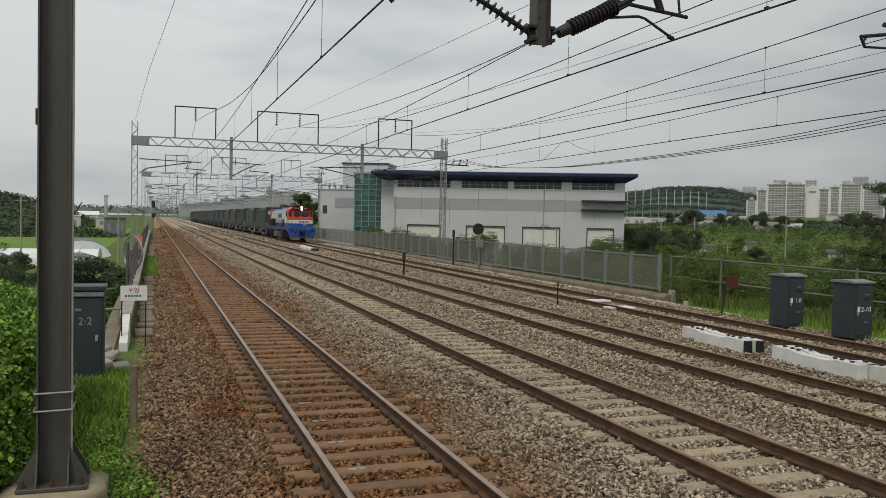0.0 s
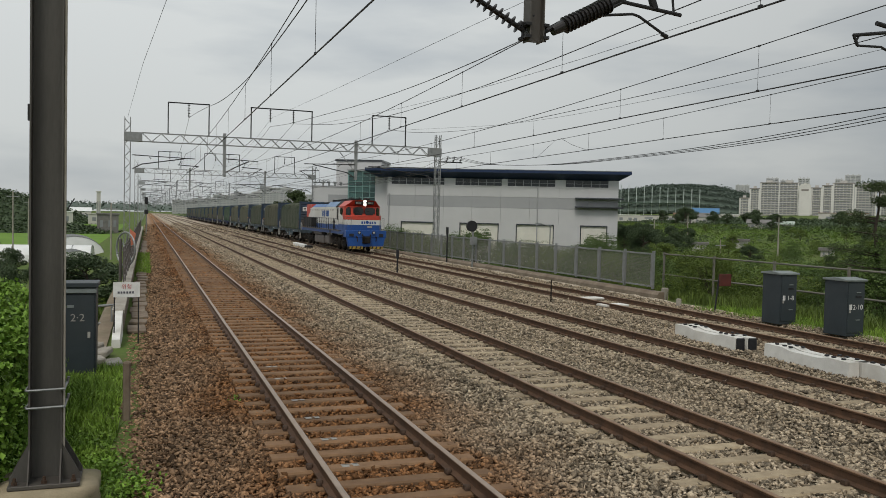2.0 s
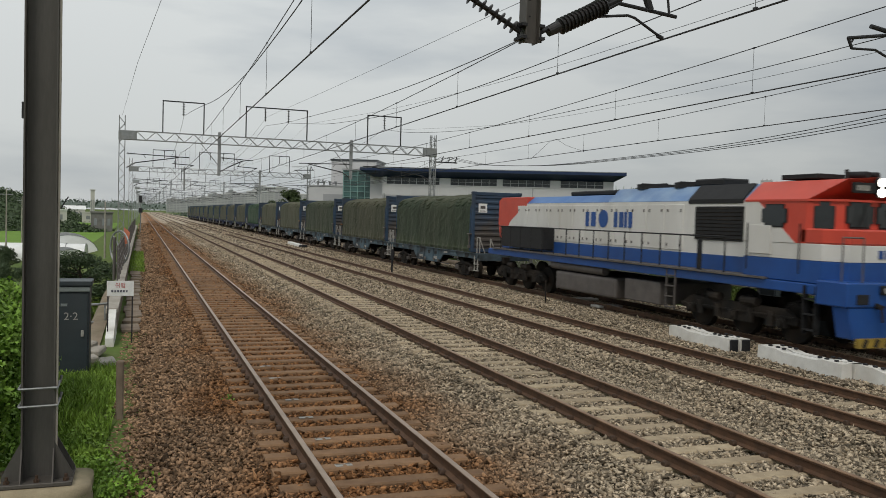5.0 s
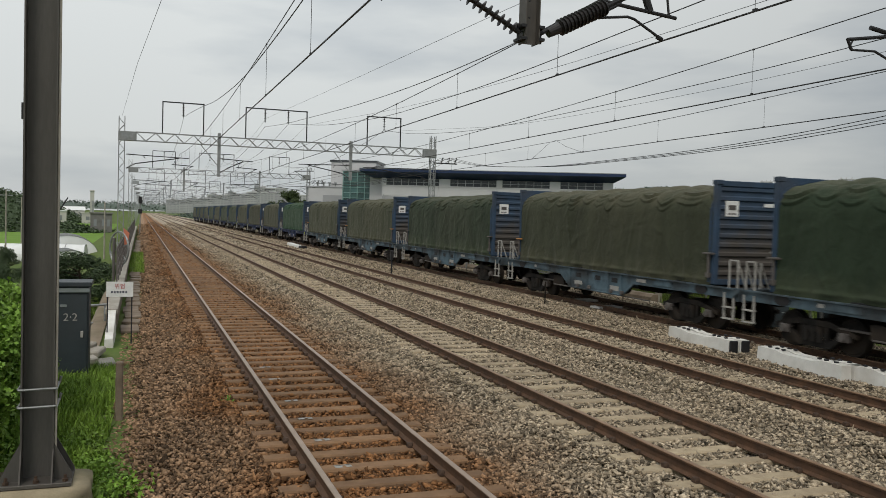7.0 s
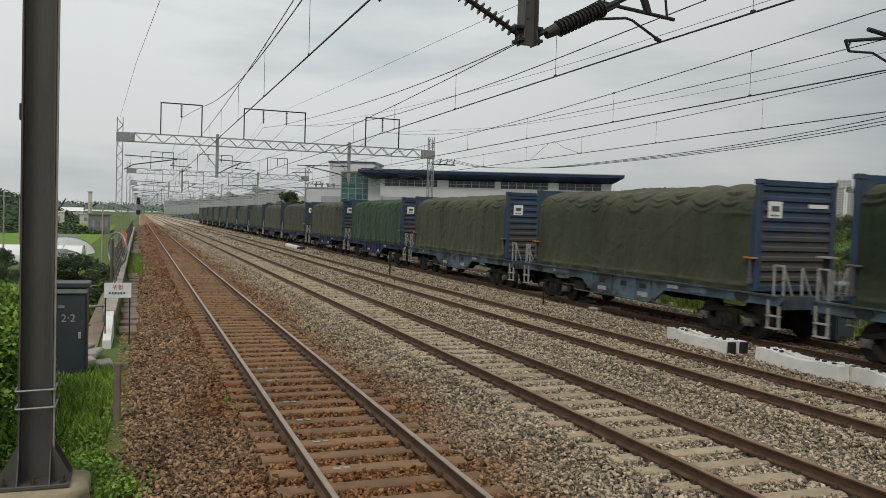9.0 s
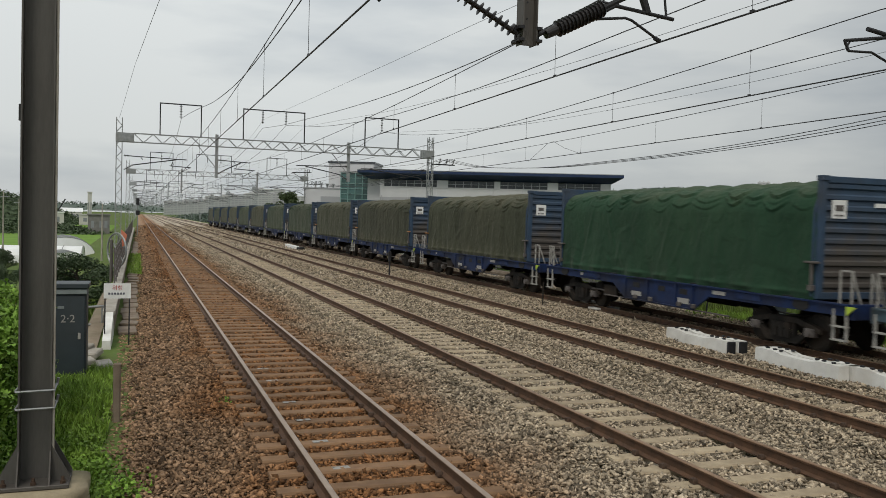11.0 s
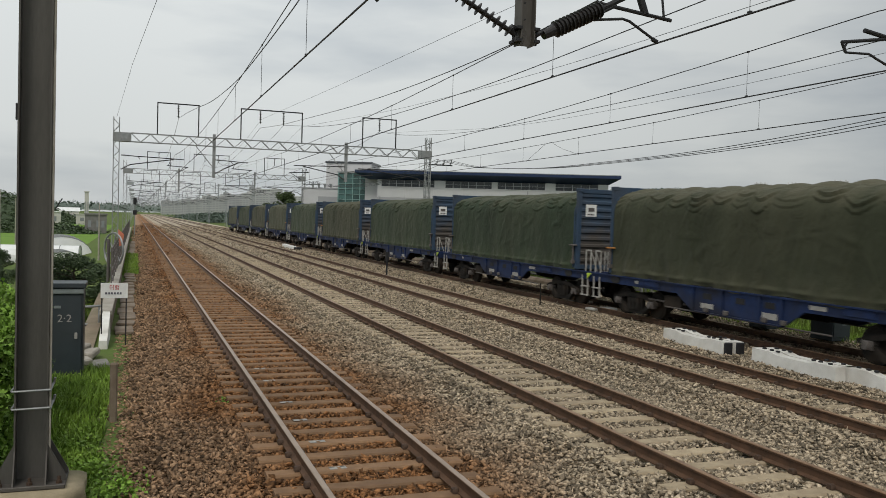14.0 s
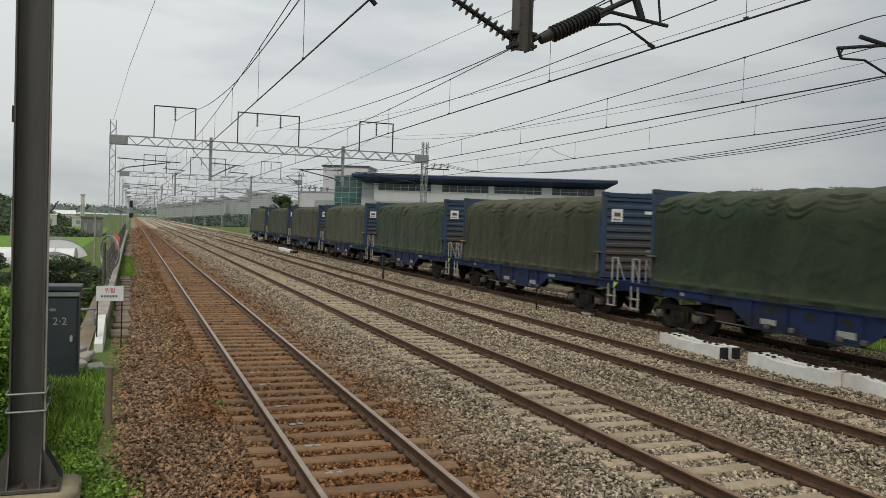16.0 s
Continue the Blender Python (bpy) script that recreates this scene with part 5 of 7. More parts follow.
def hanging_post(x, low, parent):
    bm = B()
    for s in (-1, 1):
        box(bm, (x + s * 0.09, 0, (low + 8) / 2), (0.014, 0.2, 8 - low))
    box(bm, (x, 0, (low + 8) / 2), (0.18, 0.012, 8 - low))
    p = part("drop_post", bm, "pole", parent, "dark hanging steel post")
    for s in (-1, 1):
        bm = B()
        for z in (low + 0.05, low + 0.2):
            box(bm, (x + s * 0.12, 0, z), (0.07, 0.24, 0.035))
        rod(bm, (x + s * 0.15, 0, low + 0.02), (x + s * 0.15, 0, low + 0.24), 0.018, 8)
        part("hinge_bracket", bm, "dark", p)
    for k in range(14):
        bm = B(); rod(bm, (x - 0.05, -0.105, low + 0.3 + k * 0.2), (x - 0.05, -0.09, low + 0.3 + k * 0.2), 0.012, 6); part("rivet", bm, "dark", p)


hanging_post(2.545, 4.97, near)
hanging_post(12.3, 4.97, near)
bm = B(); insulator(bm, (2.36, 0, 5.13), (1.62, 0, 5.50), 0.085, 9, 12, 0.03); part("arm_insulator", bm, "insul", near, "ribbed dark insulator")
bm = B(); rod(bm, (2.42, 0, 5.10), (2.34, 0, 5.14), 0.035, 8); part("arm_socket", bm, "dark", near)
bm = B(); rod(bm, (1.62, 0, 5.50), (0.4, 0, 6.12), 0.03, 8); rod(bm, (0.75, 0, 5.94), (-0.5, 0, 6.0), 0.022, 8)
rod(bm, (-0.42, 0, 5.95), (0.62, 0, 5.36), 0.02, 8); rod(bm, (0.62, 0, 5.36), (0.68, 0, 5.30), 0.03, 8)
part("cantilever_arm", bm, "dark", near, "dark tubular support arm")
bm = B(); prof = [(0.0, 0.06), (0.18, 0.07), (0.19, 0.085)]
for k in range(13):
    f_ = 0.20 + 0.79 * k / 13
    prof += [(f_, 0.082), (f_ + 0.006, 0.108), (f_ + 0.022, 0.100), (f_ + 0.034, 0.082)]
turned(bm, (2.80, 0, 5.135), (3.62, 0, 5.56), prof + [(1.0, 0.06)], 14)
part("arm_insulator", bm, "insul", near, "long black ribbed insulator")
bm = B(); rod(bm, (2.68, 0, 5.11), (2.82, 0, 5.19), 0.03, 8); part("arm_socket", bm, "dark", near)
bm = B()
rod(bm, (3.62, 0, 5.56), (5.4, 0, 6.5), 0.035, 8); rod(bm, (3.55, 0, 5.62), (4.66, 0, 5.52), 0.026, 8)
rod(bm, (3.82, 0, 5.62), (3.52, 0, 5.45), 0.024, 8); rod(bm, (3.52, 0, 5.45), (3.50, 0, 5.39), 0.026, 8); rod(bm, (3.50, 0, 5.40), (3.93, 0, 5.46), 0.018, 8)
rod(bm, (3.93, 0, 5.46), (4.03, 0, 5.44), 0.018, 8); rod(bm, (4.03, 0, 5.44), (4.42, 0, 5.24), 0.018, 8); rod(bm, (4.38, 0, 5.25), (4.46, 0, 5.22), 0.03, 8)
rod(bm, (4.12, 0, 5.9), (4.26, 0, 5.56), 0.05, 8); rod(bm, (4.5, 0, 5.9), (4.55, 0, 5.54), 0.016, 8); rod(bm, (3.75, 0, 5.9), (3.82, 0, 5.62), 0.014, 8)
part("cantilever_arm", bm, "dark", near, "dark registration arm with curved steady arm")
bm = B()
rod(bm, (7.58, 0, 5.54), (9.6, 0, 5.85), 0.026, 8); rod(bm, (7.58, 0, 5.55), (7.66, 0, 5.40), 0.022, 8); rod(bm, (7.66, 0, 5.40), (8.1, 0, 5.42), 0.018, 8); rod(bm, (8.1, 0, 5.42), (8.6, 0, 5.24), 0.018, 8)
rod(bm, (7.62, 0, 5.44), (7.70, 0, 5.57), 0.014, 8)
part("steady_arm", bm, "dark", near, "dark curved steady arm")
bm = B(); rod(bm, (8.0, 0, 5.75), (12.2, 0, 5.2), 0.035, 8)
part("cantilever_arm", bm, "dark", near, "dark registration arm")

# ---------------------------------------------------------------- depot building
BM = Matrix.Translation((25.94, 98.57, 0)) @ Matrix.Rotation(-math.atan2(12.46, 24.92), 4, "Z")  # +x along the facade, +y into the building
BL, BASE = 27.95, -2.9
depot = thing("depot_building", "pale grey clad depot with blue roof edge and roller shutters", "building", BM)
DOORS = ((1.88, 5.87), (9.14, 13.68), (16.0, 20.32), (23.67, 26.65))
DTOP = 2.08


def slab(name, u0, u1, y0, y1, z0, z1, m, parent, label="", bev=0.0):
    bm = B(); box(bm, ((u0 + u1) / 2, (y0 + y1) / 2, (z0 + z1) / 2), (u1 - u0, y1 - y0, z1 - z0))
    if bev:
        soft(bm, bev)
    return part(name, bm, m, parent, label)


edges = [0.0] + [v for d in DOORS for v in d] + [BL]
for a, b in zip(edges[::2], edges[1::2]):
    slab("wall_pier", a, b, 0, 0.3, BASE, DTOP, "wall", depot)
y_ = 0.0
for k in range(8):  # cladding panels with narrow joints
    u0, u1 = BL * k / 8, BL * (k + 1) / 8
    slab("wall_panel", u0 + 0.01, u1 - 0.01, 0.0, 0.3, DTOP, 4.08, "wall", depot)
    slab("wall_panel", u0 + 0.01, u1 - 0.01, 0.0, 0.3, 4.10, 5.42, "wall_band", depot, "mid-grey cladding panel")
    slab("wall_panel", u0 + 0.01, u1 - 0.01, 0.0, 0.3, 5.44, 6.72, "wall", depot)
slab("wall_backing", 0.02, BL - 0.02, 0.3, 17.7, DTOP, 7.7, "wall_band", depot)
slab("side_wall", BL - 0.3, BL, 0.3, 18, BASE, 7.7, "wall", depot)
slab("side_wall", 0, 0.3, 0.3, 18, BASE, 7.7, "wall", depot)
slab("rear_wall", 0.3, BL - 0.3, 17.7, 18, BASE, 7.7, "wall", depot)
for a, b in DOORS:
    slab("door_frame", a - 0.12, b + 0.12, -0.03, 0.10, DTOP - 0.02, DTOP + 0.14, "window_dark", depot, "dark door head")
    d = slab("roller_shutter", a, b, 0.16, 0.22, BASE, DTOP - 0.02, "shutter", depot, "cream roller shutter")
    n = 26
    for k in range(n):
        slab("shutter_slat", a, b, 0.135, 0.16, BASE + (DTOP - BASE) * k / n + 0.02, BASE + (DTOP - BASE) * (k + 1) / n - 0.01, "shutter", d)
    for u in (a - 0.06, b + 0.06):
        slab("door_jamb", u - 0.06, u + 0.06, -0.02, 0.15, BASE, DTOP, "window_dark", depot)
for a, b in ((0.5, 7.05), (8.4, 14.05), (14.75, 20.45), (21.7, 26.75)):
    w = slab("clerestory_window", a, b, 0.06, 0.2, 6.78, 7.55, "window_dark", depot, "dark louvred window band")
    n = round((b - a) / 1.0)
    for k in range(n + 1):
        u = a + (b - a) * k / n
        slab("mullion", u - 0.03, u + 0.03, 0.0, 0.08, 6.78, 7.55, "wall_band", w)
    slab("transom", a, b, 0.02, 0.07, 7.14, 7.18, "wall_band", w)
for a, b in ((-0.0, 0.5), (7.05, 8.4), (14.05, 14.75), (20.45, 21.7), (26.75, BL)):
    slab("window_pier", a, b, 0.0, 0.3, 6.72, 7.62, "wall", depot)
slab("sill_band", 0, BL, -0.05, 0.0, 6.66, 6.76, "wall", depot)
bm = B(); prism(bm, [(-1.3, 8.62), (-1.3, 8.30), (0.2, 7.60), (18.6, 7.60), (19.4, 8.3), (19.4, 8.62)], "x", -2.6, 29.3)
for v in bm.verts:
    if v.co.z < 8.0:
        v.co.x = min(max(v.co.x, -1.2), 28.0)
part("roof", bm, "roof_blue", depot, "dark blue flared metal roof edge")
slab("roof_cap", -2.6, 29.3, -1.3, 19.4, 8.62, 8.70, "steel", depot)
for z in (5.42, 4.38):
    slab("canopy", 22.85, 28.5, -0.8, 0.0, z - 0.08, z + 0.10, "window_dark", depot, "dark projecting canopy", 0.02)
bm = B(); rod(bm, (18.4, -0.1, BASE), (18.4, -0.1, 6.6), 0.06, 8); rod(bm, (0.25, -0.1, BASE), (0.25, -0.1, 5.6), 0.06, 8); part("downpipe", bm, "wall_band", depot)
# glazed stair tower, lower wing and roof house
slab("link_wall", -1.75, 0.0, 1.0, 9, BASE, 7.75, "wall", depot, "pale grey link wall")
slab("tower_core", -5.2, -1.8, 2.3, 9, BASE, 8.2, "window_dark", depot)
nu, nz = 4, 17
for i in range(nu):
    for k in range(nz):
        u0, u1 = -5.37 + 3.66 * i / nu, -5.37 + 3.66 * (i + 1) / nu
        z0, z1 = BASE + (8.4 - BASE) * k / nz, BASE + (8.4 - BASE) * (k + 1) / nz
        slab("glass_pane", u0 + 0.05, u1 - 0.05, 2.06, 2.12, z0 + 0.05, z1 - 0.05, "glass_green", depot, "green-tinted pane" if not (i or k) else "")
for i in range(nu + 1):
    u = -5.37 + 3.66 * i / nu
    slab("mullion", u - 0.05, u + 0.05, 1.98, 2.16, BASE, 8.42, "frame_green", depot)
for k in range(nz + 1):
    z = BASE + (8.4 - BASE) * k / nz
    slab("transom", -5.4, -1.68, 1.97, 2.15, z - 0.04, z + 0.04, "frame_green", depot)
slab("tower_side", -5.45, -5.37, 2.0, 9, BASE, 8.45, "frame_green", depot)
slab("tower_roof", -5.6, -1.6, 1.9, 9.2, 8.42, 8.62, "wall_band", depot)
slab("wing_wall", -11.2, -5.45, 6.0, 16, BASE, 6.45, "wall", depot, "lower pale grey wing")
slab("wing_coping", -11.3, -5.45, 5.93, 16.1, 6.45, 6.60, "wall_band", depot)
slab("wing_panel", -9.0, -5.6, 5.95, 6.0, 4.15, 5.45, "wall_band", depot, "mid-grey panel")
for z in (0.2, 3.4):
    slab("wing_window", -10.6, -10.0, 5.94, 6.02, z, z + 1.0, "window_dark", depot, "small dark window")
slab("roof_house", -9.0, -2.8, 10, 16, 6.4, 10.1, "wall", depot, "roof-top machine house")
slab("roof_house_cap", -9.15, -2.65, 9.9, 16.1, 10.1, 10.35, "window_dark", depot)
for k in range(4):
    bm = B(); rod(bm, (-9.9 + 0.8 * k, 6.6, 6.6), (-9.9 + 0.8 * k, 6.6, 7.1), 0.12, 10); rod(bm, (-9.9 + 0.8 * k, 6.6, 7.0), (-9.9 + 0.8 * k, 6.6, 7.15), 0.2, 10)
    part("roof_vent", bm, "steel", depot)

# ---------------------------------------------------------------- panel fence beside the last track
M["mesh"] = mat("grey_green_mesh_panel", (0.24, 0.245, 0.205), (0.17, 0.175, 0.145), 5, 0.7, 0.2, stain=(0.22, 0.22, 0.18))


def mesh_panel(w, h):
    """Wire mesh: close uprights and cross wires."""
    bm = B()
    n = int(w / 0.045)
    for k in range(n + 1):
        y = -w / 2 + w * k / n
        box(bm, (0, y, h / 2), (0.004, 0.013, h))
    for k in range(23):
        box(bm, (0.008, 0, h * k / 22), (0.004, w, 0.011))
    return mesh_of("mesh_infill", bm, "mesh")


fence = thing("panel_fence", "grey steel fence of framed wire mesh panels on a kerb", "fence")
FX = lambda y: 17.45 - 0.006 * (y - 28)
pm = mesh_panel(1.96, 1.32)
for k in range(40):
    y = 28.7 + 2.1 * k
    bm = B(); box(bm, (0, 0, 0.85), (0.09, 0.09, 1.5)); box(bm, (0, 0, 1.62), (0.11, 0.11, 0.03)); part("fence_post", bm, "steel", fence, at=pose(FX(y), y, 0.0))
    p = part("fence_panel", pm, "mesh", fence, at=pose(FX(y + 1.05), y + 1.05, 0.2))
    if k < 22:
        bm = B()
        for z in (0.0, 1.32):
            box(bm, (-0.02, 0, z), (0.05, 1.98, 0.06))
        for s in (-1, 1):
            box(bm, (-0.02, s * 0.96, 0.66), (0.05, 0.06, 1.3))
        part("panel_frame", bm, "steel", p)
bm = B(); prism(bm, [(17.15, -0.6), (17.7, -0.6), (17.65, 0.03), (17.3, 0.03), (17.2, -0.08)], "y", 28.0, 115)
for v in bm.verts:
    v.co.x -= 0.006 * (v.co.y - 28)
tagged(part("fence_kerb", bm, "stained"), "weathered concrete kerb under the mesh fence", "kerb", kind="structure")
bm = B(); box(bm, (17.62, 28.1, -0.1), (0.22, 0.22, 0.6)); tagged(part("kerb_end_block", soft(bm, 0.03), "concrete"), "broken concrete block at the end of the kerb", "concrete block")
# pipe rail fence
M["fence_pipe"] = mat("dull_weathered_pipe", (0.20, 0.195, 0.165), (0.13, 0.125, 0.105), 3, 0.7, 0.2, 0.1, stain=(0.12, 0.085, 0.055), stain_amt=0.5)
rf = thing("pipe_fence", "grey steel two-rail pipe fence behind the trackside cabinets", "fence")
for k in range(9):
    y = 29.2 - 3.2 * k
    bm = B(); rod(bm, (18.3, y, -1.1), (18.3, y, 1.58), 0.05, 10); part("fence_post", bm, "fence_pipe", rf)
for z in (1.5, 0.66):
    bm = B(); rod(bm, (18.3, 29.3, z), (18.3, 3, z), 0.032, 8); part("fence_rail", bm, "fence_pipe", rf)


# ---------------------------------------------------------------- trackside cabinets
def text_mesh(body, size, material):
    cu = bpy.data.curves.new("lettering", "FONT")
    cu.body, cu.size, cu.extrude, cu.align_x, cu.align_y = body, size, 0.002, "CENTER", "CENTER"
    tmp = bpy.data.objects.new("lettering", cu)
    me = bpy.data.meshes.new_from_object(tmp)
    bpy.data.objects.remove(tmp)
    me.materials.clear()
    me.materials.append(M[material])
    return me


def cabinet(x, y, w, d, h, text, label, z0=-0.18):
    """Box with overhanging lid; x, y is the corner nearest to the tracks and the viewer."""
    t = thing("equipment_cabinet", label, "cabinet", pose(x, y, z0), "trackside cabinets")
    bm = B(); box(bm, (w / 2, d / 2, h / 2), (w, d, h)); body = part("body", soft(bm, 0.012), "cabinet", t)
    bm = B(); prism(bm, [(-0.05, h), (d + 0.05, h), (d + 0.05, h + 0.05), (d / 2, h + 0.10), (-0.05, h + 0.05)], "x", -0.05, w + 0.05); part("lid", soft(bm, 0.008), "cabinet_top", t, "pale worn sloping lid")
    bm = B(); box(bm, (w / 2, -0.012, h / 2 + 0.02), (w - 0.08, 0.02, h - 0.16)); door = part("door", soft(bm, 0.006), "cabinet", t)
    bm = B(); box(bm, (w * 0.62, -0.03, h * 0.80), (0.14, 0.02, 0.025)); part("vent_slot", bm, "cabinet_top", door); bm = B(); box(bm, (w * 0.62, -0.03, h * 0.30), (0.14, 0.02, 0.025)); part("vent_slot", bm, "cabinet_top", door)
    bm = B(); box(bm, (w * 0.62, -0.027, h * 0.72), (0.20, 0.015, 0.05)); part("vent_hood", bm, "dark", door)
    bm = B(); box(bm, (w * 0.16, -0.035, h * 0.46), (0.05, 0.03, 0.09)); part("door_handle", soft(bm, 0.008), "rail_white", door, "pale door handle")
    part("lettering", text_mesh(text, 0.19, "white"), "white", door, "white painted number", at=pose(w * 0.60, -0.027, h * 0.53, 90, 0, 0))
    bm = B(); bars_text(bm, w * 0.14, -0.028, h * 0.535, (0.035, 0.03), 0.15, 0.012, "x"); part("painted_mark", bm, "white", door)
    return t


cabinet(16.0, 19.92, 0.62, 0.76, 1.50, "1-8", "dark slate-grey metal trackside cabinet with pale lid, numbered 1-8")
cabinet(16.0, 17.42, 0.64, 0.78, 1.50, "2-10", "dark slate-grey metal trackside cabinet with pale lid, numbered 2-10")
# cabinet by the steel column
lc = thing("equipment_cabinet", "dark slate-grey metal cabinet with grey cap, numbered 2-2", "cabinet", pose(-3.50, 16.85, -0.36), "trackside cabinets")
bm = B(); box(bm, (0.36, 0.3, 0.86), (0.72, 0.6, 1.72)); part("body", soft(bm, 0.012), "cabinet", lc)
bm = B(); box(bm, (0.36, 0.28, 1.74), (0.80, 0.72, 0.09)); part("lid", soft(bm, 0.012), "cabinet", lc, "dark metal cap")
bm = B(); box(bm, (0.36, -0.03, 1.63), (0.74, 0.05, 0.09)); part("rain_strip", soft(bm, 0.01), "cabinet_top", lc, "grey rain strip")
bm = B(); box(bm, (0.36, -0.012, 0.82), (0.66, 0.02, 1.48)); door = part("door", soft(bm, 0.006), "cabinet", lc)
part("lettering", text_mesh("2·2", 0.20, "rail_white"), "rail_white", door, "pale painted number", at=pose(0.40, -0.026, 1.12, 90, 0, 0))
bm = B(); bars_text(bm, 0.13, -0.028, 1.12, (0.03, 0.025), 0.13, 0.012, "x"); part("painted_mark", bm, "rail_white", door)
bm = B(); box(bm, (0.28, -0.027, 1.34), (0.11, 0.012, 0.05)); part("name_plate", bm, "cabinet_top", door)
bm = B(); box(bm, (0.60, -0.035, 0.80), (0.05, 0.03, 0.12)); part("door_handle", soft(bm, 0.008), "rail_white", door, "pale door handle")

# ---------------------------------------------------------------- small trackside things
sg = thing("warning_sign", "white warning board with red and grey writing on two thin posts", "sign", pose(-2.335, 21.1, 0))
bm = B(); box(bm, (0, 0, 0.90), (0.60, 0.012, 0.36)); board = part("board", bm, "white", sg)
for s in (-1, 1):
    bm = B(); box(bm, (s * 0.27, 0.02, 0.22), (0.03, 0.03, 1.3)); part("post", bm, "dark", sg)
M["red_ink"] = mat("red_ink", (0.42, 0.05, 0.05), (0.36, 0.04, 0.04), 10, 0.7)
M["grey_ink"] = mat("dark_grey_ink", (0.10, 0.10, 0.13), (0.08, 0.08, 0.1), 10, 0.7)
part("headline", text_mesh("위험", 0.13, "red_ink"), "red_ink", board, "red headline", at=pose(0, -0.009, 0.965, 90, 0, 0))
bm = B(); bars_text(bm, -0.20, -0.009, 0.835, (0.045, 0.04, 0.045, 0.04, 0.045, 0.04), 0.05, 0.004, "x"); part("small_writing", bm, "grey_ink", board, "small illegible writing")
# painted marks on a few sleepers of the first track
for k, y in enumerate((9.52, 10.72, 11.92, 13.12, 14.92, 16.12)):
    bm = B(); bars_text(bm, 0, 0, 0, (0.09, 0.07), 0.003, 0.10, "x"); bars_text(bm, 0.0, 0.03, 0.0, (0.20,), 0.003, 0.02, "x")
    tagged(part("painted_sleeper_mark", bm, "rail_white", at=pose(0.30, y, -0.163, 0, 0, 4)), "small worn white paint mark on a sleeper", "paint mark", "sleeper marks", "structure")
# spare sleepers lying beside the track
for x, y, rz, ends in ((11.62, 17.55, -3.0, True), (11.93, 17.50, -3.0, True), (11.60, 14.1, -3.5, False), (11.90, 14.05, -3.5, False), (11.77, 11.6, -3.0, False)):
    t = thing("spare_sleeper", "pale new concrete sleeper lying on the ballast along the track", "sleeper", pose(x, y, -0.05, 0, 0, rz), "spare sleepers")
    bm = B()
    prism(bm, [(-0.14, -0.24), (0.14, -0.24), (0.12, 0.13), (-0.12, 0.13)], "y", -1.3, 1.3)
    bmesh.ops.subdivide_edges(bm, edges=[e for e in bm.edges if abs(e.verts[0].co.y - e.verts[1].co.y) > 1], cuts=8)
    for v in bm.verts:
        if v.co.z > 0 and abs(v.co.y) < 0.5:
            v.co.z -= 0.05
    part("body", bm, "trough", t)
    for yy in (-1.0, -0.72, -0.52, 0.6, 0.8, 1.05):
        bm = B(); box(bm, (0.02, yy, 0.145), (0.08, 0.08, 0.04)); part("rail_fixing", soft(bm, 0.012), "dark", t, "dark rail fastening")
    if ends:
        bm = B(); box(bm, (0, -1.33, -0.03), (0.22, 0.07, 0.30)); part("end_cap", soft(bm, 0.02), "dark", t, "black end pad")
for x, y, rz in ((13.75, 27.3, 8), (13.35, 25.0, 6)):
    bm = B(); box(bm, (0, 0, 0), (1.0, 0.55, 0.08)); tagged(part("pale_slab", soft(bm, 0.02), "trough", at=pose(x, y, -0.10, 0, 0, rz)), "pale concrete slab between the rails", "slab", "pale slabs")
for k, (x, y) in enumerate(((11.62, 76.0), (11.7, 79.5))):
    bm = B(); box(bm, (0, 0, 0), (0.45, 3.0, 0.3)); soft(bm, 0.05); tagged(part("white_sack", bm, "white", at=pose(x, y, -0.1, 0, 0, -3)), "white bundle lying between the tracks", "bundle", "white bundles")
    bm = B(); box(bm, (0, 0, 0), (0.5, 0.8, 0.25)); soft(bm, 0.05); tagged(part("dark_bundle", bm, "dark", at=pose(x + 0.1, y - 2.4, -0.1, 0, 0, 10)), "dark bundle lying between the tracks", "bundle")
bm = B(); rod(bm, (12.04, 27.1, -0.4), (12.04, 27.1, 0.62), 0.025, 8); tagged(part("steel_stake", bm, "bogie"), "thin rusty steel stake standing in the ballast", "stake")
for (x, y, h) in ((10.6, 42.0, 0.9), (17.0, 52.0, 2.0)):
    bm = B(); rod(bm, (x, y, -0.4), (x, y, h), 0.05, 8); box(bm, (x, y, h - 0.1), (0.14, 0.14, 0.5)); tagged(part("marker_post", soft(bm, 0.01), "dark"), "dark marker post beside the track", "marker post", "marker posts")
rs = thing("rusty_board", "rust-red metal board on a leaning post by the fence", "sign", pose(16.75, 23.6, -0.45))
bm = B(); rod(bm, (-0.25, 0, 0), (-0.05, 0.02, 1.5), 0.03, 8); part("post", bm, "dark", rs)
M["rustred"] = mat("rust_red_paint", (0.11, 0.025, 0.018), (0.07, 0.02, 0.016), 6, 0.7)
bm = B(); box(bm, (0.15, -0.03, 1.32), (0.5, 0.03, 0.42)); part("board", soft(bm, 0.01), "rustred", rs)
bm = B(); box(bm, (16.35, 25.4, -0.2), (0.14, 0.16, 0.5)); tagged(part("stone_marker", soft(bm, 0.02), "concrete"), "small pale stone marker by the track", "marker")
bm = B(); box(bm, (-2.165, 13.5, 0.02), (0.11, 0.11, 0.92)); tagged(part("concrete_stub", soft(bm, 0.02), "stained"), "short weathered concrete stub post in the grass", "post")
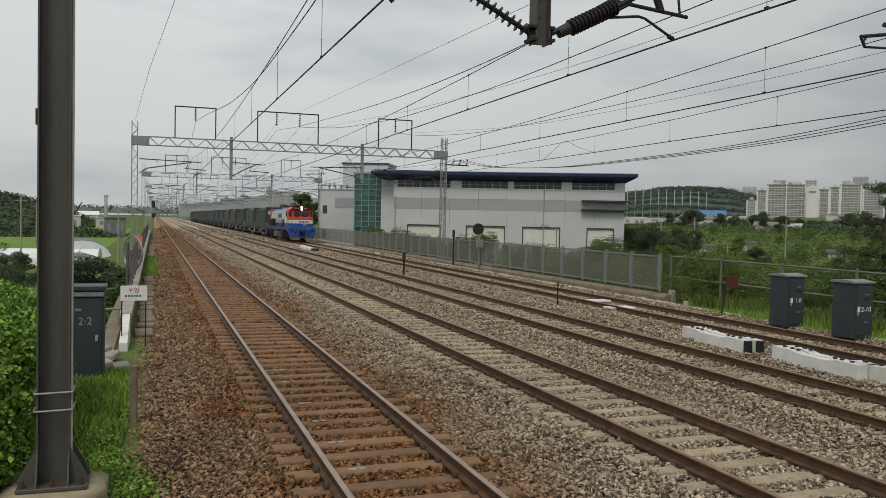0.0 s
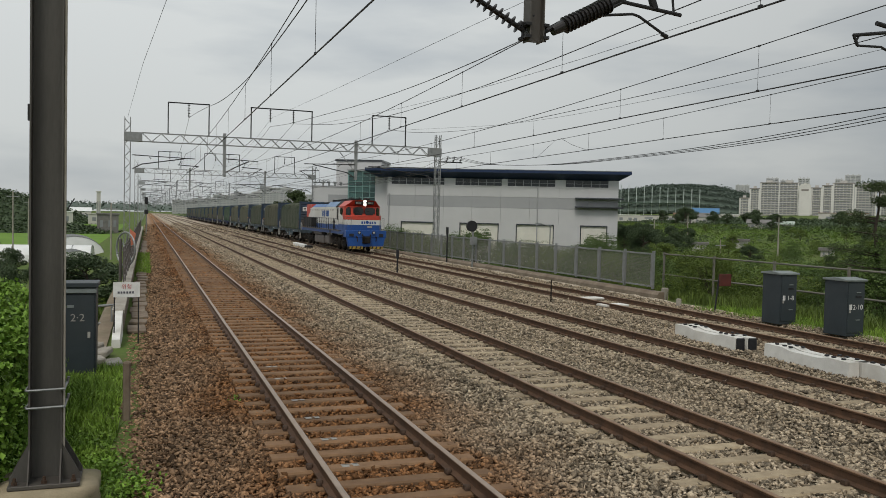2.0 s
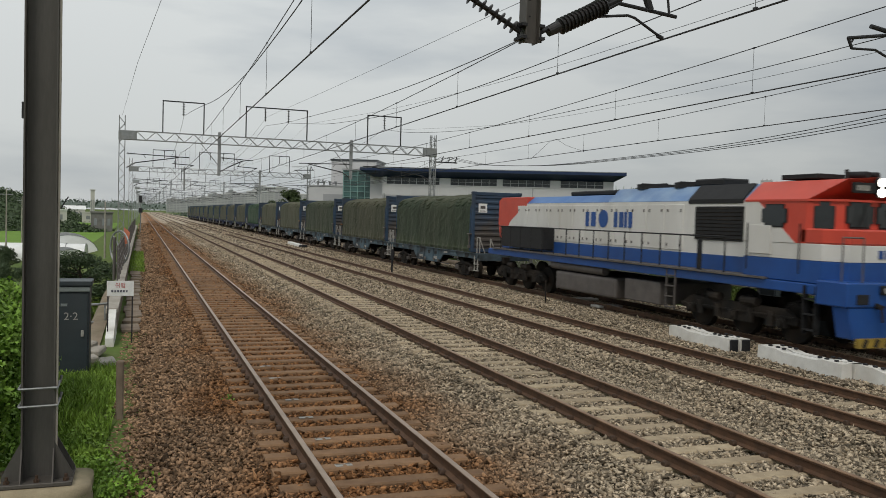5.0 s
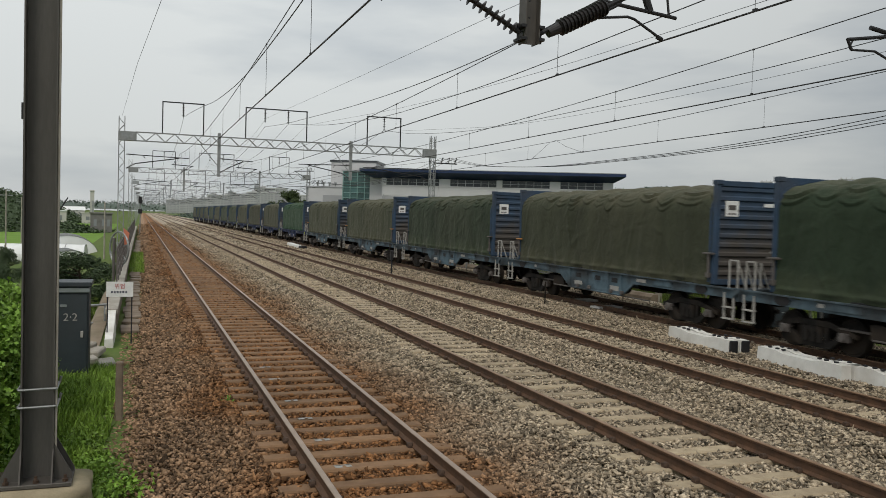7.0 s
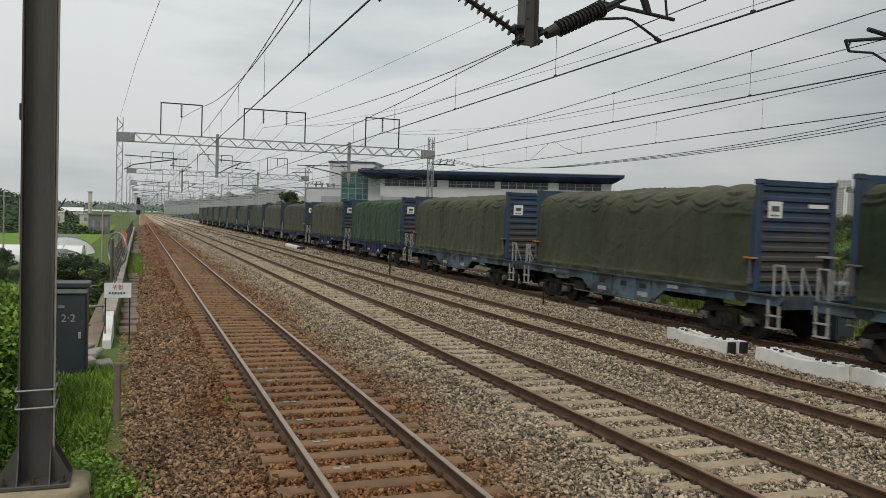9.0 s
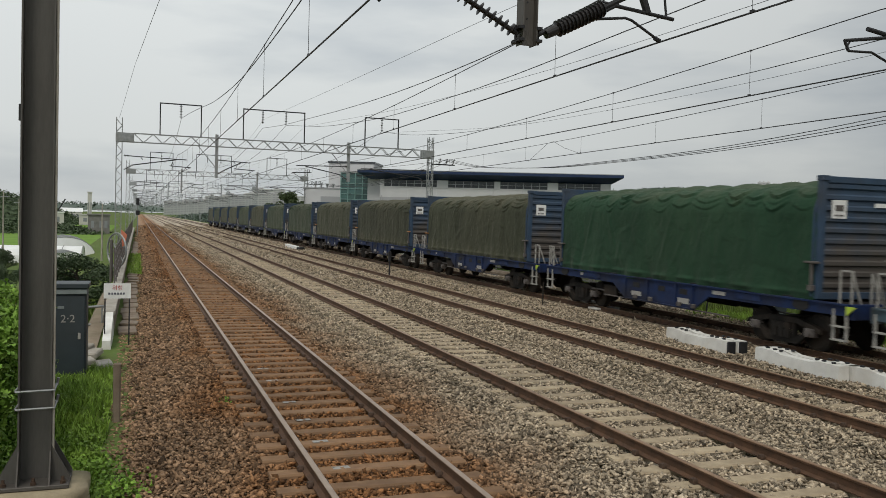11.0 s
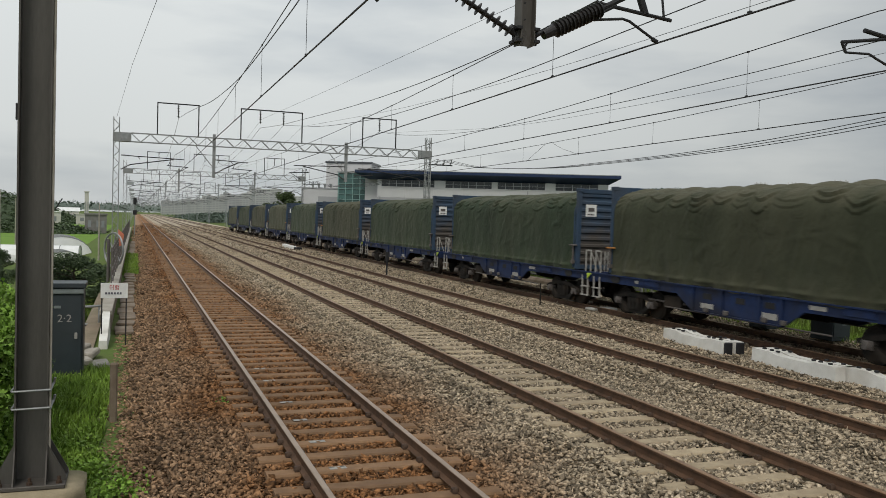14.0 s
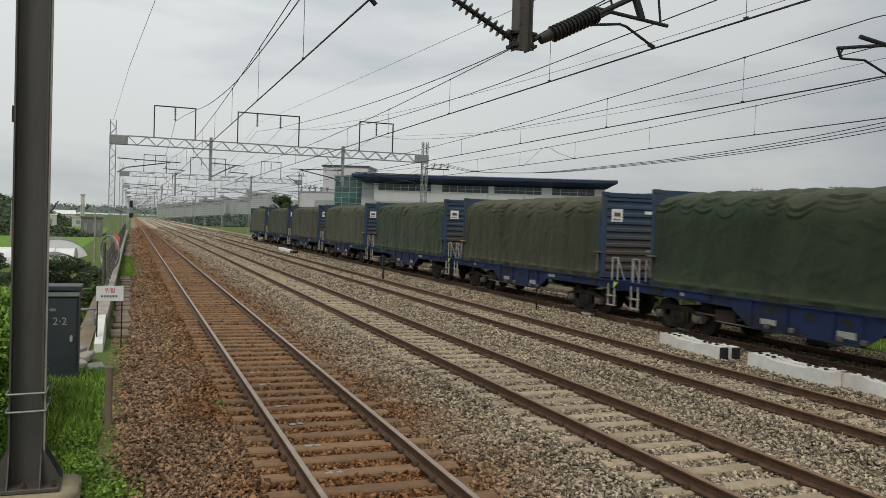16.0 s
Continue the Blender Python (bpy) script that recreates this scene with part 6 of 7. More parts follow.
# low wall with coping, pipe rail and wheel on the low side
bm = B(); prism(bm, [(-2.68, -2.9), (-2.46, -2.9), (-2.46, 0.10), (-2.68, 0.10)], "y", 23.0, 140); tagged(part("retaining_wall", bm, "stained"), "low stained concrete retaining wall", "wall", kind="structure")
bm = B(); prism(bm, [(-2.66, -0.8), (-2.44, -0.8), (-2.46, -0.22), (-2.64, -0.22)], "y", 20.6, 22.9)
for v in bm.verts:
    if v.co.z > -0.3 and v.co.y > 22:
        v.co.z = 0.20
tagged(part("wall_ramp", bm, "trough"), "pale sloping concrete end of the wall", "wall", kind="structure")
bm = B(); prism(bm, [(-2.72, 0.104), (-2.42, 0.104), (-2.42, 0.22), (-2.72, 0.22)], "y", 22.9, 140); tagged(part("wall_coping", bm, "concrete"), "pale weathered concrete coping on the low wall", "coping", kind="structure")
for k in range(46):
    y = 23.4 + 1.5 * k
    bm = B(); box(bm, (0, 0, 0), (0.46, random.uniform(0.9, 1.3), 0.08)); tagged(part("trough_cover", soft(bm, 0.015), "stained", at=pose(-2.1 + random.uniform(-0.05, 0.05), y, -0.36, random.uniform(-2, 2), random.uniform(-3, 3), random.uniform(-3, 3))),
                                                                                 "weathered concrete cable trough cover", "trough cover", "cable trough covers")
lf = thing("side_fence", "dark mesh fence on the low concrete wall", "fence")
for k in range(40):
    y = 30 + 2.4 * k
    bm = B(); box(bm, (-2.62, y, 0.85), (0.05, 0.05, 1.4)); part("fence_post", bm, "tank", lf)
for z in (0.45, 0.75, 1.05, 1.35, 1.52):
    bm = B(); box(bm, (-2.62, 30 + 46.8, z), (0.02, 93.6, 0.03)); part("fence_rail", bm, "tank", lf)
wh = thing("tension_wheel", "grey spoked tensioning wheel on a post by the wall", "wheel", pose(-2.78, 40, 1.03, 0, 0, -58))
bm = B()
for k in range(36):
    a, b = 2 * math.pi * k / 36, 2 * math.pi * (k + 1) / 36
    rod(bm, (0.76 * math.cos(a), 0, 0.76 * math.sin(a)), (0.76 * math.cos(b), 0, 0.76 * math.sin(b)), 0.045, 6)
part("rim", bm, "steel", wh)
for k in range(6):
    a = math.pi * k / 3 + 0.3
    bm = B(); rod(bm, (0.1 * math.cos(a), 0, 0.1 * math.sin(a)), (0.74 * math.cos(a), 0, 0.74 * math.sin(a)), 0.03, 6); part("spoke", bm, "steel", wh)
bm = B(); rod(bm, (0, -0.08, 0), (0, 0.08, 0), 0.14, 14); part("hub", bm, "steel", wh)
bm = B(); rod(bm, (-3.0, 40.1, -2.6), (-3.0, 40.1, 1.5), 0.07, 8); tagged(part("wheel_post", bm, "tank"), "grey post that carries the tensioning wheel", "post")
M["salmon"] = mat("faded_orange_cloth", (0.62, 0.20, 0.12), (0.52, 0.17, 0.10), 6, 0.8)
bm = B(); prism(bm, [(-2.62, 1.95), (-2.36, 1.72), (-2.42, 1.3), (-2.56, 1.05)], "y", 40.6, 40.66); tagged(part("orange_flag", bm, "salmon"), "faded orange cloth flag by the wheel", "flag")
# rubble beside the cabinet
for x, y, z, sx, sy, rz in ((-2.95, 18.6, -0.36, 0.5, 0.35, 20), (-2.80, 19.3, -0.30, 0.36, 0.6, -12), (-3.05, 20.2, -0.36, 0.45, 0.5, 40), (-2.5, 18.2, -0.36, 0.3, 0.5, 8), (-2.95, 19.6, -0.2, 0.34, 0.3, 65)):
    bm = B(); box(bm, (0, 0, 0), (sx, sy, 0.14)); tagged(part("loose_slab", soft(bm, 0.03), "concrete", at=pose(x, y, z, 3, -4, rz)), "broken weathered concrete slab on the ground", "slab", "loose slabs")
M["bare_earth"] = mat("trodden_tan_earth", (0.24, 0.19, 0.135), (0.16, 0.125, 0.085), 1.5, 0.95, bump=0.4, fine=20, stain=(0.12, 0.13, 0.06), stain_amt=0.6, world_co=True)
xg, yg = np.meshgrid(np.linspace(-6.6, -2.75, 24), np.linspace(20.5, 36, 40))
ii = (np.arange(39)[:, None] * 24 + np.arange(23)[None]).ravel()
yard = new("bare_yard", raw("bare_yard", np.stack([xg, yg, ground_z(xg, yg) + 0.05], -1).reshape(-1, 3), np.stack([ii, ii + 1, ii + 25, ii + 24], -1), "bare_earth", True))
tagged(yard, "trodden tan earth yard below the low wall", "yard", kind="structure")
# railing on the low side and light signal
gr = thing("garden_railing", "grey pipe railing on the low side of the bank", "railing")
for z in (0.95, 0.45):
    bm = B(); rod(bm, (-4.6, 24.5, z - 0.9), (-2.75, 25.2, z - 0.85), 0.035, 8); part("rail", bm, "steel", gr)
for k in range(3):
    bm = B(); rod(bm, (-4.6 + 0.9 * k, 24.5 + 0.34 * k, -2.2), (-4.6 + 0.9 * k, 24.5 + 0.34 * k, 0.06), 0.035, 8); part("post", bm, "steel", gr)
sgn = thing("light_signal", "dark trackside colour light signal on a slim mast", "railway signal", pose(-1.95, 118, 0))
bm = B(); rod(bm, (0, 0, -0.4), (0, 0, 4.6), 0.07, 10); part("mast", bm, "steel", sgn)
bm = B(); box(bm, (0, -0.1, 4.1), (0.42, 0.3, 0.9)); part("head", soft(bm, 0.06), "dark", sgn)
bm = B(); box(bm, (0, -0.1, 2.6), (0.5, 0.2, 0.6)); part("lower_box", soft(bm, 0.04), "dark", sgn)
rsn = thing("light_signal", "small round dark signal head on a post by the fence", "railway signal", pose(17.05, 47.5, 0))
bm = B(); rod(bm, (0, 0, -0.4), (0, 0, 2.6), 0.06, 10); part("mast", bm, "steel", rsn)
bm = B(); rod(bm, (-0.1, -0.12, 2.3), (-0.1, 0.06, 2.3), 0.34, 20); part("head", bm, "dark", rsn)
bm = B(); box(bm, (0, -0.1, 1.4), (0.4, 0.25, 0.5)); part("junction_box", soft(bm, 0.02), "steel", rsn)


# ---------------------------------------------------------------- plants
def leaf_mat(name, a, b, k=0.45):
    m = mat(name, a, b, 1.5, 0.6, 0.0, 0.0, island=k, spec=0.25)
    p = m.node_tree.nodes["Principled BSDF"]
    p.inputs["Subsurface Weight"].default_value = 0.0
    p.inputs["Transmission Weight"].default_value = 0.0
    return m


M.update({
    "ivy": leaf_mat("ivy_leaf", (0.20, 0.335, 0.048), (0.115, 0.215, 0.034), 0.45),
    "grass": leaf_mat("fresh_grass", (0.20, 0.31, 0.045), (0.13, 0.225, 0.034), 0.45),
    "bush": leaf_mat("bush_leaf", (0.092, 0.142, 0.034), (0.050, 0.088, 0.024), 0.35),
    "bush2": leaf_mat("yellow_green_leaf", (0.140, 0.190, 0.038), (0.082, 0.125, 0.028), 0.32),
    "pine": leaf_mat("pine_needle_clump", (0.080, 0.112, 0.040), (0.045, 0.068, 0.028), 0.35),
    "crop": mat("field_crop_leaf", (0.165, 0.255, 0.046), (0.085, 0.150, 0.030), 0.10, 0.7, fine=0.7, island=0.25, spec=0.15, world_co=True),
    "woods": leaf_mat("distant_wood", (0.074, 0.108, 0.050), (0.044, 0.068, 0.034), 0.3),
    # horizon foliage, its green paled and blued to carry the haze
    "woods_far": leaf_mat("haze_tinted_far_wood", (0.098, 0.128, 0.098), (0.072, 0.100, 0.080), 0.14),
    "bark": mat("grey_brown_bark", (0.075, 0.058, 0.044), (0.045, 0.034, 0.027), 6, 0.9, bump=0.4),
})


def leaves(name, pts, size, material, rng, tilt=1.0, aspect=0.55, flat=1.0):
    """One mesh of folded leaves (two triangles each) at the points."""
    n = len(pts)
    d = rng.normal(size=(n, 3)); d[:, 2] *= tilt
    d /= np.linalg.norm(d, axis=1)[:, None]
    e = np.cross(d, rng.normal(size=(n, 3))); e[:, 2] *= flat; e /= np.linalg.norm(e, axis=1)[:, None]
    s = (size * rng.uniform(0.6, 1.4, n))[:, None]
    nn = np.cross(d, e)
    p0, p2 = pts - d * s * 0.5, pts + d * s * 0.5
    p1, p3 = pts + e * s * aspect * 0.5 + nn * s * 0.12, pts - e * s * aspect * 0.5 + nn * s * 0.12
    V = np.stack([p0, p1, p2, p3], 1).reshape(-1, 3)
    i = np.arange(n) * 4
    F = np.concatenate([np.stack([i, i + 1, i + 2], 1), np.stack([i, i + 2, i + 3], 1)])
    return raw(name, V, F, material)


def clump_points(rng, centres, radii, n):
    k = rng.randint(0, len(centres), n)
    d = rng.normal(size=(n, 3)); d /= np.linalg.norm(d, axis=1)[:, None]
    r = rng.uniform(0.35, 1.0, n) ** 0.45
    return centres[k] + d * (radii[k] * r)[:, None] * np.array([1, 1, 0.8])


def bush_mesh(seed, w, h, n, size, material):
    """Layered sprays of small leaves, flat and uneven, with gaps between them."""
    rng = np.random.RandomState(seed)
    m = 44
    a, r = rng.uniform(0, 6.28, m), rng.uniform(0.05, 0.5, m) ** 0.7 * w
    z = rng.uniform(0.08, 1.0, m) * h
    r *= np.clip(1.25 - 0.85 * (z / h) ** 2, 0.2, 1) * 0.8
    c = np.stack([r * np.cos(a), r * np.sin(a), z], 1)
    p = clump_points(rng, c, rng.uniform(0.09, 0.21, m) * w, n)
    k = p[:, 2] - np.round(p[:, 2] / (0.16 * h)) * 0.16 * h
    p[:, 2] -= 0.18 * k
    return leaves("foliage", p, size, material, rng, 0.6)


def stems_mesh(seed, w, h):
    rng = random.Random(seed)
    bm = B()
    for k in range(6):
        a = rng.uniform(0, 6.28)
        rod(bm, (0, 0, -0.2), (w * 0.3 * math.cos(a), w * 0.3 * math.sin(a), h * 0.75), 0.03, 5, 0.01)
    return mesh_of("stems", bm, "bark")


def make_bush(seed, w, h, n, size, material, label):
    t = thing("bush", label, "bush", group="bushes beyond the fence")
    part("stem_cluster", stems_mesh(seed, w, h), "bark", t)
    part("foliage", bush_mesh(seed, w, h, n, size, material), material, t)
    return t


def make_tree(seed, height, spread, n, size, material, label, pine=False, name="tree"):
    rng, rr = np.random.RandomState(seed), random.Random(seed)
    t = thing(name, label, "tree")
    bm = B()
    p, top = Vector((0, 0, -0.3)), []
    segs = 7
    pts = [Vector((0, 0, -0.3))]
    for k in range(segs):
        pts.append(pts[-1] + Vector((rr.uniform(-0.12, 0.12), rr.uniform(-0.12, 0.12), height / segs)))
    for k in range(segs):
        rod(bm, pts[k], pts[k + 1], 0.035 * height * (1 - k / segs) ** 0.8 * 0.5 + 0.02, 8, 0.035 * height * (1 - (k + 1) / segs) ** 0.8 * 0.5 + 0.015)
    cs, rs_ = [], []
    for k in range(30 if pine else 30):
        f = (0.46 + 0.54 * (k // 5) / 5 + rr.uniform(-0.02, 0.02)) if pine else rr.uniform(0.36, 1.0)
        a = rr.uniform(0, 6.28)
        u = min(f, 1.0) * segs
        base = pts[min(int(u), segs - 1)].lerp(pts[min(int(u), segs - 1) + 1], u - min(int(u), segs - 1))
        reach = spread * (1.22 - f if pine else math.sin(math.pi * min(f, 0.96)) ** 0.6) * rr.uniform(0.5, 1.0)
        tip = base + Vector((math.cos(a) * reach, math.sin(a) * reach, reach * (0.16 if pine else 0.5)))
        rod(bm, base, tip, 0.035, 5, 0.012)
        for q in ((0.4, 0.55, 0.7, 0.85, 1.0) if pine else (0.7, 1.0)):
            cs.append(base.lerp(tip, q) + Vector((rr.uniform(-0.25, 0.25), rr.uniform(-0.25, 0.25), rr.uniform(-0.02, 0.10)))); rs_.append(spread * rr.uniform(0.07, 0.14) if pine else spread * rr.uniform(0.13, 0.27))
    part("trunk", bm, "bark", t)
    P_ = clump_points(rng, np.array([list(c) for c in cs]), np.array(rs_), n)
    part("crown", leaves("crown", P_, size, material, rng, aspect=0.28 if pine else 0.6), material, t)
    return t


def gz_at(x, y):
    return float(ground_z(np.array(x), np.array(y)))


# ivy hedge by the steel column
rng = np.random.RandomState(5)
hx0, hx1, hy0, hy1, hz1 = -6.6, -3.42, 9.2, 15.2, 1.58
n = 72000
face = rng.randint(0, 10, n)
P_ = np.stack([rng.uniform(hx0, hx1, n), rng.uniform(hy0, hy1, n), rng.uniform(-0.45, hz1, n)], 1)
P_[face < 4, 0] = hx1
P_[(face >= 4) & (face < 7), 1] = hy0
P_[face >= 7, 2] = hz1
edge = np.minimum(np.abs(P_[:, 0] - hx1), 0.6) < 0.35
lump = np.array([noise.noise(Vector((p[0] * 1.3, p[1] * 1.3, p[2] * 1.3))) + 0.6 * noise.noise(Vector((p[0] * 4, p[1] * 4, p[2] * 4))) for p in P_])
P_ += lump[:, None] * np.array([0.28, 0.28, 0.2]) + rng.normal(0, 0.05, (n, 3))
P_[:, 2] -= 0.35 * smooth(hx1 - 0.6, hx1, P_[:, 0]) * smooth(hz1 - 0.5, hz1, P_[:, 2])
hedge = thing("hedge", "bright green ivy-covered hedge beside the steel column", "hedge")
tagged(part("foliage", leaves("foliage", P_, 0.068, "ivy", rng, aspect=0.75), "ivy", hedge), kind="stuff")
# plain dark green block fills the hedge behind its leaves
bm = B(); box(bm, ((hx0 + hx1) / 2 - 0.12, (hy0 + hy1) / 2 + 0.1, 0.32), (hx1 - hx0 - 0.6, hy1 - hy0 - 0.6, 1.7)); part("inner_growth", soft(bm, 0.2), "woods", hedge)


def grass_mesh(name, pts, hgt, rng, wid=0.012, material="grass"):
    n = len(pts)
    a = rng.uniform(0, 6.28, n)
    h = hgt * rng.uniform(0.4, 1.2, n)
    lean = rng.normal(0, 0.35, (n, 2)) * h[:, None]
    side = np.stack([np.cos(a), np.sin(a), np.zeros(n)], 1) * wid
    tip = pts + np.concatenate([lean, h[:, None]], 1)
    mid = pts + np.concatenate([lean * 0.35, 0.6 * h[:, None]], 1)
    V = np.stack([pts - side, pts + side, mid + side * 0.7, tip, mid - side * 0.7], 1).reshape(-1, 3)
    i = np.arange(n) * 5
    F = np.concatenate([np.stack([i, i + 1, i + 2], 1), np.stack([i, i + 2, i + 4], 1), np.stack([i + 4, i + 2, i + 3], 1)])
    return raw(name, V, F, material)


def grass_patch(name, label, x0, x1, y0, y1, n, hgt, seed, cond=None, material="grass", wid=0.012):
    rng = np.random.RandomState(seed)
    p = np.stack([rng.uniform(x0, x1, n), rng.uniform(y0, y1, n), np.zeros(n)], 1)
    v = np.array([noise.noise(Vector((q[0] * 1.1, q[1] * 1.1, seed))) for q in p])
    p = p[v > -0.25 + rng.uniform(-0.2, 0.2, n)]
    p[:, 2] = ground_z(p[:, 0], p[:, 1]) - 0.02
    tagged(new(name, grass_mesh(name, p, hgt, rng, wid, material)), label, "grass", kind="stuff")


grass_patch("grass", "fresh green grass at the foot of the column", -3.45, -2.28, 8.0, 17.6, 12000, 0.24, 3)
grass_patch("grass", "low green grass along the ballast edge", -5.5, -2.35, 6.6, 9.6, 7000, 0.34, 13)
grass_patch("grass", "fresh green grass round the trackside cabinets", 16.3, 18.6, 10.0, 24.5, 12000, 0.24, 7)
grass_patch("grass", "tall weeds along the fence", 17.6, 19.6, 18.0, 34.0, 6000, 0.5, 9, material="bush2", wid=0.018)
grass_patch("grass", "strip of grass along the low wall", -2.45, -1.7, 44.0, 64.0, 4000, 0.25, 12, wid=0.02)
rng = np.random.RandomState(8)
for (x, y, r, n, lab) in ((-2.15, 9.75, 0.28, 700, "low leafy weed growing at the ballast edge"), (-0.55, 13.6, 0.10, 120, "small green weed among the stones"), (-2.35, 10.6, 0.25, 400, "low leafy weed growing at the ballast edge")):
    p = np.stack([x + rng.normal(0, r * 0.6, n), y + rng.normal(0, r * 0.7, n), -0.40 + rng.uniform(0.02, 0.24, n)], 1)
    tagged(new("weed", leaves("weed", p, 0.05, "ivy", rng, 0.4, 0.8)), lab, "weed", kind="stuff")

n = 9000
p = np.stack([rng.uniform(-3.5, -2.25, n), rng.uniform(9.0, 16.8, n), np.zeros(n)], 1)
p = p[np.array([noise.noise(Vector((q[0] * 1.7, q[1] * 1.7, 4.0))) for q in p]) > 0.02]
p[:, 2] = ground_z(p[:, 0], p[:, 1]) + rng.uniform(0.02, 0.16, len(p))
tagged(new("weed", leaves("weed", p, 0.055, "grass", rng, 0.4, 0.8, 0.6)), "low leafy ground cover among the grass", "weed", kind="stuff")

# bushes and trees
LAB_B = "dense green bush on the slope beyond the fence"
bushes = [make_bush(21, 3.2, 2.2, 9000, 0.075, "bush", LAB_B), make_bush(22, 3.6, 2.6, 9000, 0.08, "bush2", "yellow-green bush on the slope beyond the fence"),
          make_bush(23, 4.2, 3.2, 10000, 0.09, "bush", LAB_B), make_bush(24, 2.6, 1.8, 8000, 0.07, "bush2", "yellow-green bush on the slope beyond the fence")]
rr = random.Random(4)
spots = [(19.3, 27.2, 3, 0.9), (19.6, 28.8, 0, 0.9), (20.6, 25.2, 3, 1.0)]
for k in range(120):
    d = 22 + 100 * (k / 120) ** 1.4
    a = radians(rr.uniform(30.5, 50))
    x, y = -1.9 + d * math.sin(a) * 1.15, d * math.cos(a) * 1.15
    if x < 20.8 + 0.02 * y:
        continue
    spots.append((x, y, rr.randrange(4), rr.uniform(0.55, 1.0) * (1.0 if d < 45 else 0.75)))
for k in range(26):
    y = 34 + 2.2 * k + rr.uniform(-0.6, 0.6)
    spots.append((19.6 + rr.uniform(0, 1.6), y, rr.choice((0, 3)), rr.uniform(0.75, 1.05)))
for k in range(10):
    spots.append((rr.uniform(40, 54), rr.uniform(70, 82), rr.randrange(4), rr.uniform(0.8, 1.2)))
spots += [(18.9, 26.6, 1, 0.75), (19.2, 27.9, 1, 0.8), (21.5, 22.0, 0, 0.9), (22.5, 19.0, 3, 0.9), (25.5, 30, 1, 0.9), (30, 38, 1, 0.9)]
placed = set()
for x, y, b, s in spots:
    m = pose(x, y, gz_at(x, y), 0, 0, rr.uniform(0, 360)) @ Matrix.Scale(s, 4)
    if b in placed:
        ob = copy_thing(bushes[b], m)
        ob.scale = (s, s, s)
    else:
        bushes[b].matrix_basis = m
        placed.add(b)
pine = make_tree(31, 6.2, 2.5, 12000, 0.085, "pine", "dark green pine with open spreading branches", True, "pine_tree")
pine.matrix_basis = pose(22.3, 22.1, gz_at(22.3, 22.1)) @ Matrix.Diagonal((1.0, 1.0, 0.84, 1))
for x, y, s in ((23.2, 19.5, 0.75), (33.0, 33, 0.55), (25.8, 27.5, 0.55), (28.5, 26.0, 0.7)):
    ob = copy_thing(pine, pose(x, y, gz_at(x, y), 0, 0, x * 40)); ob.scale = (s, s, s)
round_tree = make_tree(33, 7.2, 3.4, 9000, 0.30, "pine", "dark broad-crowned tree behind the passing train", False)
round_tree.matrix_basis = pose(20.6, 132, -1.2)
leafy = make_tree(35, 4.3, 2.1, 16000, 0.095, "woods", "dark leafy tree on the low side of the bank", False)
leafy.matrix_basis = pose(-4.75, 44, gz_at(-4.75, 44)) @ Matrix.Diagonal((1.3, 1.3, 0.80, 1))
for x, y, s in ((-9.5, 52, 0.85), (-6.9, 31, 0.55), (-12.5, 44, 0.8), (-14, 60, 0.9), (-10.5, 30, 0.5), (60, 100, 0.9), (66, 96, 0.8), (55, 118, 1.0), (61, 95, 0.9), (160, 190, 1.0), (175, 200, 1.0), (150, 215, 1.0), (190, 230, 1.1), (-30, 120, 1.2), (-42, 150, 1.4), (-26, 100, 1.0), (-17.5, 92, 1.1), (-20.5, 96, 1.2), (-23, 110, 1.3), (-18, 78, 0.9), (-24.0, 118, 0.9), (-11.5, 72, 0.9)):
    ob = copy_thing(leafy, pose(x, y, gz_at(x, y), 0, 0, x * 57)); ob.scale = (s, s, s)
    tagged(ob, "dark leafy tree among low fields")
yellow = make_tree(37, 3.4, 1.6, 9000, 0.085, "bush2", "small yellow-green tree on the low side of the bank", False)
yellow.matrix_basis = pose(-5.6, 25.5, gz_at(-5.6, 25.5))
for x, y, s in ((-6.6, 28.5, 0.85), (-5.0, 30, 0.6), (-7.8, 33, 0.9), (-4.6, 36, 0.5), (-9.8, 33, 0.9), (46, 70, 1.0), (38.0, 62, 0.8), (33.5, 55, 0.8)):
    ob = copy_thing(yellow, pose(x, y, gz_at(x, y), 0, 0, x * 31)); ob.scale = (s, s, s)

grass_patch("grass", "rough grass and weeds on the low side of the bank", -14.0, -3.5, 17.0, 60.0, 14000, 0.7, 19, material="bush2", wid=0.035)
# darker groups beside the depot, scattered trees over the fields
rr = random.Random(12)
for k in range(56):
    if k < 12:
        hd, dist, sc = rr.uniform(31.6, 36.2), rr.uniform(95, 150), rr.uniform(0.75, 1.15)
    elif k < 40:
        hd, dist, sc = rr.uniform(31.5, 52), rr.uniform(60, 230), rr.uniform(0.45, 0.8)
    else:
        hd, dist, sc = rr.uniform(31, 52), rr.uniform(260, 400), rr.uniform(0.9, 1.5)
    x, y = -1.9 + dist * math.sin(radians(hd)), dist * math.cos(radians(hd))
    ob = copy_thing((leafy, yellow)[12 <= k < 40 and k % 4 > 0], pose(x, y, gz_at(x, y), 0, 0, rr.uniform(0, 360))); ob.scale = (sc * 1.15, sc * 1.15, sc)
    tagged(ob, "dark leafy tree among rising fields" if not (12 <= k < 40 and k % 4 > 0) else "small yellow-green tree among rising fields")
# ---------------------------------------------------------------- distance


def far_at(px_deg, dist):
    """Plan place at a heading (degrees from the rails) and distance from the camera."""
    a = radians(px_deg)
    return -1.9 + dist * math.sin(a), dist * math.cos(a)


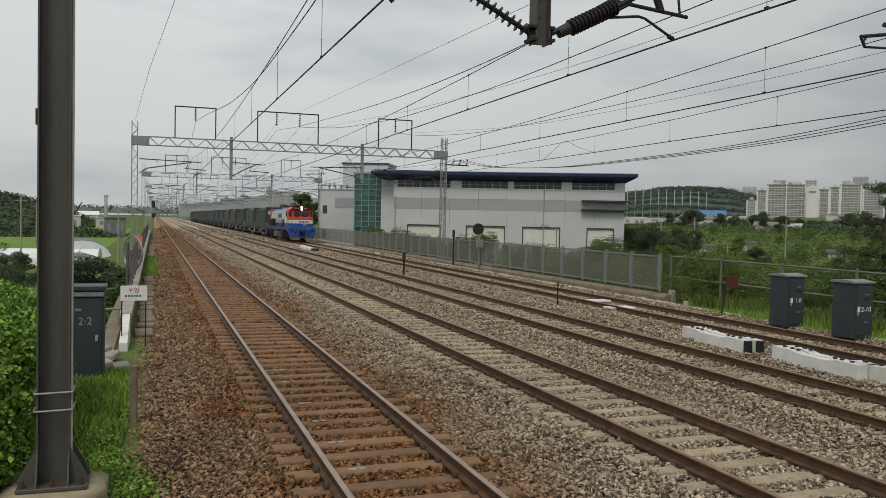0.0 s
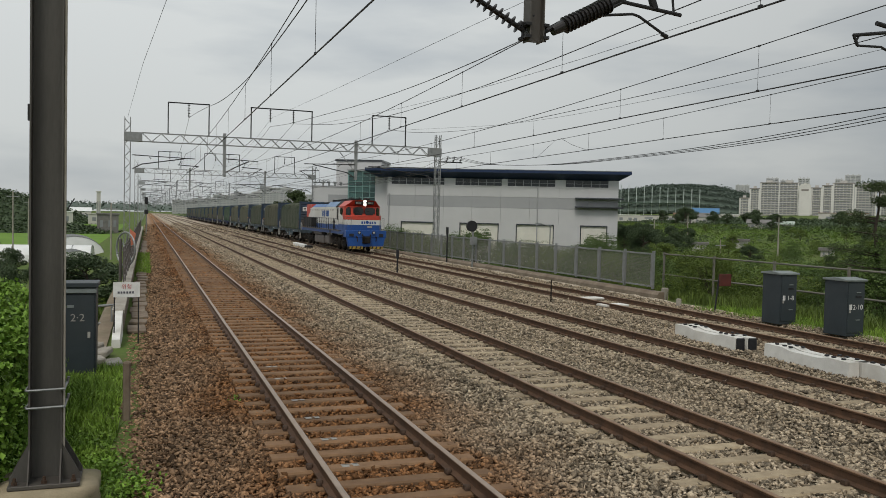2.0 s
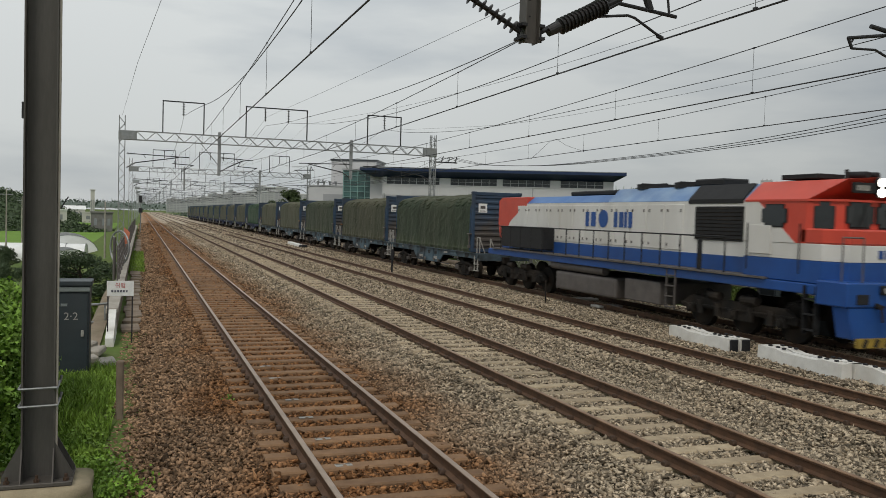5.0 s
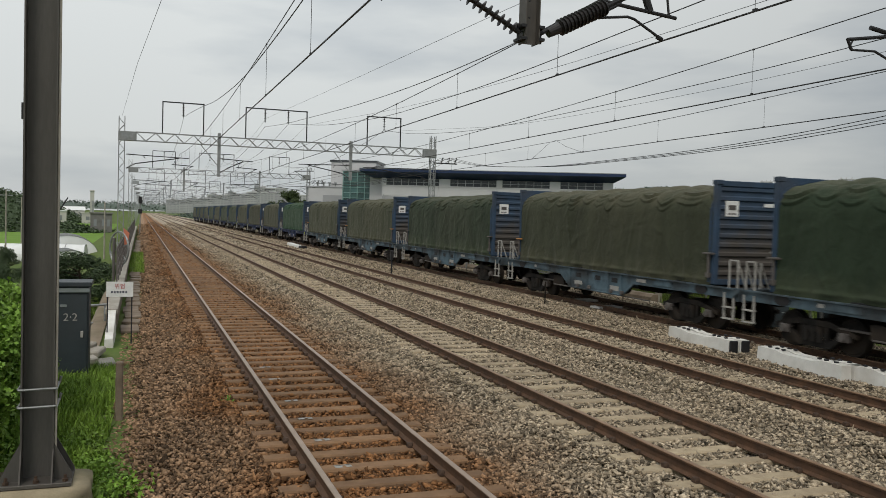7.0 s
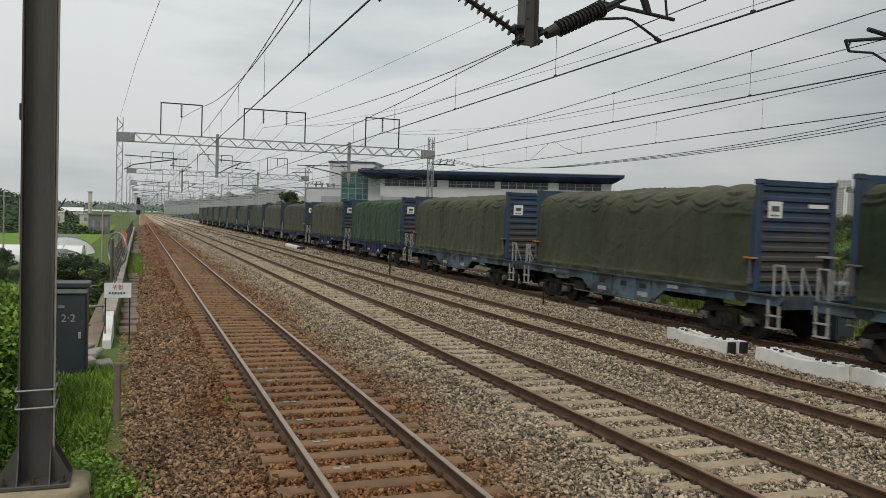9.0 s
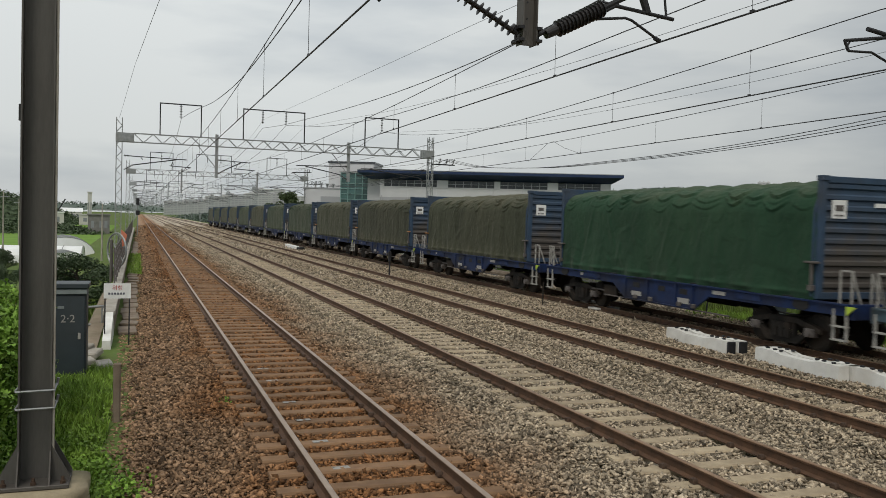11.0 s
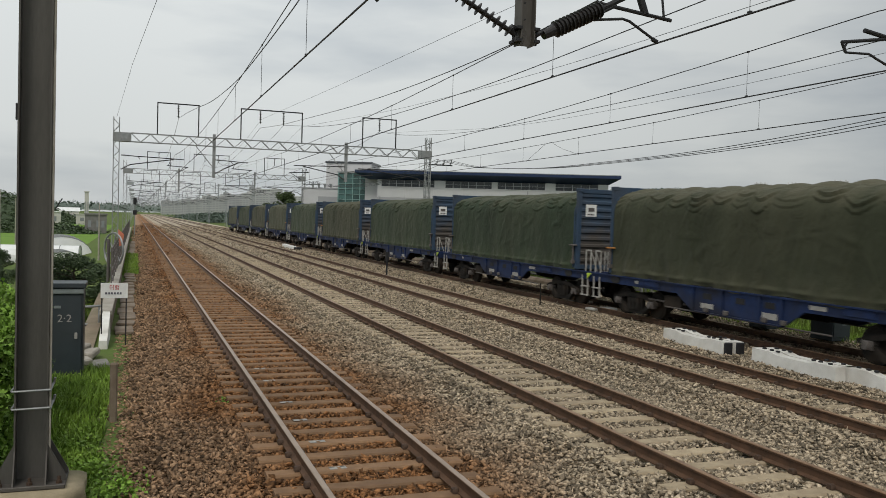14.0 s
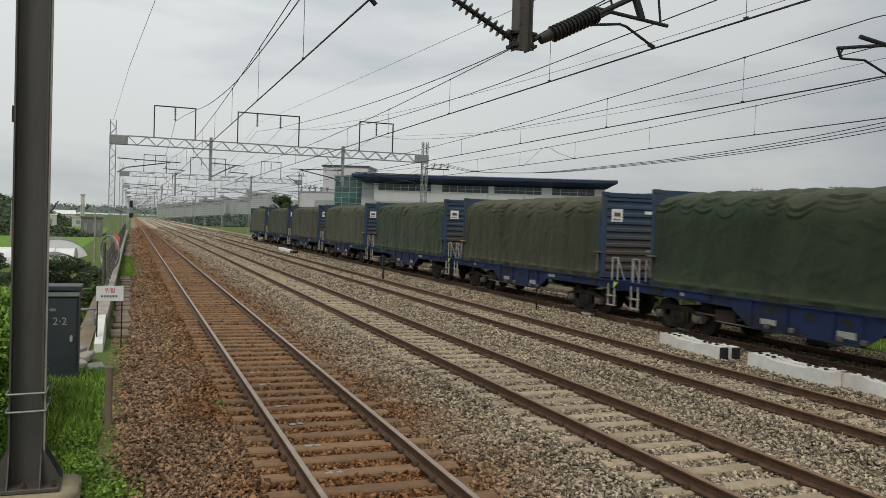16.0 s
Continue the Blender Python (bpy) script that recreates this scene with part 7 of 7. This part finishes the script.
def ridge(name, label, h0, h1, dist, top, base, seed, material, n, size, depth=120):
    """Wooded hill: a mound mesh covered by leaf clumps."""
    rng = np.random.RandomState(seed)
    na, nd = 60, 14
    V = []
    for i in range(na):
        for j in range(nd):
            f, g = i / (na - 1), j / (nd - 1)
            x, y = far_at(h0 + (h1 - h0) * f, dist + depth * g)
            z = base + (top - base) * (math.sin(math.pi * f) ** 0.7) * math.sin(math.pi * (0.05 + 0.9 * g)) * (1 + 0.18 * noise.noise(Vector((f * 7, g * 2, seed))))
            V.append((x, y, z - 2))
    V = np.array(V)
    i = (np.arange(na - 1)[:, None] * nd + np.arange(nd - 1)[None]).ravel()
    t = thing(name, label, "hill", kind="structure")
    part("slope", raw("slope", V, np.stack([i, i + nd, i + nd + 1, i + 1], -1), material, True), material, t)
    k = rng.randint(0, len(V), n)
    p = V[k] + rng.normal(0, 1, (n, 3)) * np.array([dist * 0.006, dist * 0.006, size * 0.5]) + np.array([0, 0, size * 0.4])
    tagged(part("tree_cover", leaves("tree_cover", p, size, material, rng, 0.5, 0.8, 0.45), material, t), kind="stuff")


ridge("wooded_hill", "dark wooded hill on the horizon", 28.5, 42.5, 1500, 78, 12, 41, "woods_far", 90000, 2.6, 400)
ridge("wooded_hill", "dark wooded hill on the horizon", -24, -3.4, 420, 17, -4, 42, "woods", 40000, 1.1, 100)
ridge("wooded_hill", "low wooded rise beyond the fields", 30, 56, 420, 7.5, 1.0, 44, "woods", 26000, 1.0, 60)
ridge("wooded_hill", "low wooded rise beyond the fields", 33, 60, 210, 2.2, 0.0, 45, "crop", 26000, 0.45, 60)
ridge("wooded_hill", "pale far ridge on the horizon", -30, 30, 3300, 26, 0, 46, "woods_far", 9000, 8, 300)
ridge("wooded_hill", "low dark trees along the rice field", -13, -0.9, 258, 0.2, -4.6, 48, "woods", 12000, 0.8, 26)
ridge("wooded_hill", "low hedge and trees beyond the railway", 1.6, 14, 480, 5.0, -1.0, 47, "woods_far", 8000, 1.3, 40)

M.update({
    "flat_wall": mat("cream_apartment_wall", (0.52, 0.50, 0.465), (0.47, 0.455, 0.43), 0.05, 0.8, fine=0.6, world_co=True),
    "flat_win": mat("grey_apartment_window", (0.25, 0.26, 0.275), (0.19, 0.20, 0.215), 0.2, 0.3),
    "flat_trim": mat("grey_brown_apartment_trim", (0.27, 0.25, 0.23), (0.23, 0.21, 0.20), 0.1, 0.8),
    "net": mat("grey_green_netting", (0.125, 0.185, 0.150), (0.100, 0.155, 0.128), 0.2, 0.9),
    "roof_tile_blue": mat("blue_sheet_roof", (0.08, 0.20, 0.36), (0.06, 0.16, 0.30), 1, 0.6),
    "roof_grey": mat("dull_roof", (0.20, 0.19, 0.18), (0.14, 0.135, 0.13), 1, 0.8),
    "roof_orange": mat("orange_tile_roof", (0.30, 0.18, 0.12), (0.24, 0.145, 0.10), 1, 0.8),
    "film_green": mat("pale_green_film", (0.40, 0.47, 0.40), (0.33, 0.40, 0.34), 0.8, 0.6),
    "film": mat("white_greenhouse_film", (0.78, 0.79, 0.78), (0.68, 0.69, 0.68), 0.8, 0.5),
})


def apartment(h0, h1, dist, top, base, bays=2, cols=6, far=False, turn=0.0):
    """Slab block between two headings: storeys of balcony bands and glazing, pale piers, a dark roof edge and roof houses."""
    h, w, ht = (h0 + h1) / 2, dist * radians(h1 - h0), top - base
    x, y = far_at(h, dist)
    t = thing("apartment_block", "hazy pale high-rise apartment block" if far else "cream high-rise apartment block with rows of balconies", "apartment building",
              pose(x, y, base, 0, 0, -h + turn), "distant apartment blocks")
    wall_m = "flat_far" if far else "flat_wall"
    bm = B(); box(bm, (0, 8, ht / 2 - 6), (w, 14, ht + 12)); part("wall", bm, wall_m, t)
    n = max(3, int(ht / 2.9))
    cw = w / cols
    for k in range(n):
        z = ht * (k + 0.5) / n
        bm = B()
        for c in range(cols):
            box(bm, (-w / 2 + cw * (c + 0.5), 0.95, z), (cw * 0.74, 0.5, ht / n * 0.5))
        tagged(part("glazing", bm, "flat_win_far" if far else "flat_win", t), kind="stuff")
        bm = B(); box(bm, (0, 0.55, z - ht / n * 0.40), (w * 0.97, 0.9, ht / n * 0.26)); part("balcony_band", bm, wall_m, t)
    bm = B(); box(bm, (0, 8, ht + 0.5), (w + 1.0, 16, 1.3)); part("roof_edge", bm, wall_m if far else "flat_trim", t, "dark roof edge")
    for q in range(bays):
        bm = B(); box(bm, (w * ((q + 0.5) / bays - 0.5), 9, ht + 2.6), (w / bays * 0.34, 7, 3.0)); part("roof_house", bm, wall_m, t)
    for q in range(bays + 1):
        bm = B(); box(bm, ((w - 1.6) * (q / bays - 0.5), 0.3, ht / 2), (1.7, 1.6, ht)); part("pier", bm, "flat_pier" if not far else wall_m, t, "pale wall pier")


M["flat_pier"] = mat("off_white_apartment_pier", (0.66, 0.645, 0.61), (0.58, 0.565, 0.535), 0.05, 0.8, fine=0.6, world_co=True)
# far blocks: haze painted in as pale grey walls and low-contrast windows
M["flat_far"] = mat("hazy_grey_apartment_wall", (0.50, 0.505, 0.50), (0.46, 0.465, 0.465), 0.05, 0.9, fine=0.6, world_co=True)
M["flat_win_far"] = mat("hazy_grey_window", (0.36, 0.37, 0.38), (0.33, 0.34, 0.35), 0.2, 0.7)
for h0, h1, top, bays, cols in ((39.27, 39.89, 36, 1, 3), (39.89, 40.50, 48, 1, 3), (40.50, 42.80, 55.5, 2, 10), (43.52, 44.15, 49.5, 1, 4), (44.15, 44.75, 52.5, 1, 4), (44.75, 45.95, 55.5, 1, 6), (46.0, 47.2, 52, 1, 6),
                                (47.4, 49.0, 54, 2, 8), (49.2, 50.8, 56, 2, 8)):
    apartment(h0, h1, 1130, top, 16, bays, cols)
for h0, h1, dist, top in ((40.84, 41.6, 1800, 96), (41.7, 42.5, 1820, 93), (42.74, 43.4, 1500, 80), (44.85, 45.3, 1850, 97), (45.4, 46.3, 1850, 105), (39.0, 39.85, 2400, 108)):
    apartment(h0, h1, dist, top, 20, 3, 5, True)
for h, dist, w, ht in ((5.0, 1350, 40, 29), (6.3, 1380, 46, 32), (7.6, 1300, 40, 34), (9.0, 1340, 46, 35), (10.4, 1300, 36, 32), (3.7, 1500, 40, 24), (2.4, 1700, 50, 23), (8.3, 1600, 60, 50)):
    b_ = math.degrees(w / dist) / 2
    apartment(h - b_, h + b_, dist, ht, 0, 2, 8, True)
x, y = far_at(43.16, 1120)
bm = B()
prism(bm, [(-6.8, -4), (6.8, -4), (6.8, 36.5), (4.5, 38.5), (0, 39.5), (-4.5, 38.2), (-6.8, 35.5)], "y", 0, 14)
tw = thing("apartment_block", "beige windowless end wall of an apartment block with a rounded top", "apartment building", pose(x, y, 16, 0, 0, -43.16), "distant apartment blocks")
part("wall", bm, "flat_pier", tw)
bm = B(); box(bm, (0, -0.1, 31), (8, 0.3, 2.2)); part("name_panel", bm, "flat_trim", tw, "dark illegible name panel")

# crop rows and scrub over the rising fields: hummocks of small leaves along the terraces
rng = np.random.RandomState(77)
for mname, step, share, tall, per in (("crop", 5.0, 0.80, 0.6, 90), ("bush2", 11.0, 0.24, 0.9, 110), ("bush", 13.0, 0.14, 1.2, 130), ("woods", 26.0, 0.06, 2.0, 170)):
    cs = []
    d = 50.0
    while d < 420:
        for hd in np.arange(29.0, 53.0, math.degrees(1.5 / d) * 1.2):
            hd_ = hd + rng.uniform(-0.3, 0.3)
            x, y = -1.9 + d * math.sin(radians(hd_)), d * math.cos(radians(hd_))
            if noise.noise(Vector((x * 0.035, y * 0.035, tall * 7))) + 0.5 + rng.uniform(-0.15, 0.15) < share + 0.33 and (x > 54 or y < 72):
                cs.append((x, y, d + rng.normal(0, 0.8)))
        d += step * (0.8 + d / 300)
    cs = np.array(cs)
    if len(cs) > 1500:
        cs = cs[rng.permutation(len(cs))[:1500]]
    n = len(cs) * per
    k = rng.randint(0, len(cs), n)
    c = cs[k]
    g = rng.normal(size=(n, 3)); g /= np.linalg.norm(g, axis=1)[:, None]
    rad = (0.55 + c[:, 2] * 0.004) * rng.uniform(0.5, 1.2, len(cs))[k]
    hh = tall * rng.uniform(0.5, 1.2, len(cs))[k]
    X_, Y_ = c[:, 0] + g[:, 0] * rad * 1.5, c[:, 1] + g[:, 1] * rad
    P_ = np.stack([X_, Y_, ground_z(X_, Y_) + hh * np.abs(g[:, 2])], 1)
    tagged(new("field_scrub", leaves("field_scrub", P_, 0.07 + c[:, 2] * 0.0009, mname, rng, 0.35, 0.7, 0.35)), "green scrub and crop rows over rising fields", "scrub", kind="stuff")
# driving range nets
M["net_pole"] = mat("pale_green_grey_pole", (0.42, 0.47, 0.44), (0.36, 0.41, 0.38), 0.5, 0.8)
net = thing("driving_range", "tall grey-green golf net with pale poles before the hill", "golf net")
for k in range(12):
    x, y = far_at(31.2 + 5.6 * k / 11, 900)
    bm = B(); rod(bm, (x, y, 8), (x, y, 42 - 4 * (k / 11)), 0.42, 6); part("net_pole", bm, "net_pole", net)
for k in range(11):
    (x0, y0), (x1, y1) = far_at(31.2 + 5.6 * k / 11, 905), far_at(31.2 + 5.6 * (k + 1) / 11, 905)
    bm = B(); bar(bm, (x0, y0, 23), (x1, y1, 23), 27, 0.15)
    part("net_panel", bm, "net", net)


def house(x, y, w, d, h, roof, label, rz=0.0, wallm="flat_wall", flat=False):
    t = thing("house", label, "house", pose(x, y, gz_at(x, y) - 0.1, 0, 0, rz), "scattered low buildings")
    bm = B(); box(bm, (0, 0, h / 2), (w, d, h)); part("wall", bm, wallm, t)
    bm = B()
    if flat:
        box(bm, (0, 0, h + 0.2), (w + 0.6, d + 0.6, 0.4))
    else:
        prism(bm, [(-d / 2 - 0.4, h), (d / 2 + 0.4, h), (0, h + d * 0.28)], "x", -w / 2 - 0.4, w / 2 + 0.4)
    part("roof", bm, roof, t)
    for q in (-0.28, 0.1, 0.33):
        bm = B(); box(bm, (q * w, -d / 2 - 0.01, h * 0.55), (w * 0.14, 0.1, h * 0.34)); part("window", bm, "flat_win", t)


for hd, dist, w, d, h, roof, lab, flat in (
        (37.2, 760, 22, 18, 7, "roof_tile_blue", "long low building with a blue sheet roof", False), (35.8, 420, 9, 7, 4, "roof_orange", "small house with an orange tile roof", False),
        (37.0, 400, 8, 7, 4, "roof_grey", "small house with a grey roof", False), (32.2, 520, 14, 10, 5, "film", "pale low building among trees", True), (34.6, 780, 50, 14, 5, "roof_grey", "long low grey building below the golf net", True),
        (39.4, 150, 2.6, 2, 1.3, "roof_grey", "small grey-roofed field shed", True), (36.9, 140, 2.2, 2, 1.2, "roof_grey", "small grey-roofed field shed", True), (44.6, 130, 1.8, 1.6, 0.9, "roof_grey", "small pale field shed", True), (41.2, 330, 16, 4, 1.5, "film_green", "low shed with a pale roof in the fields", False),
        (40.5, 260, 6, 4, 1.8, "roof_grey", "low grey-roofed shed in the fields", False), (45.4, 620, 30, 14, 8, "roof_orange", "pale building with an orange roof below apartments", True), (48.6, 560, 22, 12, 6, "film", "pale low building below apartments", True),
        (-3.95, 600, 13, 9, 6.0, "film", "white-roofed house in the fields", False), (-2.35, 270, 6, 8, 6.0, "roof_grey", "dark grey flat-roofed building beside the railway", True),
        (-5.6, 380, 16, 10, 6, "film", "pale house in the fields", True), (-2.9, 420, 1.8, 1.8, 15.5, "flat_wall", "slim pale works tower beyond the fields", True), (-2.7, 430, 12, 8, 5, "flat_wall", "pale works building beyond the fields", True),
        (38.2, 820, 30, 12, 6, "film", "pale low building below the hill", True)):
    x, y = far_at(hd, dist)
    house(x, y, w, d, h, roof, lab, -hd, "roof_grey" if "dark grey" in lab else "flat_wall", flat)


def greenhouse(hd, dist, w, length, rz):
    x, y = far_at(hd, dist)
    t = thing("greenhouse", "white film tunnel greenhouse with metal hoops", "greenhouse", pose(x, y, gz_at(x, y) - 0.1, 0, 0, rz), "film greenhouses")
    bm = B()
    pts = [(w / 2 * math.cos(math.pi * k / 12), 0.7 + (w * 0.34) * math.sin(math.pi * k / 12)) for k in range(13)]
    prism(bm, [(w / 2, 0)] + pts + [(-w / 2, 0)], "y", -length / 2, length / 2)
    part("film_cover", bm, "film", t)
    for k in range(9):
        q = -length / 2 + length * k / 8
        bm = B()
        for a, b in zip(pts, pts[1:]):
            bar(bm, (a[0] * 1.01, q, a[1] * 1.01), (b[0] * 1.01, q, b[1] * 1.01), 0.08)
        part("hoop", bm, "steel", t)


greenhouse(-4.35, 138, 8.0, 12, 6)
greenhouse(-7.7, 128, 5.0, 20, 88)
greenhouse(-4.3, 110, 4.0, 6, 12)
bm = B()
x0, y0 = far_at(-7.0, 190)
box(bm, (-53, 290, gz_at(x0, y0) + 0.12), (92, 290, 0.24))
tagged(part("rice_field", bm, "field"), "bright green rice field on the low land", "field", kind="structure")
for hd, dist, h in ((-7.75, 120, 9.5), (-2.15, 105, 6.7), (-9.4, 180, 9.5), (33.95, 130, 5.2), (36.1, 150, 5.6), (41.7, 120, 5.7), (38.2, 110, 3.0), (-6.9, 160, 9)):
    x, y = far_at(hd, dist)
    t = thing("utility_pole", "pale concrete utility pole with cross arm", "utility pole", pose(x, y, gz_at(x, y)), "utility poles")
    bm = B(); rod(bm, (0, 0, 0), (0, 0, h), 0.11, 8, 0.07); part("pole", bm, "concrete", t)
    bm = B(); box(bm, (0, 0, h - 0.7), (1.5, 0.1, 0.1)); part("cross_arm", bm, "steel", t)
# works crane
x, y = far_at(-5.0, 410)
cr = thing("crane", "dark crane with a raised jib beyond the fields", "crane", pose(x, y, gz_at(x, y)))
bm = B(); box(bm, (0, 0, 1.5), (5, 3, 3)); part("cab", soft(bm, 0.2), "dark", cr)
bm = B(); bar(bm, (0, 0, 3), (5, 0, 12), 0.5); part("jib", bm, "dark", cr)
# street lamp and parked car beyond the fence
x, y = 40.2, 82.5
sl = thing("street_lamp", "slim grey street lamp before the roller shutters", "street lamp", pose(x, y, gz_at(x, y)))
bm = B(); rod(bm, (0, 0, 0), (0, 0, 4.8), 0.07, 8); part("pole", bm, "steel", sl)
bm = B(); rod(bm, (0, 0, 4.7), (-1.3, 0, 5.0), 0.05, 8); box(bm, (-1.5, 0, 5.0), (0.7, 0.25, 0.12)); part("lamp_arm", bm, "steel", sl)


# ---------------------------------------------------------------- loose stones
M["stone"] = mat("crushed_granite", (0.475, 0.405, 0.300), (0.180, 0.150, 0.108), 30, 0.9, bump=0.2, fine=80, world_co=True, island=0.72, spec=0.2)
_nt = M["stone"].node_tree
_p = _nt.nodes["Principled BSDF"]
_nt.links.new(rust_tint(_nt, _p.inputs["Base Color"].links[0].from_socket), _p.inputs["Base Color"])


def stones(y0, y1, density, r0, r1, seed):
    rng = np.random.RandomState(seed)
    xa, xb = -2.3, 16.6
    n = int((y1 - y0) * (xb - xa) * density)
    x, y = rng.uniform(xa, xb, n), rng.uniform(y0, y1, n)
    keep = (x > -1.9 - 0.20 * y) & (x < -1.9 + 1.16 * y + 0.5)
    for k, c in enumerate(TRACKS):
        ph = 4.0 + (0.12, 0.31, 0.22, 0.05)[k]
        d = np.abs((y - ph + 0.3) % 0.6 - 0.3)
        on = (np.abs(x - c) < 1.2) & (d < 0.12)
        keep &= ~(on & (rng.uniform(size=n) > np.where(np.abs(x - c) > 0.92, (0.42, 0.55, 0.7, 0.5)[k], (0.05, 0.12, 0.45, 0.35)[k])))
        for s in (-1, 1):
            keep &= np.abs(x - c - s * GAUGE / 2) > 0.085
    x, y = x[keep], y[keep]
    n = len(x)
    r = 0.9 * rng.uniform(r0, r1, n) * rng.choice([0.8, 1.0, 1.25], n)
    z = bed_z(x, y) + r * rng.uniform(-0.9, 0.6, n)
    base = np.array([[1, 0, 0], [-1, 0, 0], [0, 1, 0], [0, -1, 0], [0, 0, 0.75], [0, 0, -0.75]], float)
    V = base[None] * np.stack([rng.uniform(0.8, 1.7, n), rng.uniform(0.55, 1.05, n), rng.uniform(0.45, 0.85, n)], 1)[:, None] * (1 + rng.uniform(-0.3, 0.3, (n, 6, 1))) + rng.normal(0, 0.22, (n, 6, 3))
    yaw = rng.uniform(0, math.pi, n)
    q = np.stack([np.cos(yaw), rng.normal(0, 0.24, n), rng.normal(0, 0.24, n), np.sin(yaw)], 1); q /= np.linalg.norm(q, axis=1)[:, None]
    w_, a_, b_, c_ = q.T
    Rm = np.stack([1 - 2 * (b_ * b_ + c_ * c_), 2 * (a_ * b_ - c_ * w_), 2 * (a_ * c_ + b_ * w_), 2 * (a_ * b_ + c_ * w_), 1 - 2 * (a_ * a_ + c_ * c_), 2 * (b_ * c_ - a_ * w_),
                   2 * (a_ * c_ - b_ * w_), 2 * (b_ * c_ + a_ * w_), 1 - 2 * (a_ * a_ + b_ * b_)], -1).reshape(n, 3, 3)
    V = np.einsum("nij,nkj->nki", Rm, V) * r[:, None, None]
    V += np.stack([x, y, z], 1)[:, None]
    F = np.array([[0, 2, 4], [2, 1, 4], [1, 3, 4], [3, 0, 4], [2, 0, 5], [1, 2, 5], [3, 1, 5], [0, 3, 5]])
    F = (np.arange(n)[:, None, None] * 6 + F[None]).reshape(-1, 3)
    tagged(new("ballast_stones", raw("ballast_stones", V.reshape(-1, 3), F, "stone")), "loose angular grey and rusty brown ballast stones", "ballast", kind="stuff")


stones(6.5, 13.0, 940, 0.028, 0.048, 61)
stones(13.0, 20.0, 620, 0.032, 0.052, 62)
stones(20.0, 32.0, 330, 0.034, 0.054, 63)
stones(32.0, 60.0, 110, 0.042, 0.066, 64)
stones(60.0, 105.0, 34, 0.062, 0.095, 65)
stones(105.0, 190.0, 9, 0.10, 0.16, 66)


motions()
